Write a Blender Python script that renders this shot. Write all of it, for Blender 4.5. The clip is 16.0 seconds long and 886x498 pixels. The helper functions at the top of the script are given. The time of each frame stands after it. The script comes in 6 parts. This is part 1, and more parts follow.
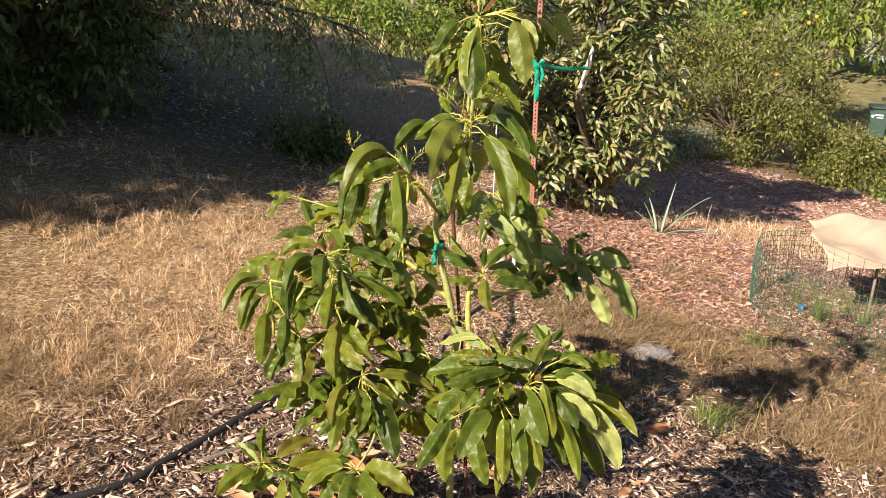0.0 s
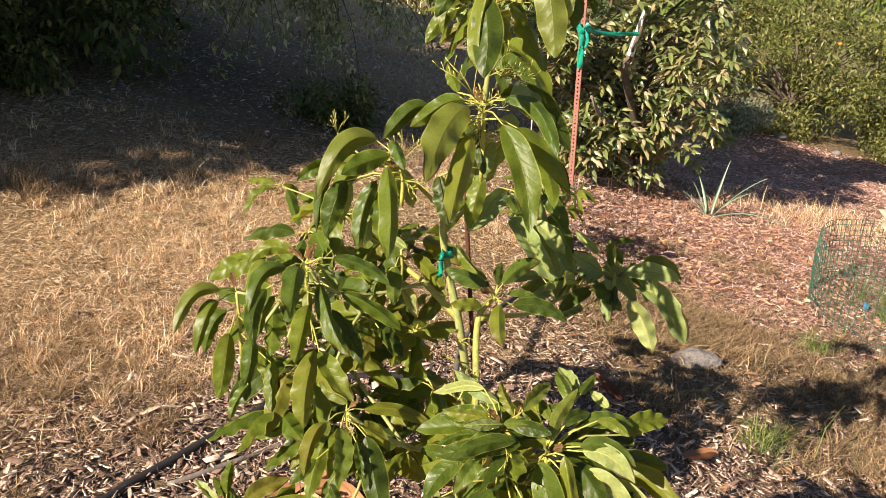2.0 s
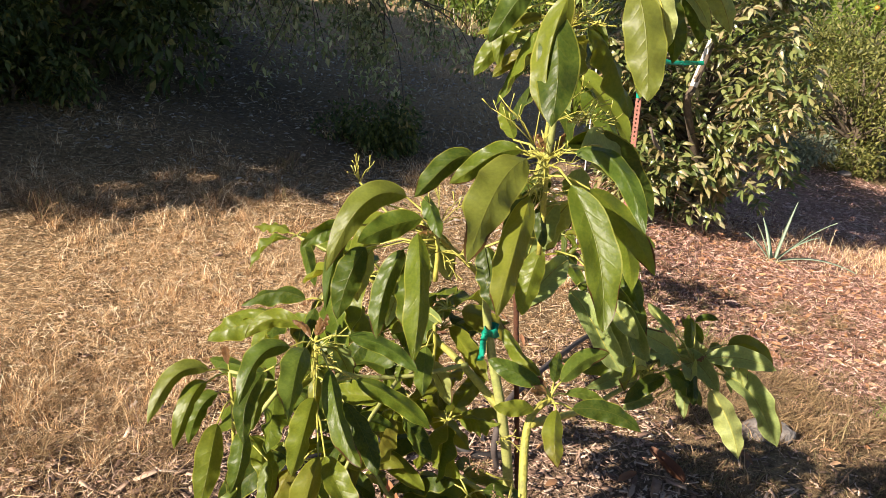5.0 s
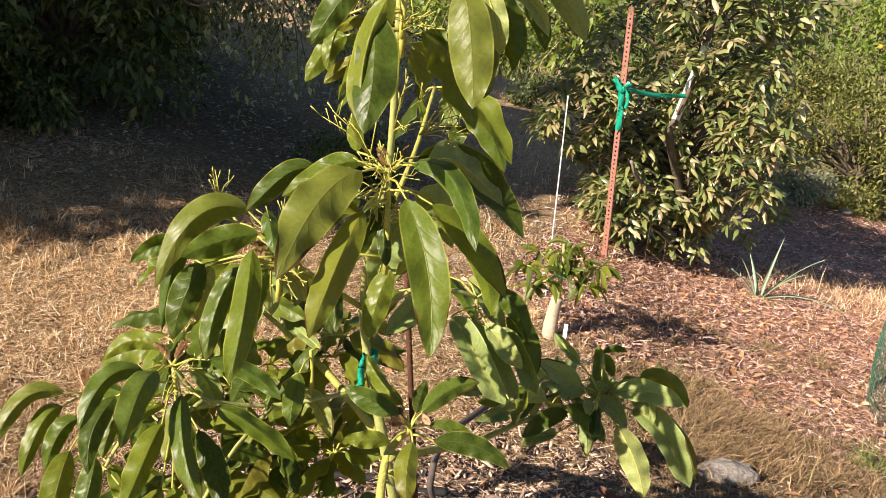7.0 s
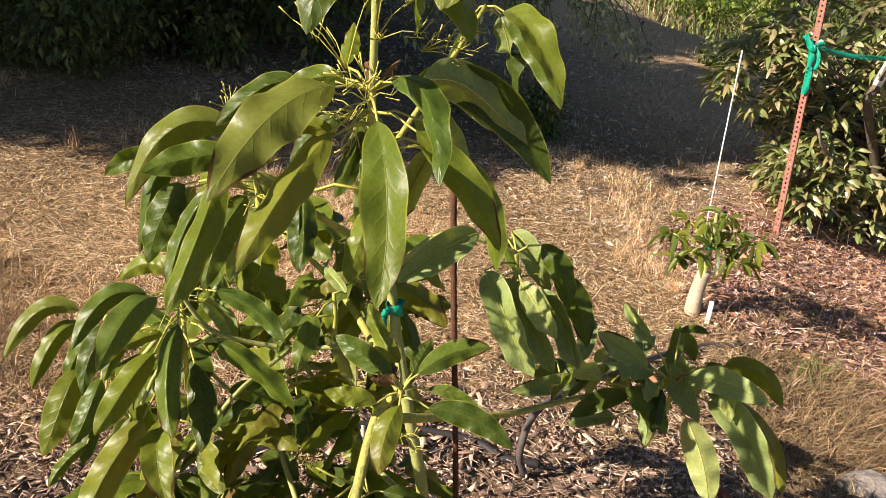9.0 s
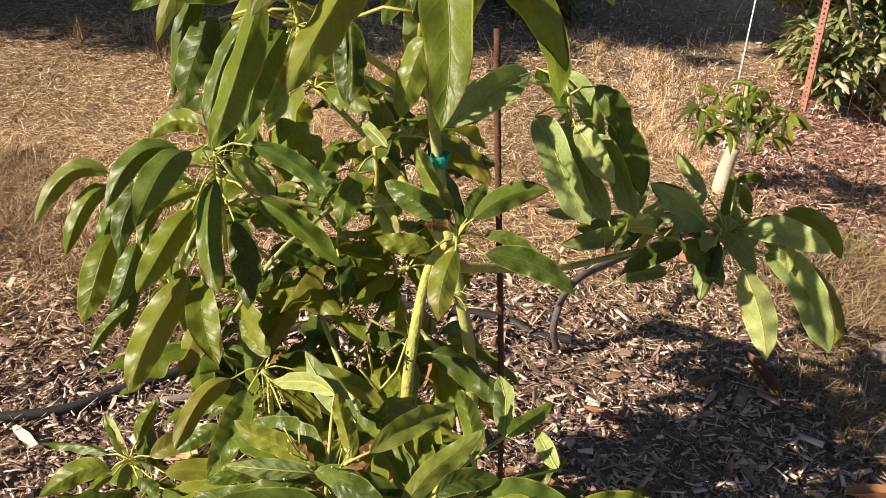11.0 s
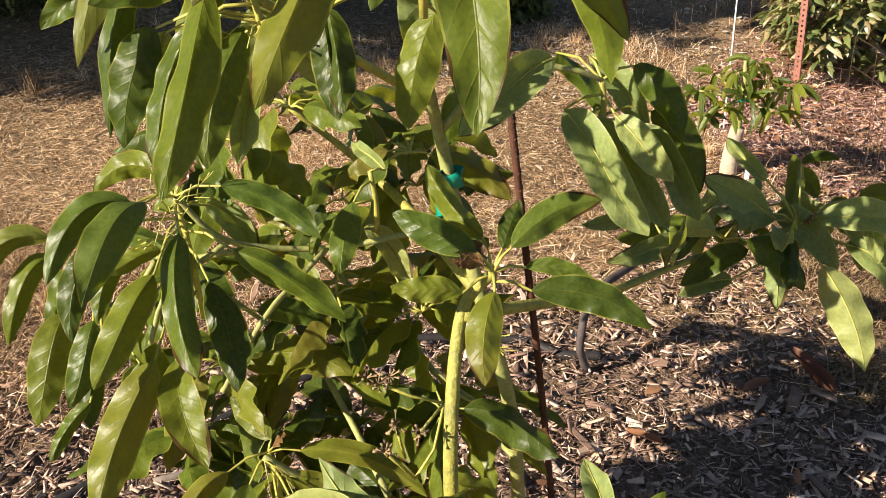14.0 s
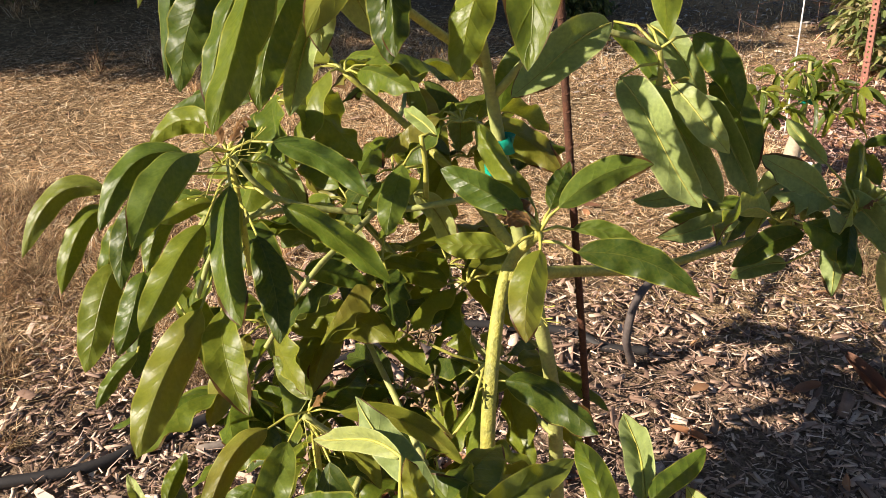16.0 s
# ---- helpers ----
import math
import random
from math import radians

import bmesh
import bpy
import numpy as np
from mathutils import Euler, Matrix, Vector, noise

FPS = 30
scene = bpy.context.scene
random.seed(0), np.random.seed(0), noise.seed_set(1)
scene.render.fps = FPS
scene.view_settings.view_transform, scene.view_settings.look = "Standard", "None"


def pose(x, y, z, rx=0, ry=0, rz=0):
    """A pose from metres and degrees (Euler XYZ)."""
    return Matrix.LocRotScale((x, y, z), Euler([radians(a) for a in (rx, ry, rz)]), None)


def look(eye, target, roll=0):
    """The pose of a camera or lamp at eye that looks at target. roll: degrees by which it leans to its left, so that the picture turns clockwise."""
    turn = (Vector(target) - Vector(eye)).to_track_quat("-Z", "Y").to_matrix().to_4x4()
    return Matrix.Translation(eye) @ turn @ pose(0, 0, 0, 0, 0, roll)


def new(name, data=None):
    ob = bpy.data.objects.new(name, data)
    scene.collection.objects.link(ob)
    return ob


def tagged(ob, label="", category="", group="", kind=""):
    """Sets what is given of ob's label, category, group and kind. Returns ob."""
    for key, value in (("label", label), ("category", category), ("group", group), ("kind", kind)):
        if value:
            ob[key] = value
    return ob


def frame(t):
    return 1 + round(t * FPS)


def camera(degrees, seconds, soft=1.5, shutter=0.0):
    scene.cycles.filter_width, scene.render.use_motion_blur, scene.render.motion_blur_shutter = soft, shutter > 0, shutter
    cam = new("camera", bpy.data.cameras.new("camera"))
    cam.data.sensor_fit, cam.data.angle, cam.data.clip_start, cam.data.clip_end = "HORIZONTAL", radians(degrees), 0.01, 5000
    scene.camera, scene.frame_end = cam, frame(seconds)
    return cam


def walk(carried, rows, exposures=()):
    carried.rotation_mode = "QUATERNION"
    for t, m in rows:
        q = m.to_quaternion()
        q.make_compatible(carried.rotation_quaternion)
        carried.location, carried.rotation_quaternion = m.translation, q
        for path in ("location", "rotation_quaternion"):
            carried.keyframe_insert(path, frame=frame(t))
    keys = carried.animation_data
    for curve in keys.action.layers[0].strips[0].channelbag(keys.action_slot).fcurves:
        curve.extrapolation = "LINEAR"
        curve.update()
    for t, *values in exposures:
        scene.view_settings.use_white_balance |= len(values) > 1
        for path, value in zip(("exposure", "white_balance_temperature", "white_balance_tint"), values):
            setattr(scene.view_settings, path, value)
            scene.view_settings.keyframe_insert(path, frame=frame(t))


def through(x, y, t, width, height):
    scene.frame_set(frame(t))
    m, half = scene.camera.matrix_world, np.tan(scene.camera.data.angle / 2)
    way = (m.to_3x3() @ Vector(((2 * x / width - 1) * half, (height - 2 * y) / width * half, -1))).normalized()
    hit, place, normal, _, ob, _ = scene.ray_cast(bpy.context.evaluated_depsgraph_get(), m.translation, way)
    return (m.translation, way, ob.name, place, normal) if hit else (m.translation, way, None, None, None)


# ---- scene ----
cam = camera(53.8, 16.0, soft=0.7)
PATH = [
    (0, (0.41, -2.021, 1.732), (0.219, -0.151, 1.047), 0.4),
    (0.5, (0.448, -1.914, 1.722), (0.223, -0.054, 1.022), 0.7),
    (1, (0.423, -1.762, 1.707), (0.184, 0.087, 0.983), 1.0),
    (1.5, (0.397, -1.648, 1.685), (0.154, 0.19, 0.937), 1.3),
    (2, (0.431, -1.57, 1.676), (0.154, 0.257, 0.911), 1.1),
    (2.5, (0.463, -1.458, 1.65), (0.156, 0.361, 0.875), 1.3),
    (3, (0.464, -1.396, 1.634), (0.124, 0.418, 0.865), 1.3),
    (3.5, (0.424, -1.322, 1.635), (0.062, 0.493, 0.876), 1.4),
    (3.7, (0.391, -1.297, 1.633), (0.034, 0.522, 0.882), 1.8),
    (5.8, (0.366, -1.171, 1.629), (-0.019, 0.659, 0.921), 2.1),
    (6, (0.423, -1.162, 1.619), (0.033, 0.671, 0.921), 1.4),
    (6.5, (0.555, -1.17, 1.608), (0.154, 0.668, 0.929), 1.9),
    (7, (0.577, -1.098, 1.594), (0.161, 0.746, 0.942), 2.7),
    (7.5, (0.615, -1.005, 1.57), (0.146, 0.836, 0.947), 3.6),
    (8, (0.648, -0.884, 1.574), (0.093, 0.931, 0.942), 5.4),
    (8.5, (0.701, -0.875, 1.545), (-0.006, 0.867, 0.863), 5.2),
    (9, (0.752, -0.874, 1.527), (-0.054, 0.792, 0.768), 3.0),
    (9.5, (0.767, -0.865, 1.517), (-0.062, 0.748, 0.674), 2.1),
    (10, (0.759, -0.857, 1.479), (-0.063, 0.718, 0.561), 1.2),
    (10.2, (0.747, -0.854, 1.468), (-0.065, 0.714, 0.53), 1.0),
    (12.3, (0.619, -0.918, 1.388), (-0.103, 0.679, 0.425), 1.0),
    (12.5, (0.611, -0.909, 1.386), (-0.107, 0.692, 0.425), 0.5),
    (12.9, (0.598, -0.881, 1.372), (-0.127, 0.725, 0.426), -0.8),
    (13, (0.584, -0.845, 1.354), (-0.143, 0.759, 0.405), -1.5),
    (13.5, (0.577, -0.739, 1.343), (-0.158, 0.867, 0.404), -3.5),
    (14, (0.565, -0.701, 1.347), (-0.191, 0.899, 0.415), -4.9),
    (14.5, (0.56, -0.674, 1.335), (-0.219, 0.915, 0.402), -5.0),
    (15, (0.569, -0.696, 1.319), (-0.237, 0.879, 0.387), -4.3),
    (15.3, (0.585, -0.759, 1.316), (-0.224, 0.823, 0.397), -3.7),
    (15.5, (0.584, -0.745, 1.311), (-0.258, 0.814, 0.382), -4.0),
    (16, (0.573, -0.715, 1.307), (-0.288, 0.839, 0.388), -4.1),
]
walk(cam, [(t, look(eye, target, roll)) for t, eye, target, roll in PATH], [(0, 1.25), (6, 1.31), (9, 1.3), (12.5, 1.24), (16, 1.24)])

# ---- world, sun, exposure ----
SUN_ELEV, SUN_AZ = radians(32.5), math.atan2(-0.585, -0.81)
world = bpy.data.worlds.new("sky")
scene.world = world
world.use_nodes = True
wn = world.node_tree
sky = wn.nodes.new("ShaderNodeTexSky")
sky.sky_type = "NISHITA"
sky.sun_disc = False
sky.sun_elevation, sky.sun_rotation = SUN_ELEV, SUN_AZ
sky.air_density, sky.dust_density = 0.68, 0.35
wn.links.new(sky.outputs[0], wn.nodes["Background"].inputs[0])
wn.nodes["Background"].inputs[1].default_value = 0.05
sun = new("sun", bpy.data.lights.new("sun", "SUN"))
sun.data.energy, sun.data.angle, sun.data.color = 5.0, radians(0.53), (1.0, 0.865, 0.725)
SUN_DIR = Vector((math.sin(SUN_AZ) * math.cos(SUN_ELEV), math.cos(SUN_AZ) * math.cos(SUN_ELEV), math.sin(SUN_ELEV)))
sun.matrix_world = look(SUN_DIR * 30, (0, 0, 0))

# ---- materials ----


def material(name):
    m = bpy.data.materials.new(name)
    m.use_nodes = True
    return m, m.node_tree, m.node_tree.nodes["Principled BSDF"]


def node(nt, kind, **values):
    n = nt.nodes.new(kind)
    for key, value in values.items():
        n.inputs[key.replace("_", " ")].default_value = value
    return n


def noise_tex(nt, scale, detail=4.0, rough=0.55, space="Object"):
    tc = nt.nodes.new("ShaderNodeTexCoord")
    n = node(nt, "ShaderNodeTexNoise", Scale=scale, Detail=detail, Roughness=rough)
    nt.links.new(tc.outputs[space], n.inputs["Vector"])
    return n.outputs["Fac"]


def ramp(nt, fac, stops):
    r = nt.nodes.new("ShaderNodeValToRGB")
    while len(r.color_ramp.elements) < len(stops):
        r.color_ramp.elements.new(0.5)
    for e, (pos, col) in zip(r.color_ramp.elements, stops):
        e.position = pos
        e.color = (*col, 1) if len(col) == 3 else col
    nt.links.new(fac, r.inputs[0])
    return r.outputs[0]


def mix(nt, fac, a, b, blend="MIX"):
    m = nt.nodes.new("ShaderNodeMix")
    m.data_type, m.blend_type = "RGBA", blend
    for sock, v in ((m.inputs[0], fac), (m.inputs[6], a), (m.inputs[7], b)):
        if isinstance(v, bpy.types.NodeSocket):
            nt.links.new(v, sock)
        elif isinstance(v, tuple):
            sock.default_value = (*v, 1) if len(v) == 3 else v
        else:
            sock.default_value = v
    return m.outputs[2]


def calc(nt, op, a, b=0.0, c=None):
    m = nt.nodes.new("ShaderNodeMath")
    m.operation = op
    for sock, v in zip(m.inputs, (a, b, c)):
        if isinstance(v, bpy.types.NodeSocket):
            nt.links.new(v, sock)
        elif v is not None:
            sock.default_value = v
    return m.outputs[0]


def bump(nt, bsdf, height, strength, distance):
    b = node(nt, "ShaderNodeBump", Strength=strength, Distance=distance)
    nt.links.new(height, b.inputs["Height"])
    nt.links.new(b.outputs[0], bsdf.inputs["Normal"])


def grainy(name, low, high, scale, rough=0.8, metallic=0.0, bump_by=0.3, bump_size=0.002, fine=6.0, third=None):
    """A surface with broad variation between two or three colours, fine grain and relief."""
    m, nt, p = material(name)
    broad, small = noise_tex(nt, scale), noise_tex(nt, scale * fine, 6)
    stops = [(0.3, low), (0.7, high)] if third is None else [(0.28, low), (0.5, high), (0.72, third)]
    col = ramp(nt, broad, stops)
    col = mix(nt, 0.35, col, ramp(nt, small, [(0.3, tuple(c * 0.55 for c in low)), (0.7, tuple(min(1, c * 1.25) for c in high))]))
    nt.links.new(col, p.inputs["Base Color"])
    p.inputs["Roughness"].default_value, p.inputs["Metallic"].default_value = rough, metallic
    bump(nt, p, small, bump_by, bump_size)
    return m


def island_mat(name, stops, rough=0.7, glow_through=0.0, per_object=False, spec=0.4):
    """Many small pieces whose colours differ piece by piece; thin ones let some light through."""
    m, nt, p = material(name)
    if per_object:
        rnd = nt.nodes.new("ShaderNodeObjectInfo").outputs["Random"]
    else:
        rnd = nt.nodes.new("ShaderNodeNewGeometry").outputs["Random Per Island"]
    small = noise_tex(nt, 60, 3)
    fac = calc(nt, "ADD", rnd, calc(nt, "MULTIPLY", calc(nt, "SUBTRACT", small, 0.5), 0.35))
    col = ramp(nt, fac, stops)
    nt.links.new(col, p.inputs["Base Color"])
    p.inputs["Roughness"].default_value = rough
    p.inputs["Specular IOR Level"].default_value = spec
    if glow_through:
        t = nt.nodes.new("ShaderNodeBsdfTranslucent")
        hsv = node(nt, "ShaderNodeHueSaturation", Hue=0.485, Saturation=1.1, Value=1.8)
        nt.links.new(col, hsv.inputs["Color"])
        nt.links.new(hsv.outputs[0], t.inputs["Color"])
        ms = nt.nodes.new("ShaderNodeMixShader")
        ms.inputs[0].default_value = glow_through
        nt.links.new(p.outputs[0], ms.inputs[1])
        nt.links.new(t.outputs[0], ms.inputs[2])
        nt.links.new(ms.outputs[0], nt.nodes["Material Output"].inputs[0])
    return m


def leaf_material(name, stops, vein, rough, through, scorch, veined):
    """Avocado leaf: pinnate veins along the leaf's own length and width, colour from leaf to leaf, scorched rims on some."""
    m, nt, p = material(name)
    uv = nt.nodes.new("ShaderNodeUVMap")
    uv.uv_map = "blade"
    sep = nt.nodes.new("ShaderNodeSeparateXYZ")
    nt.links.new(uv.outputs[0], sep.inputs[0])
    along = sep.outputs[0]
    across = calc(nt, "ABSOLUTE", calc(nt, "MULTIPLY_ADD", sep.outputs[1], 2.0, -1.0))
    info = nt.nodes.new("ShaderNodeObjectInfo")
    blotch, fine = noise_tex(nt, 9, 3), noise_tex(nt, 220, 3)
    fac = calc(nt, "ADD", info.outputs["Random"], calc(nt, "MULTIPLY", calc(nt, "SUBTRACT", blotch, 0.5), 0.5))
    col = ramp(nt, fac, stops)
    # lateral veins run out and forward from the midrib
    wig = calc(nt, "MULTIPLY", calc(nt, "SUBTRACT", noise_tex(nt, 14, 2), 0.5), 0.09)
    phase = calc(nt, "ADD", calc(nt, "SUBTRACT", calc(nt, "MULTIPLY", along, 1.0), calc(nt, "MULTIPLY", across, 0.17)), wig)
    saw = calc(nt, "ABSOLUTE", calc(nt, "SUBTRACT", calc(nt, "FRACT", calc(nt, "MULTIPLY", phase, 7.5)), 0.5))
    lateral = calc(nt, "MULTIPLY", calc(nt, "SUBTRACT", 1.0, calc(nt, "MINIMUM", calc(nt, "MULTIPLY", saw, 14.0), 1.0)), calc(nt, "SUBTRACT", 1.0, across))
    mid = calc(nt, "SUBTRACT", 1.0, calc(nt, "MINIMUM", calc(nt, "MULTIPLY", across, 26.0), 1.0))
    rib = calc(nt, "MINIMUM", calc(nt, "ADD", calc(nt, "MULTIPLY", lateral, veined), mid), 1.0)
    col = mix(nt, calc(nt, "MULTIPLY", rib, 0.3), col, vein)
    col = mix(nt, 0.25, col, ramp(nt, fine, [(0.3, (0.02, 0.035, 0.008)), (0.75, stops[-1][1])]))
    # thin pale margin, then dry brown rims and tips on a few leaves
    col = mix(nt, calc(nt, "MULTIPLY", calc(nt, "GREATER_THAN", across, 0.93), 0.5), col, vein)
    edge = calc(nt, "ADD", calc(nt, "MULTIPLY", across, 0.55), calc(nt, "MULTIPLY", along, 0.45))
    edge = calc(nt, "ADD", edge, calc(nt, "MULTIPLY", calc(nt, "SUBTRACT", blotch, 0.5), 0.9))
    few = calc(nt, "FRACT", calc(nt, "MULTIPLY", info.outputs["Random"], 7.3))
    burn = calc(nt, "GREATER_THAN", calc(nt, "ADD", edge, calc(nt, "MULTIPLY", few, scorch)), 1.02)
    col = mix(nt, calc(nt, "MULTIPLY", burn, 0.85), col, (0.085, 0.035, 0.012))
    nt.links.new(col, p.inputs["Base Color"])
    p.inputs["Roughness"].default_value = rough
    p.inputs["Specular IOR Level"].default_value = 0.36
    nt.links.new(calc(nt, "MULTIPLY_ADD", blotch, 0.3, rough - 0.15), p.inputs["Roughness"])
    height = calc(nt, "ADD", calc(nt, "MULTIPLY", rib, -0.2), calc(nt, "MULTIPLY", blotch, 1.2))
    # the blade puffs up a little between its veins
    height = calc(nt, "ADD", height, calc(nt, "MULTIPLY", saw, calc(nt, "MULTIPLY", calc(nt, "SUBTRACT", 1.05, across), 0.42)))
    height = calc(nt, "ADD", height, calc(nt, "MULTIPLY", noise_tex(nt, 45, 3), 0.35))
    height = calc(nt, "ADD", height, calc(nt, "MULTIPLY", fine, 0.12))
    bump(nt, p, height, 0.55, 0.005)
    t = nt.nodes.new("ShaderNodeBsdfTranslucent")
    hsv = node(nt, "ShaderNodeHueSaturation", Hue=0.468, Saturation=1.05, Value=3.0)
    nt.links.new(col, hsv.inputs["Color"])
    nt.links.new(hsv.outputs[0], t.inputs["Color"])
    ms = nt.nodes.new("ShaderNodeMixShader")
    ms.inputs[0].default_value = through
    nt.links.new(p.outputs[0], ms.inputs[1])
    nt.links.new(t.outputs[0], ms.inputs[2])
    nt.links.new(ms.outputs[0], nt.nodes["Material Output"].inputs[0])
    return m


LEAF_TOP = leaf_material("leaf_top", [(0.05, (0.042, 0.077, 0.012)), (0.35, (0.086, 0.14, 0.017)), (0.62, (0.143, 0.189, 0.022)), (0.85, (0.182, 0.221, 0.028)), (0.94, (0.192, 0.211, 0.03)), (1.0, (0.192, 0.184, 0.032))], (0.296, 0.297, 0.055), 0.4, 0.48, 0.14, 0.5)
LEAF_UNDER = leaf_material("leaf_under", [(0.1, (0.24, 0.31, 0.1)), (0.6, (0.31, 0.38, 0.135)), (0.95, (0.36, 0.4, 0.14))], (0.4, 0.44, 0.2), 0.55, 0.4, 0.22, 0.5)
BRONZE_TOP = leaf_material("bronzed_leaf", [(0.1, (0.07, 0.12, 0.018)), (0.5, (0.125, 0.175, 0.028)), (0.9, (0.17, 0.195, 0.038))], (0.27, 0.28, 0.055), 0.4, 0.46, 0.2, 0.4)
YOUNG_TOP = leaf_material("young_leaf", [(0.1, (0.14, 0.07, 0.03)), (0.9, (0.22, 0.13, 0.05))], (0.35, 0.2, 0.08), 0.35, 0.35, 0.0, 0.4)
STALK = grainy("leaf_stalk", (0.3, 0.3, 0.05), (0.46, 0.42, 0.09), 40, 0.5)
STEM_YELLOW = grainy("yellow_green_bark", (0.2, 0.21, 0.04), (0.38, 0.35, 0.065), 38, 0.6, bump_by=0.7, bump_size=0.003, third=(0.15, 0.17, 0.05))
STEM_GREY = grainy("grey_green_bark", (0.204, 0.24, 0.072), (0.324, 0.336, 0.099), 30, 0.65, bump_by=0.5, third=(0.264, 0.24, 0.108))
BARK = grainy("brown_bark", (0.06, 0.045, 0.03), (0.16, 0.12, 0.08), 18, 0.9, bump_by=0.8, bump_size=0.006)
PAINT_WHITE = grainy("whitewash", (0.62, 0.6, 0.54), (0.8, 0.78, 0.72), 22, 0.75, third=(0.7, 0.66, 0.58))
SLEEVE = grainy("pale_trunk_wrap", (0.34, 0.28, 0.2), (0.48, 0.4, 0.3), 14, 0.8)
RUST = grainy("rusty_bar", (0.045, 0.02, 0.012), (0.13, 0.05, 0.025), 60, 0.85, 0.2, 0.8, 0.002)
POST_PAINT = grainy("orange_red_post", (0.23, 0.085, 0.059), (0.323, 0.136, 0.099), 18, 0.7, third=(0.187, 0.076, 0.059))
RIBBON = grainy("green_tie_tape", (0.0, 0.2, 0.13), (0.01, 0.32, 0.2), 30, 0.35)
WIRE = grainy("rusty_wire", (0.05, 0.03, 0.022), (0.13, 0.07, 0.045), 50, 0.85, 0.1)
WIRE_GREEN = grainy("green_wire", (0.02, 0.08, 0.05), (0.05, 0.14, 0.09), 40, 0.5)
HOSE = grainy("black_hose", (0.014, 0.012, 0.012), (0.028, 0.024, 0.022), 30, 0.7, bump_by=0.2)
HOSE_GREY = grainy("weathered_hose", (0.05, 0.038, 0.034), (0.1, 0.08, 0.072), 20, 0.8)
ROCK = grainy("grey_rock", (0.12, 0.099, 0.086), (0.255, 0.228, 0.203), 12, 0.9, bump_by=0.9, bump_size=0.01)
CLOTH = grainy("tan_burlap", (0.36, 0.275, 0.195), (0.47, 0.37, 0.27), 6, 0.9, bump_by=0.3, fine=60)
BIN = grainy("grey_green_plastic", (0.03, 0.06, 0.05), (0.05, 0.085, 0.07), 3, 0.45)
BIN_LABEL = grainy("white_print", (0.6, 0.6, 0.58), (0.7, 0.7, 0.68), 10, 0.6)
BLUE = grainy("blue_plastic", (0.05, 0.25, 0.5), (0.08, 0.35, 0.6), 10, 0.4)
AGAVE = grainy("blue_green_agave", (0.16, 0.24, 0.16), (0.28, 0.36, 0.25), 12, 0.5)
AGAVE_DRY = grainy("yellow_dry_blade", (0.55, 0.45, 0.12), (0.65, 0.55, 0.2), 12, 0.6)
STRAW = island_mat("dry_grass", [(0.0, (0.156, 0.084, 0.039)), (0.35, (0.384, 0.24, 0.114)), (0.7, (0.789, 0.563, 0.314)), (1.0, (0.949, 0.863, 0.636))], 0.75, 0.2)
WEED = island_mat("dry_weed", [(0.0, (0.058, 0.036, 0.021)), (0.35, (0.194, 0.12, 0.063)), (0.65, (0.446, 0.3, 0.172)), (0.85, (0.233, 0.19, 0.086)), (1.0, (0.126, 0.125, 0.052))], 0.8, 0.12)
SIDE_WEED = island_mat("grey_green_weed", [(0.0, (0.081, 0.053, 0.029)), (0.4, (0.262, 0.17, 0.09)), (0.7, (0.262, 0.194, 0.095)), (1.0, (0.565, 0.378, 0.213))], 0.8, 0.15)
LAWN = island_mat("yellow_green_grass", [(0.0, (0.13, 0.15, 0.035)), (0.6, (0.28, 0.27, 0.07)), (1.0, (0.48, 0.4, 0.16))], 0.7, 0.25)
GREEN_GRASS = island_mat("green_grass", [(0.0, (0.09, 0.16, 0.03)), (0.6, (0.17, 0.25, 0.05)), (1.0, (0.35, 0.33, 0.12))], 0.6, 0.3)
CHIP = island_mat("wood_chips", [(0.0, (0.078, 0.046, 0.033)), (0.35, (0.224, 0.14, 0.099)), (0.65, (0.47, 0.319, 0.233)), (0.85, (0.65, 0.473, 0.352)), (1.0, (0.7, 0.54, 0.41))], 0.85)
CHIP_RED = island_mat("red_mulch", [(0.0, (0.13, 0.062, 0.05)), (0.35, (0.389, 0.202, 0.156)), (0.7, (0.67, 0.403, 0.312)), (1.0, (0.907, 0.672, 0.562))], 0.85)
LITTER_PART = island_mat("dry_leaf", [(0.0, (0.13, 0.055, 0.028)), (0.4, (0.29, 0.135, 0.06)), (0.75, (0.42, 0.21, 0.095)), (1.0, (0.5, 0.31, 0.17))], 0.7, 0.15, True)
CHIP_PART = island_mat("wood_chip", [(0.0, (0.099, 0.059, 0.042)), (0.35, (0.242, 0.151, 0.106)), (0.65, (0.462, 0.319, 0.228)), (0.85, (0.66, 0.497, 0.376)), (1.0, (0.792, 0.659, 0.53))], 0.85, 0.0, True)
STICK_GREY = grainy("grey_dead_wood", (0.14, 0.11, 0.09), (0.26, 0.21, 0.17), 14, 0.85)
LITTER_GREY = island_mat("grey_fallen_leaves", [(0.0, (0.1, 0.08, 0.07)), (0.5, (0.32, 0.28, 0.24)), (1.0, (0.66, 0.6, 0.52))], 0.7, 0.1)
LITTER = island_mat("fallen_leaves", [(0.0, (0.11, 0.05, 0.028)), (0.4, (0.3, 0.15, 0.075)), (0.75, (0.5, 0.27, 0.13)), (1.0, (0.6, 0.42, 0.27))], 0.7, 0.15)
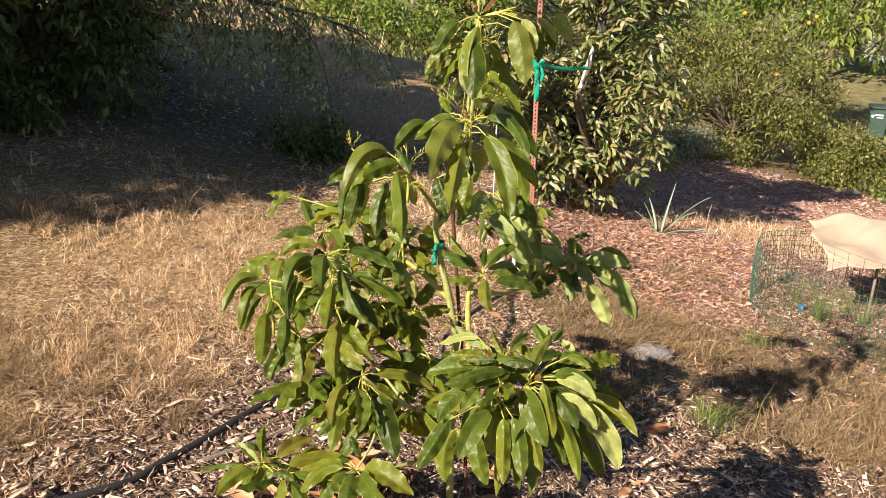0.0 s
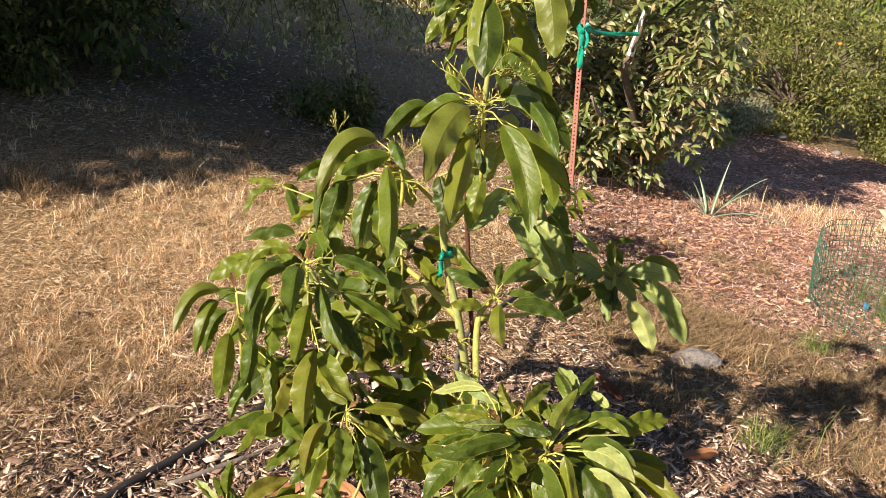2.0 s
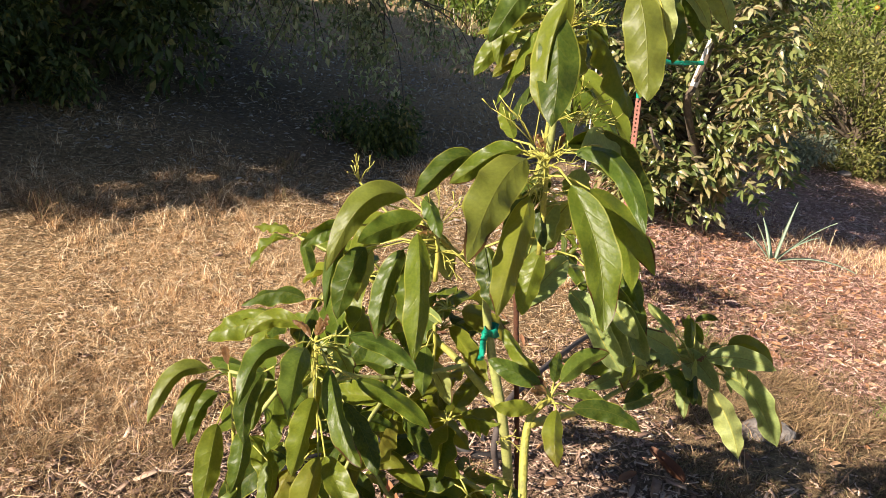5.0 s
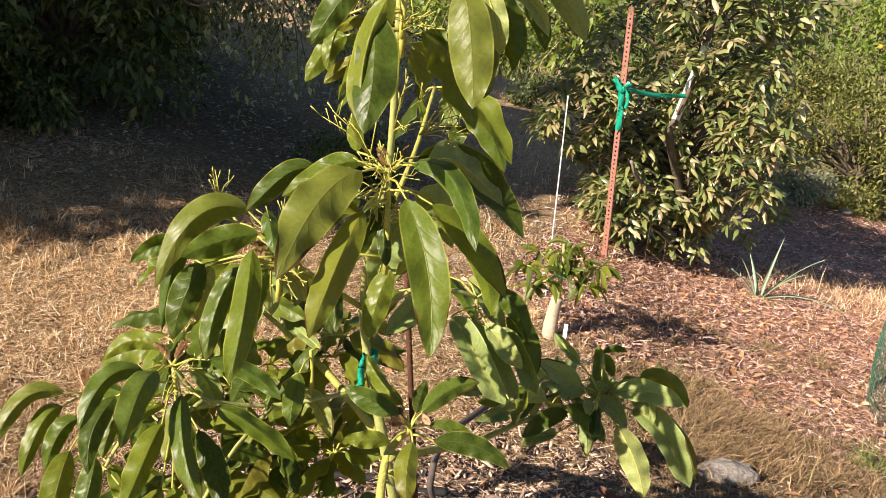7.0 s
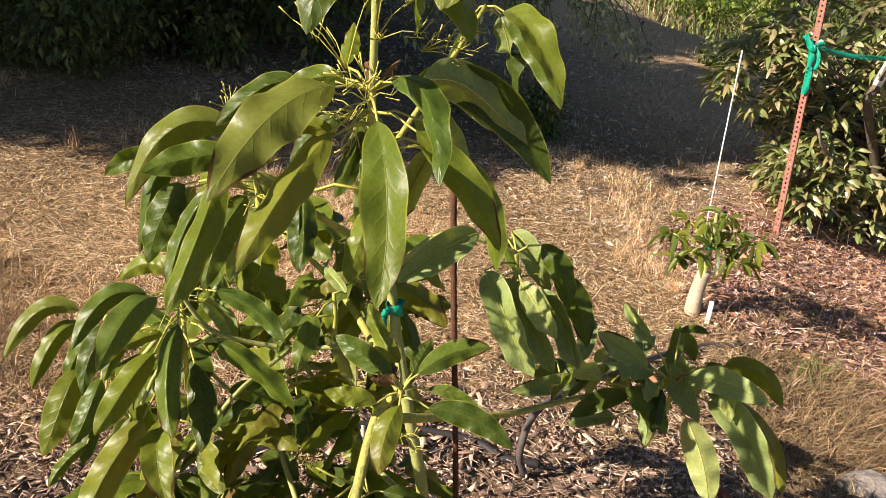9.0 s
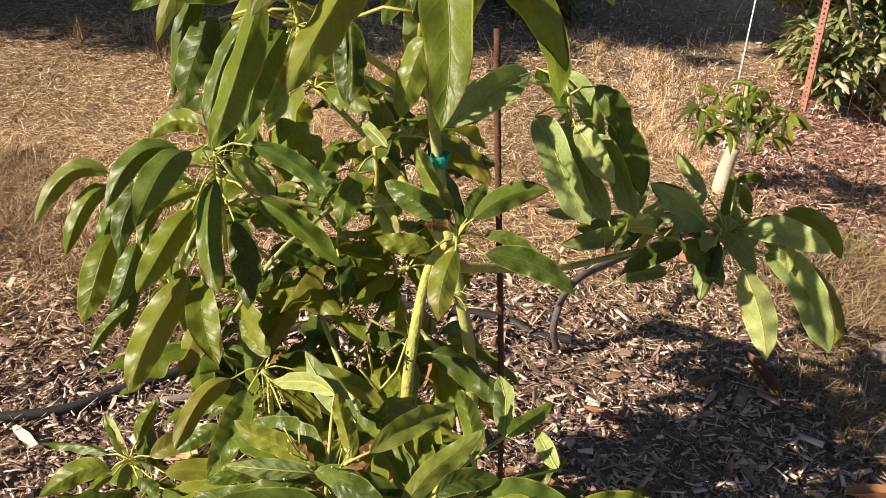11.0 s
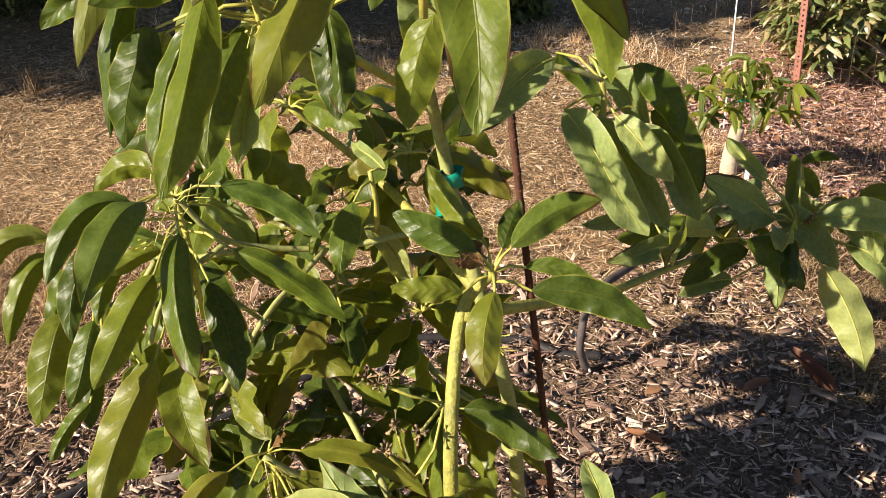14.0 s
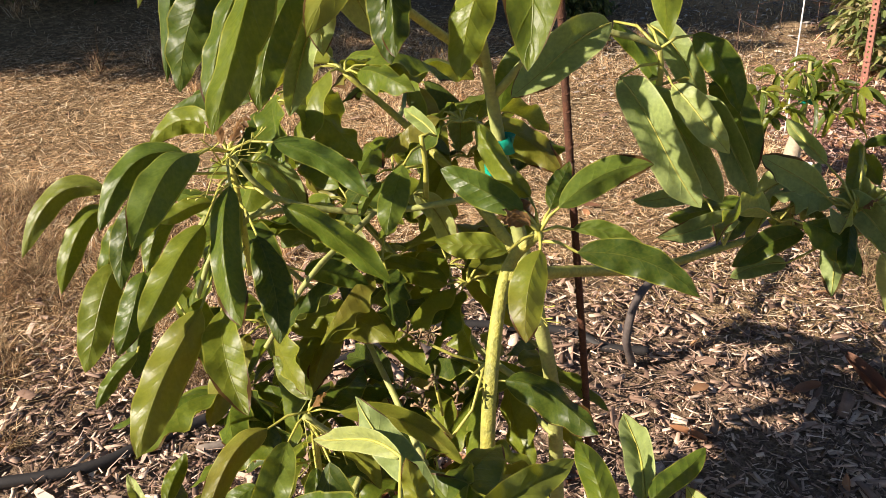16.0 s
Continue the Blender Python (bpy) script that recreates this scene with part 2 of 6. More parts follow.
AVO_FAR = island_mat("avocado_leaves", [(0.0, (0.08, 0.11, 0.035)), (0.3, (0.15, 0.19, 0.06)), (0.6, (0.25, 0.265, 0.09)), (0.8, (0.27, 0.2, 0.1)), (1.0, (0.46, 0.44, 0.25))], 0.3, 0.28, spec=0.6)
AVO_PART = island_mat("avocado_leaf", [(0.0, (0.08, 0.11, 0.035)), (0.3, (0.15, 0.19, 0.06)), (0.6, (0.25, 0.265, 0.09)), (0.8, (0.27, 0.2, 0.1)), (1.0, (0.46, 0.44, 0.25))], 0.3, 0.28, True, spec=0.6)
SHRUB = island_mat("olive_shrub_leaves", [(0.0, (0.05, 0.062, 0.014)), (0.5, (0.135, 0.148, 0.034)), (0.85, (0.23, 0.226, 0.06)), (1.0, (0.34, 0.31, 0.125))], 0.6, 0.25)
BRIGHT = island_mat("bright_leaves", [(0.0, (0.06, 0.1, 0.018)), (0.5, (0.14, 0.2, 0.034)), (1.0, (0.27, 0.31, 0.07))], 0.5, 0.3)
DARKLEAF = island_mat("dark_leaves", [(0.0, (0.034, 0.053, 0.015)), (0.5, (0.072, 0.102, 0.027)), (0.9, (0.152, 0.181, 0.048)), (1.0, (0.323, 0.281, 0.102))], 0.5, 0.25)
TWIG_LEAF = island_mat("grey_green_leaves", [(0.0, (0.112, 0.132, 0.055)), (0.6, (0.325, 0.348, 0.143)), (1.0, (0.625, 0.6, 0.33))], 0.4, 0.3)
SAGE = island_mat("grey_sage_leaves", [(0.0, (0.1, 0.13, 0.08)), (0.6, (0.2, 0.23, 0.15)), (1.0, (0.32, 0.33, 0.22))], 0.8, 0.2)
FRUIT = grainy("orange_fruit", (0.5, 0.2, 0.02), (0.62, 0.28, 0.035), 10, 0.55)


def ground_material():
    m, nt, p = material("ground_soil")
    tc = nt.nodes.new("ShaderNodeTexCoord")
    sep = nt.nodes.new("ShaderNodeSeparateXYZ")
    nt.links.new(tc.outputs["Object"], sep.inputs[0])
    x, y = sep.outputs[0], sep.outputs[1]
    broad, patch, fine, grit = noise_tex(nt, 0.7, 4), noise_tex(nt, 4.5, 5), noise_tex(nt, 38, 5, 0.65), noise_tex(nt, 160, 3)
    straw = ramp(nt, fine, [(0.32, (0.055, 0.034, 0.017)), (0.52, (0.22, 0.147, 0.076)), (0.74, (0.56, 0.415, 0.23))])
    chips = ramp(nt, fine, [(0.3, (0.04, 0.026, 0.019)), (0.5, (0.15, 0.098, 0.071)), (0.72, (0.34, 0.24, 0.178))])
    red = ramp(nt, fine, [(0.3, (0.11, 0.052, 0.037)), (0.5, (0.34, 0.18, 0.13)), (0.75, (0.6, 0.39, 0.29))])
    # chips round the young tree
    dx, dy = calc(nt, "SUBTRACT", x, 0.35), calc(nt, "SUBTRACT", y, 0.35)
    r2 = calc(nt, "ADD", calc(nt, "MULTIPLY", calc(nt, "MULTIPLY", dx, dx), 0.55), calc(nt, "MULTIPLY", dy, dy))
    inner = calc(nt, "ADD", calc(nt, "SUBTRACT", 1.1, r2), calc(nt, "MULTIPLY", calc(nt, "SUBTRACT", patch, 0.5), 1.6))
    inner = calc(nt, "MULTIPLY_ADD", inner, 2.0, 0.5)
    inner.node.use_clamp = True
    col = mix(nt, inner, straw, chips)
    # reddish mulch under and beyond the bearing tree
    ex, ey = calc(nt, "SUBTRACT", x, 1.7), calc(nt, "SUBTRACT", y, 5.0)
    q2 = calc(nt, "ADD", calc(nt, "MULTIPLY", calc(nt, "MULTIPLY", ex, ex), 0.5), calc(nt, "MULTIPLY", calc(nt, "MULTIPLY", ey, ey), 0.16))
    outer = calc(nt, "ADD", calc(nt, "SUBTRACT", 1.0, q2), calc(nt, "MULTIPLY", calc(nt, "SUBTRACT", patch, 0.5), 1.2))
    vx, vy = calc(nt, "SUBTRACT", x, 3.1), calc(nt, "SUBTRACT", y, 8.0)
    w2 = calc(nt, "ADD", calc(nt, "MULTIPLY", calc(nt, "MULTIPLY", vx, vx), 0.22), calc(nt, "MULTIPLY", calc(nt, "MULTIPLY", vy, vy), 0.4))
    outer = calc(nt, "MAXIMUM", outer, calc(nt, "ADD", calc(nt, "SUBTRACT", 0.9, w2), calc(nt, "MULTIPLY", calc(nt, "SUBTRACT", patch, 0.5), 1.0)))
    ux, uy = calc(nt, "SUBTRACT", x, 0.6), calc(nt, "SUBTRACT", y, 3.4)
    u2 = calc(nt, "ADD", calc(nt, "MULTIPLY", calc(nt, "MULTIPLY", ux, ux), 2.0), calc(nt, "MULTIPLY", calc(nt, "MULTIPLY", uy, uy), 1.1))
    outer = calc(nt, "MAXIMUM", outer, calc(nt, "ADD", calc(nt, "SUBTRACT", 0.8, u2), calc(nt, "MULTIPLY", calc(nt, "SUBTRACT", patch, 0.5), 1.0)))
    outer = calc(nt, "MULTIPLY_ADD", outer, 2.0, 0.5)
    outer.node.use_clamp = True
    col = mix(nt, outer, col, red)
    brown = ramp(nt, broad, [(0.45, (0.05, 0.05, 0.05)), (0.68, (0.5, 0.5, 0.5))])
    col = mix(nt, brown, col, mix(nt, fine, (0.1, 0.06, 0.035), (0.26, 0.165, 0.1)))
    # grey leaf litter on the bank below the trees, with shade painted in
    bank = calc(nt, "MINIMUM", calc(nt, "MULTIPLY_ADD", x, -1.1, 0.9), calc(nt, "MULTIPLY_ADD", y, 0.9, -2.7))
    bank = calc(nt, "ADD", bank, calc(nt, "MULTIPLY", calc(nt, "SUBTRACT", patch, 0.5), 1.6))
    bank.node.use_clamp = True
    # soil colour carries deep shade near, and brighter, warmer light farther up the slope
    near_shade_soil = ramp(nt, fine, [(0.32, (0.05, 0.036, 0.026)), (0.55, (0.12, 0.09, 0.064)), (0.78, (0.33, 0.262, 0.19))])
    far_bright_soil = ramp(nt, fine, [(0.32, (0.28, 0.185, 0.1)), (0.52, (0.52, 0.355, 0.2)), (0.75, (0.7, 0.51, 0.31))])
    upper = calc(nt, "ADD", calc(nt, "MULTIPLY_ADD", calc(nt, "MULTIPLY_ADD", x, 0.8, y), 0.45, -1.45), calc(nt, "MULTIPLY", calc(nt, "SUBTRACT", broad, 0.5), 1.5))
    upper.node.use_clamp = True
    col = mix(nt, bank, col, mix(nt, upper, near_shade_soil, far_bright_soil))
    # far ground is greyer and greener
    far = calc(nt, "MULTIPLY_ADD", y, 0.2, -2.0)
    far.node.use_clamp = True
    col = mix(nt, far, col, ramp(nt, patch, [(0.35, (0.09, 0.11, 0.04)), (0.65, (0.27, 0.22, 0.11))]))
    col = mix(nt, 0.25, col, ramp(nt, grit, [(0.35, (0.05, 0.035, 0.02)), (0.7, (0.5, 0.38, 0.22))]))
    nt.links.new(col, p.inputs["Base Color"])
    p.inputs["Roughness"].default_value = 0.95
    p.inputs["Specular IOR Level"].default_value = 0.15
    bump(nt, p, calc(nt, "ADD", fine, calc(nt, "MULTIPLY", patch, 2.0)), 1.0, 0.02)
    return m


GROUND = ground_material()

# ---- building helpers ----
Z = Vector((0, 0, 1))


def smooth(v, a, b):
    u = np.clip((v - a) / (b - a), 0, 1)
    return u * u * (3 - 2 * u)


def lie(x, y):
    """Height of the sloping ground: it falls to the right, more steeply farther back, and drops behind a low bank."""
    x, y = np.asarray(x, float), np.asarray(y, float)
    slope = -0.158 * np.clip(x, -7, 7) - 0.02 * np.clip(np.abs(x) - 7, 0, 400) * np.sign(x)
    slope = slope - 0.085 * np.clip(np.minimum(y, 12) - 1.5, 0, None) * smooth(x, 0.1, 1.4)
    bank = 8.55 - 0.5 * x
    slope = slope - 1.5 * smooth(y - bank, 0.0, 3.0) * (1 - smooth(x, -0.2, 1.6))
    slope = slope + 0.035 * np.clip(y - 16, 0, 60) + 0.05 * np.clip(y - 60, 0, None)
    rough = 0.012 * np.sin(x * 5.1 + 1.3 * np.sin(y * 3.7)) * np.cos(y * 4.3 + x) + 0.03 * np.sin(x * 1.3 + 2) * np.sin(y * 1.1)
    return slope + rough * smooth(np.hypot(x, y), 0.2, 1.5)


def mesh_of(name, verts, faces, mats=(), slots=None, shade=True, uvs=None):
    me = bpy.data.meshes.new(name)
    me.from_pydata([tuple(map(float, v)) for v in verts], [], [tuple(map(int, f)) for f in faces])
    for m in mats:
        me.materials.append(m)
    if slots is not None:
        me.polygons.foreach_set("material_index", np.asarray(slots, dtype=np.int32))
    if shade:
        me.polygons.foreach_set("use_smooth", np.ones(len(me.polygons), dtype=bool))
    if uvs is not None:
        layer = me.uv_layers.new(name="blade")
        idx = np.empty(len(me.loops), dtype=np.int32)
        me.loops.foreach_get("vertex_index", idx)
        layer.data.foreach_set("uv", np.asarray(uvs, dtype=np.float32)[idx].ravel())
    me.update()
    return me


def put(name, me, parent=None, label=""):
    ob = new(name, me)
    if parent is not None:
        ob.parent = parent
    return tagged(ob, label)


def part(name, bm, mat, parent=None, label="", shade=False):
    me = bpy.data.meshes.new(name)
    bm.to_mesh(me)
    bm.free()
    me.materials.append(mat)
    if shade:
        me.polygons.foreach_set("use_smooth", np.ones(len(me.polygons), dtype=bool))
    return put(name, me, parent, label)


def thing(name, label, category, group="", kind=""):
    return tagged(new(name), label, category, group, kind)


def curve_points(pts, n):
    """A smooth curve of n points through the given ones."""
    P = [Vector(p) for p in pts]
    P = [P[0] * 2 - P[1]] + P + [P[-1] * 2 - P[-2]]
    out = []
    spans = len(P) - 3
    for i in range(n):
        u = i / (n - 1) * spans
        k = min(int(u), spans - 1)
        u -= k
        a, b, c, d = P[k:k + 4]
        out.append(0.5 * ((2 * b) + (c - a) * u + (2 * a - 5 * b + 4 * c - d) * u * u + (3 * b - a - 3 * c + d) * u ** 3))
    return out


def tube_data(pts, radii, sides=8, start=0):
    """Vertices and faces of a tapered round bar along pts."""
    verts, faces = [], []
    ref = Vector((0.31, 0.83, 0.46))
    n = len(pts)
    for i, p in enumerate(pts):
        t = (pts[min(i + 1, n - 1)] - pts[max(i - 1, 0)]).normalized()
        a = t.cross(ref).normalized()
        b = t.cross(a)
        r = radii[i] if hasattr(radii, "__len__") else radii
        for k in range(sides):
            w = 2 * math.pi * k / sides
            verts.append(p + (a * math.cos(w) + b * math.sin(w)) * r)
    for i in range(n - 1):
        for k in range(sides):
            k2 = (k + 1) % sides
            faces.append((start + i * sides + k, start + i * sides + k2, start + (i + 1) * sides + k2, start + (i + 1) * sides + k))
    faces.append(tuple(start + k for k in reversed(range(sides))))
    faces.append(tuple(start + (n - 1) * sides + k for k in range(sides)))
    return verts, faces


def rod(name, pts, radii, mat, parent=None, label="", sides=8, n=None):
    P = curve_points(pts, n or max(6, 5 * len(pts)))
    if hasattr(radii, "__len__"):
        radii = [radii[0] + (radii[1] - radii[0]) * i / (len(P) - 1) for i in range(len(P))]
    v, f = tube_data(P, radii, sides)
    return put(name, mesh_of(name, v, f, [mat]), parent, label)


def rods(name, lines, radius, mat, parent=None, label="", sides=5):
    """Several straight or bent bars joined into one mesh."""
    V, F = [], []
    for pts in lines:
        v, f = tube_data([Vector(p) for p in pts], radius, sides, len(V))
        V += v
        F += f
    return put(name, mesh_of(name, V, F, [mat]), parent, label)


def box_bm(sx, sy, sz, bevel=0.0, at=(0, 0, 0)):
    bm = bmesh.new()
    bmesh.ops.create_cube(bm, size=1, matrix=Matrix.Translation(at) @ Matrix.Diagonal((sx, sy, sz, 1)))
    if bevel:
        bmesh.ops.bevel(bm, geom=bm.edges[:], offset=bevel, segments=2, affect="EDGES")
    return bm


# ---- ground ----
def build_ground():
    def axis(lo, hi, fine_lo, fine_hi, step):
        a = list(np.arange(fine_lo, fine_hi + 1e-6, step))
        s, v = step, fine_hi
        while v < hi:
            s *= 1.22
            v += s
            a.append(min(v, hi))
        s, v = step, fine_lo
        while v > lo:
            s *= 1.22
            v -= s
            a.insert(0, max(v, lo))
        return np.array(a)
    xs, ys = axis(-400, 400, -3.5, 4.0, 0.05), axis(-300, 900, -2.5, 6.5, 0.05)
    X, Y = np.meshgrid(xs, ys)
    H = lie(X, Y)
    rng = np.random.default_rng(3)
    near = np.exp(-((X - 0.3) ** 2 + (Y - 2) ** 2) / 30)
    H = H + rng.normal(0, 0.005, H.shape) * near
    nx, ny = len(xs), len(ys)
    V = np.stack([X, Y, H], -1).reshape(-1, 3)
    i = np.arange(ny - 1)[:, None] * nx + np.arange(nx - 1)[None]
    F = np.stack([i, i + 1, i + nx + 1, i + nx], -1).reshape(-1, 4)
    me = bpy.data.meshes.new("ground")
    me.vertices.add(len(V))
    me.vertices.foreach_set("co", V.ravel())
    me.loops.add(F.size)
    me.loops.foreach_set("vertex_index", F.ravel().astype(np.int32))
    me.polygons.add(len(F))
    me.polygons.foreach_set("loop_start", np.arange(0, F.size, 4, dtype=np.int32))
    me.polygons.foreach_set("use_smooth", np.ones(len(F), dtype=bool))
    me.update(calc_edges=True)
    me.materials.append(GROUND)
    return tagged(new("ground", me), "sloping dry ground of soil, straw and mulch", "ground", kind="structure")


FLOOR = build_ground()


# ---- scattered ground cover ----
def quads_mesh(name, V, F, mat, label, category):
    me = bpy.data.meshes.new(name)
    V, F = np.asarray(V, np.float32), np.asarray(F, np.int32)
    me.vertices.add(len(V))
    me.vertices.foreach_set("co", V.ravel())
    me.loops.add(F.size)
    me.loops.foreach_set("vertex_index", F.ravel())
    me.polygons.add(len(F))
    me.polygons.foreach_set("loop_start", np.arange(0, F.size, F.shape[1], dtype=np.int32))
    me.update(calc_edges=True)
    me.materials.append(mat)
    return tagged(new(name, me), label, category, kind="stuff")


def blades(name, xy, height, width, lean, mat, label, category, seed, flat=False):
    """Grass: each blade a bent, tapering strip of two quads; lying straw, one quad each, is flat=True."""
    rng = np.random.default_rng(seed)
    n = len(xy)
    base = np.column_stack([xy, lie(xy[:, 0], xy[:, 1]) - 0.004])
    h = height * rng.lognormal(0, 0.4, n)
    az = rng.uniform(0, 2 * math.pi, n)
    d = np.column_stack([np.cos(az), np.sin(az), np.zeros(n)])
    side = np.column_stack([-np.sin(az), np.cos(az), np.zeros(n)])
    turn = rng.uniform(0, math.pi, n)[:, None]
    side = side * np.cos(turn) + d * np.sin(turn)
    w = (width * rng.uniform(0.6, 1.5, n))[:, None]
    k = (lean * rng.uniform(0.2, 1.6, n))[:, None]
    if flat:
        tilt = rng.uniform(-0.1, 0.35, n)[:, None]
        side = np.column_stack([-np.sin(az), np.cos(az), rng.uniform(-0.4, 0.4, n)])
        base[:, 2] += rng.uniform(0.004, 0.03, n)
        p1 = base + d * h[:, None] * 0.5 + np.array([0, 0, 1]) * tilt * h[:, None] * 0.5
        p2 = base + d * h[:, None] + np.array([0, 0, 1]) * tilt * h[:, None] * 0.6
        g = lie(p2[:, 0], p2[:, 1])
        p2[:, 2] = np.maximum(p2[:, 2], g + 0.003)
    else:
        p1 = base + np.column_stack([np.zeros(n), np.zeros(n), h * 0.55]) + d * k * h[:, None] * 0.3
        p2 = base + np.column_stack([np.zeros(n), np.zeros(n), h * 0.95]) + d * k * h[:, None]
    if flat:
        V = np.stack([base - side * w, base + side * w, p2 + side * w * 0.4, p2 - side * w * 0.4], 1).reshape(-1, 3)
        return quads_mesh(name, V, np.arange(n)[:, None] * 4 + np.arange(4)[None], mat, label, category)
    V = np.stack([base - side * w, base + side * w, p1 - side * w * 0.8, p1 + side * w * 0.8, p2 - side * w * 0.15, p2 + side * w * 0.15], 1).reshape(-1, 3)
    i = np.arange(n)[:, None] * 6
    F = np.concatenate([i + np.array([[0, 1, 3, 2]]), i + np.array([[2, 3, 5, 4]])])
    return quads_mesh(name, V, F, mat, label, category)


def chips(name, xy, size, mat, label, category, seed, lift=0.012):
    """Splintered wood chips, each a small wedge-ended block lying at its own tilt."""
    rng = np.random.default_rng(seed)
    n = len(xy)
    L = size * np.clip(rng.lognormal(0, 0.45, n), 0.3, 2.2)
    W, T = L * rng.uniform(0.12, 0.5, n), L * rng.uniform(0.02, 0.06, n)
    az, tilt, bank = rng.uniform(0, 2 * math.pi, n), rng.normal(0, 0.24, n), rng.normal(0, 0.4, n)
    a = np.column_stack([np.cos(az) * np.cos(tilt), np.sin(az) * np.cos(tilt), np.sin(tilt)])
    s = np.column_stack([-np.sin(az), np.cos(az), np.zeros(n)])
    up = np.cross(a, s)
    s, up = s * np.cos(bank)[:, None] + up * np.sin(bank)[:, None], up * np.cos(bank)[:, None] - s * np.sin(bank)[:, None]
    c = np.column_stack([xy, lie(xy[:, 0], xy[:, 1]) + rng.uniform(-0.002, lift, n)])
    V = []
    for e, f, g in ((-1, -1, -1), (1, -1, -1), (1, 1, -1), (-1, 1, -1), (-1, -1, 1), (1, -1, 1), (1, 1, 1), (-1, 1, 1)):
        pinch = rng.uniform(0.25, 1.0, n)
        V.append(c + a * (e * L / 2 * rng.uniform(0.75, 1, n))[:, None] + s * (f * W / 2 * pinch)[:, None] + up * (g * T / 2)[:, None])
    V = np.stack(V, 1).reshape(-1, 3)
    i = np.arange(n)[:, None] * 8
    F = np.concatenate([i + np.array([q]) for q in ([4, 5, 6, 7], [0, 1, 5, 4], [1, 2, 6, 5], [2, 3, 7, 6], [3, 0, 4, 7])])
    return quads_mesh(name, V, F, mat, label, category)


def fallen(name, xy, size, mat, label, category, seed, lift=0.02):
    """Dry leaves lying curled on the ground."""
    rng = np.random.default_rng(seed)
    n = len(xy)
    L = size * rng.uniform(0.6, 1.25, n)
    az, bank, curl = rng.uniform(0, 2 * math.pi, n), rng.normal(0, 0.5, n), rng.uniform(0.03, 0.32, n)
    a = np.column_stack([np.cos(az), np.sin(az), rng.normal(0, 0.2, n)])
    s = np.column_stack([-np.sin(az) * np.cos(bank), np.cos(az) * np.cos(bank), np.sin(bank)])
    up = np.cross(a, s)
    c = np.column_stack([xy, lie(xy[:, 0], xy[:, 1]) + rng.uniform(0.004, lift, n)])
    rows = []
    for u, w in ((-0.5, 0.03), (-0.25, 0.13), (0.05, 0.17), (0.3, 0.11), (0.5, 0.02)):
        for v in (-1, 0, 1):
            rows.append(c + a * (u * L)[:, None] + s * (v * w * L)[:, None] + up * ((abs(v) * w * 1.6 - 2.0 * u * u * 0.4) * curl * L)[:, None])
    V = np.stack(rows, 1).reshape(-1, 3)
    i = np.arange(n)[:, None] * 15
    F = np.concatenate([i + np.array([[r * 3 + k, r * 3 + k + 1, r * 3 + k + 4, r * 3 + k + 3]]) for r in range(4) for k in range(2)])
    return quads_mesh(name, V, F, mat, label, category)


def spread(n, x0, x1, y0, y1, seed, keep=None):
    rng = np.random.default_rng(seed)
    p = np.column_stack([rng.uniform(x0, x1, n), rng.uniform(y0, y1, n)])
    return p if keep is None else p[rng.uniform(0, 1, n) < keep(p[:, 0], p[:, 1])]


def lumpy(x, y, f, s):
    return 0.5 + 0.5 * np.sin(x * f + 2.1 * np.sin(y * f * 0.7 + s)) * np.cos(y * f * 1.1 + 1.7 * np.sin(x * f * 0.6 + 2 * s))


def round_tree(x, y):
    """How far the chip mulch round the young tree reaches, 1 inside to 0 outside."""
    return 1 - smooth(np.where(x > 0.4, 0.3, 0.5) * (x - 0.4) ** 2 + (y - 0.3) ** 2 + 0.35 * (lumpy(x, y, 3, 1) - 0.5), 0.55, 1.7)


def bare_mulch(x, y):
    """A stretch of open mulch beside the hose."""
    return 1 - smooth((x - 0.38) ** 2 / 0.1 + (y - 1.6) ** 2 / 0.3 + 0.6 * (lumpy(x, y, 5, 2) - 0.5), 0.6, 1.4)


def under_bearing(x, y):
    a = 1 - smooth(0.5 * (x - 1.7) ** 2 + 0.14 * (y - 5.2) ** 2 + 0.4 * (lumpy(x, y, 2.5, 4) - 0.5), 0.7, 1.5)
    a = np.maximum(a, 1 - smooth(2.0 * (x - 0.6) ** 2 + 1.1 * (y - 3.4) ** 2 + 0.4 * (lumpy(x, y, 4, 2) - 0.5), 0.45, 1.0))
    return np.maximum(a, 1 - smooth(0.22 * (x - 3.1) ** 2 + 0.4 * (y - 8.0) ** 2, 0.6, 1.2))


def meadow(x, y):
    return np.clip(1 - round_tree(x, y) * 1.1 - under_bearing(x, y), 0, 1) * (1 - smooth(x, -0.1, 0.9)) * (1 - 0.75 * smooth(y - 1.05 * x, 4.65, 5.2))


def tufts_at(n, per, radius, x0, x1, y0, y1, seed, keep=None):
    """Blade feet gathered into clumps of uneven size."""
    rng = np.random.default_rng(seed)
    c = spread(n, x0, x1, y0, y1, seed + 1, keep)
    k = np.maximum(6, (per * rng.lognormal(0, 0.5, len(c))).astype(int))
    r = radius * rng.lognormal(0, 0.35, len(c))
    feet = np.repeat(c, k, axis=0)
    return feet + rng.normal(0, 1, feet.shape) * np.repeat(r, k)[:, None]


def trodden(x, y):
    """Bare, flattened stretches of the meadow."""
    return smooth(lumpy(x, y, 1.15, 3.4), 0.55, 0.85)


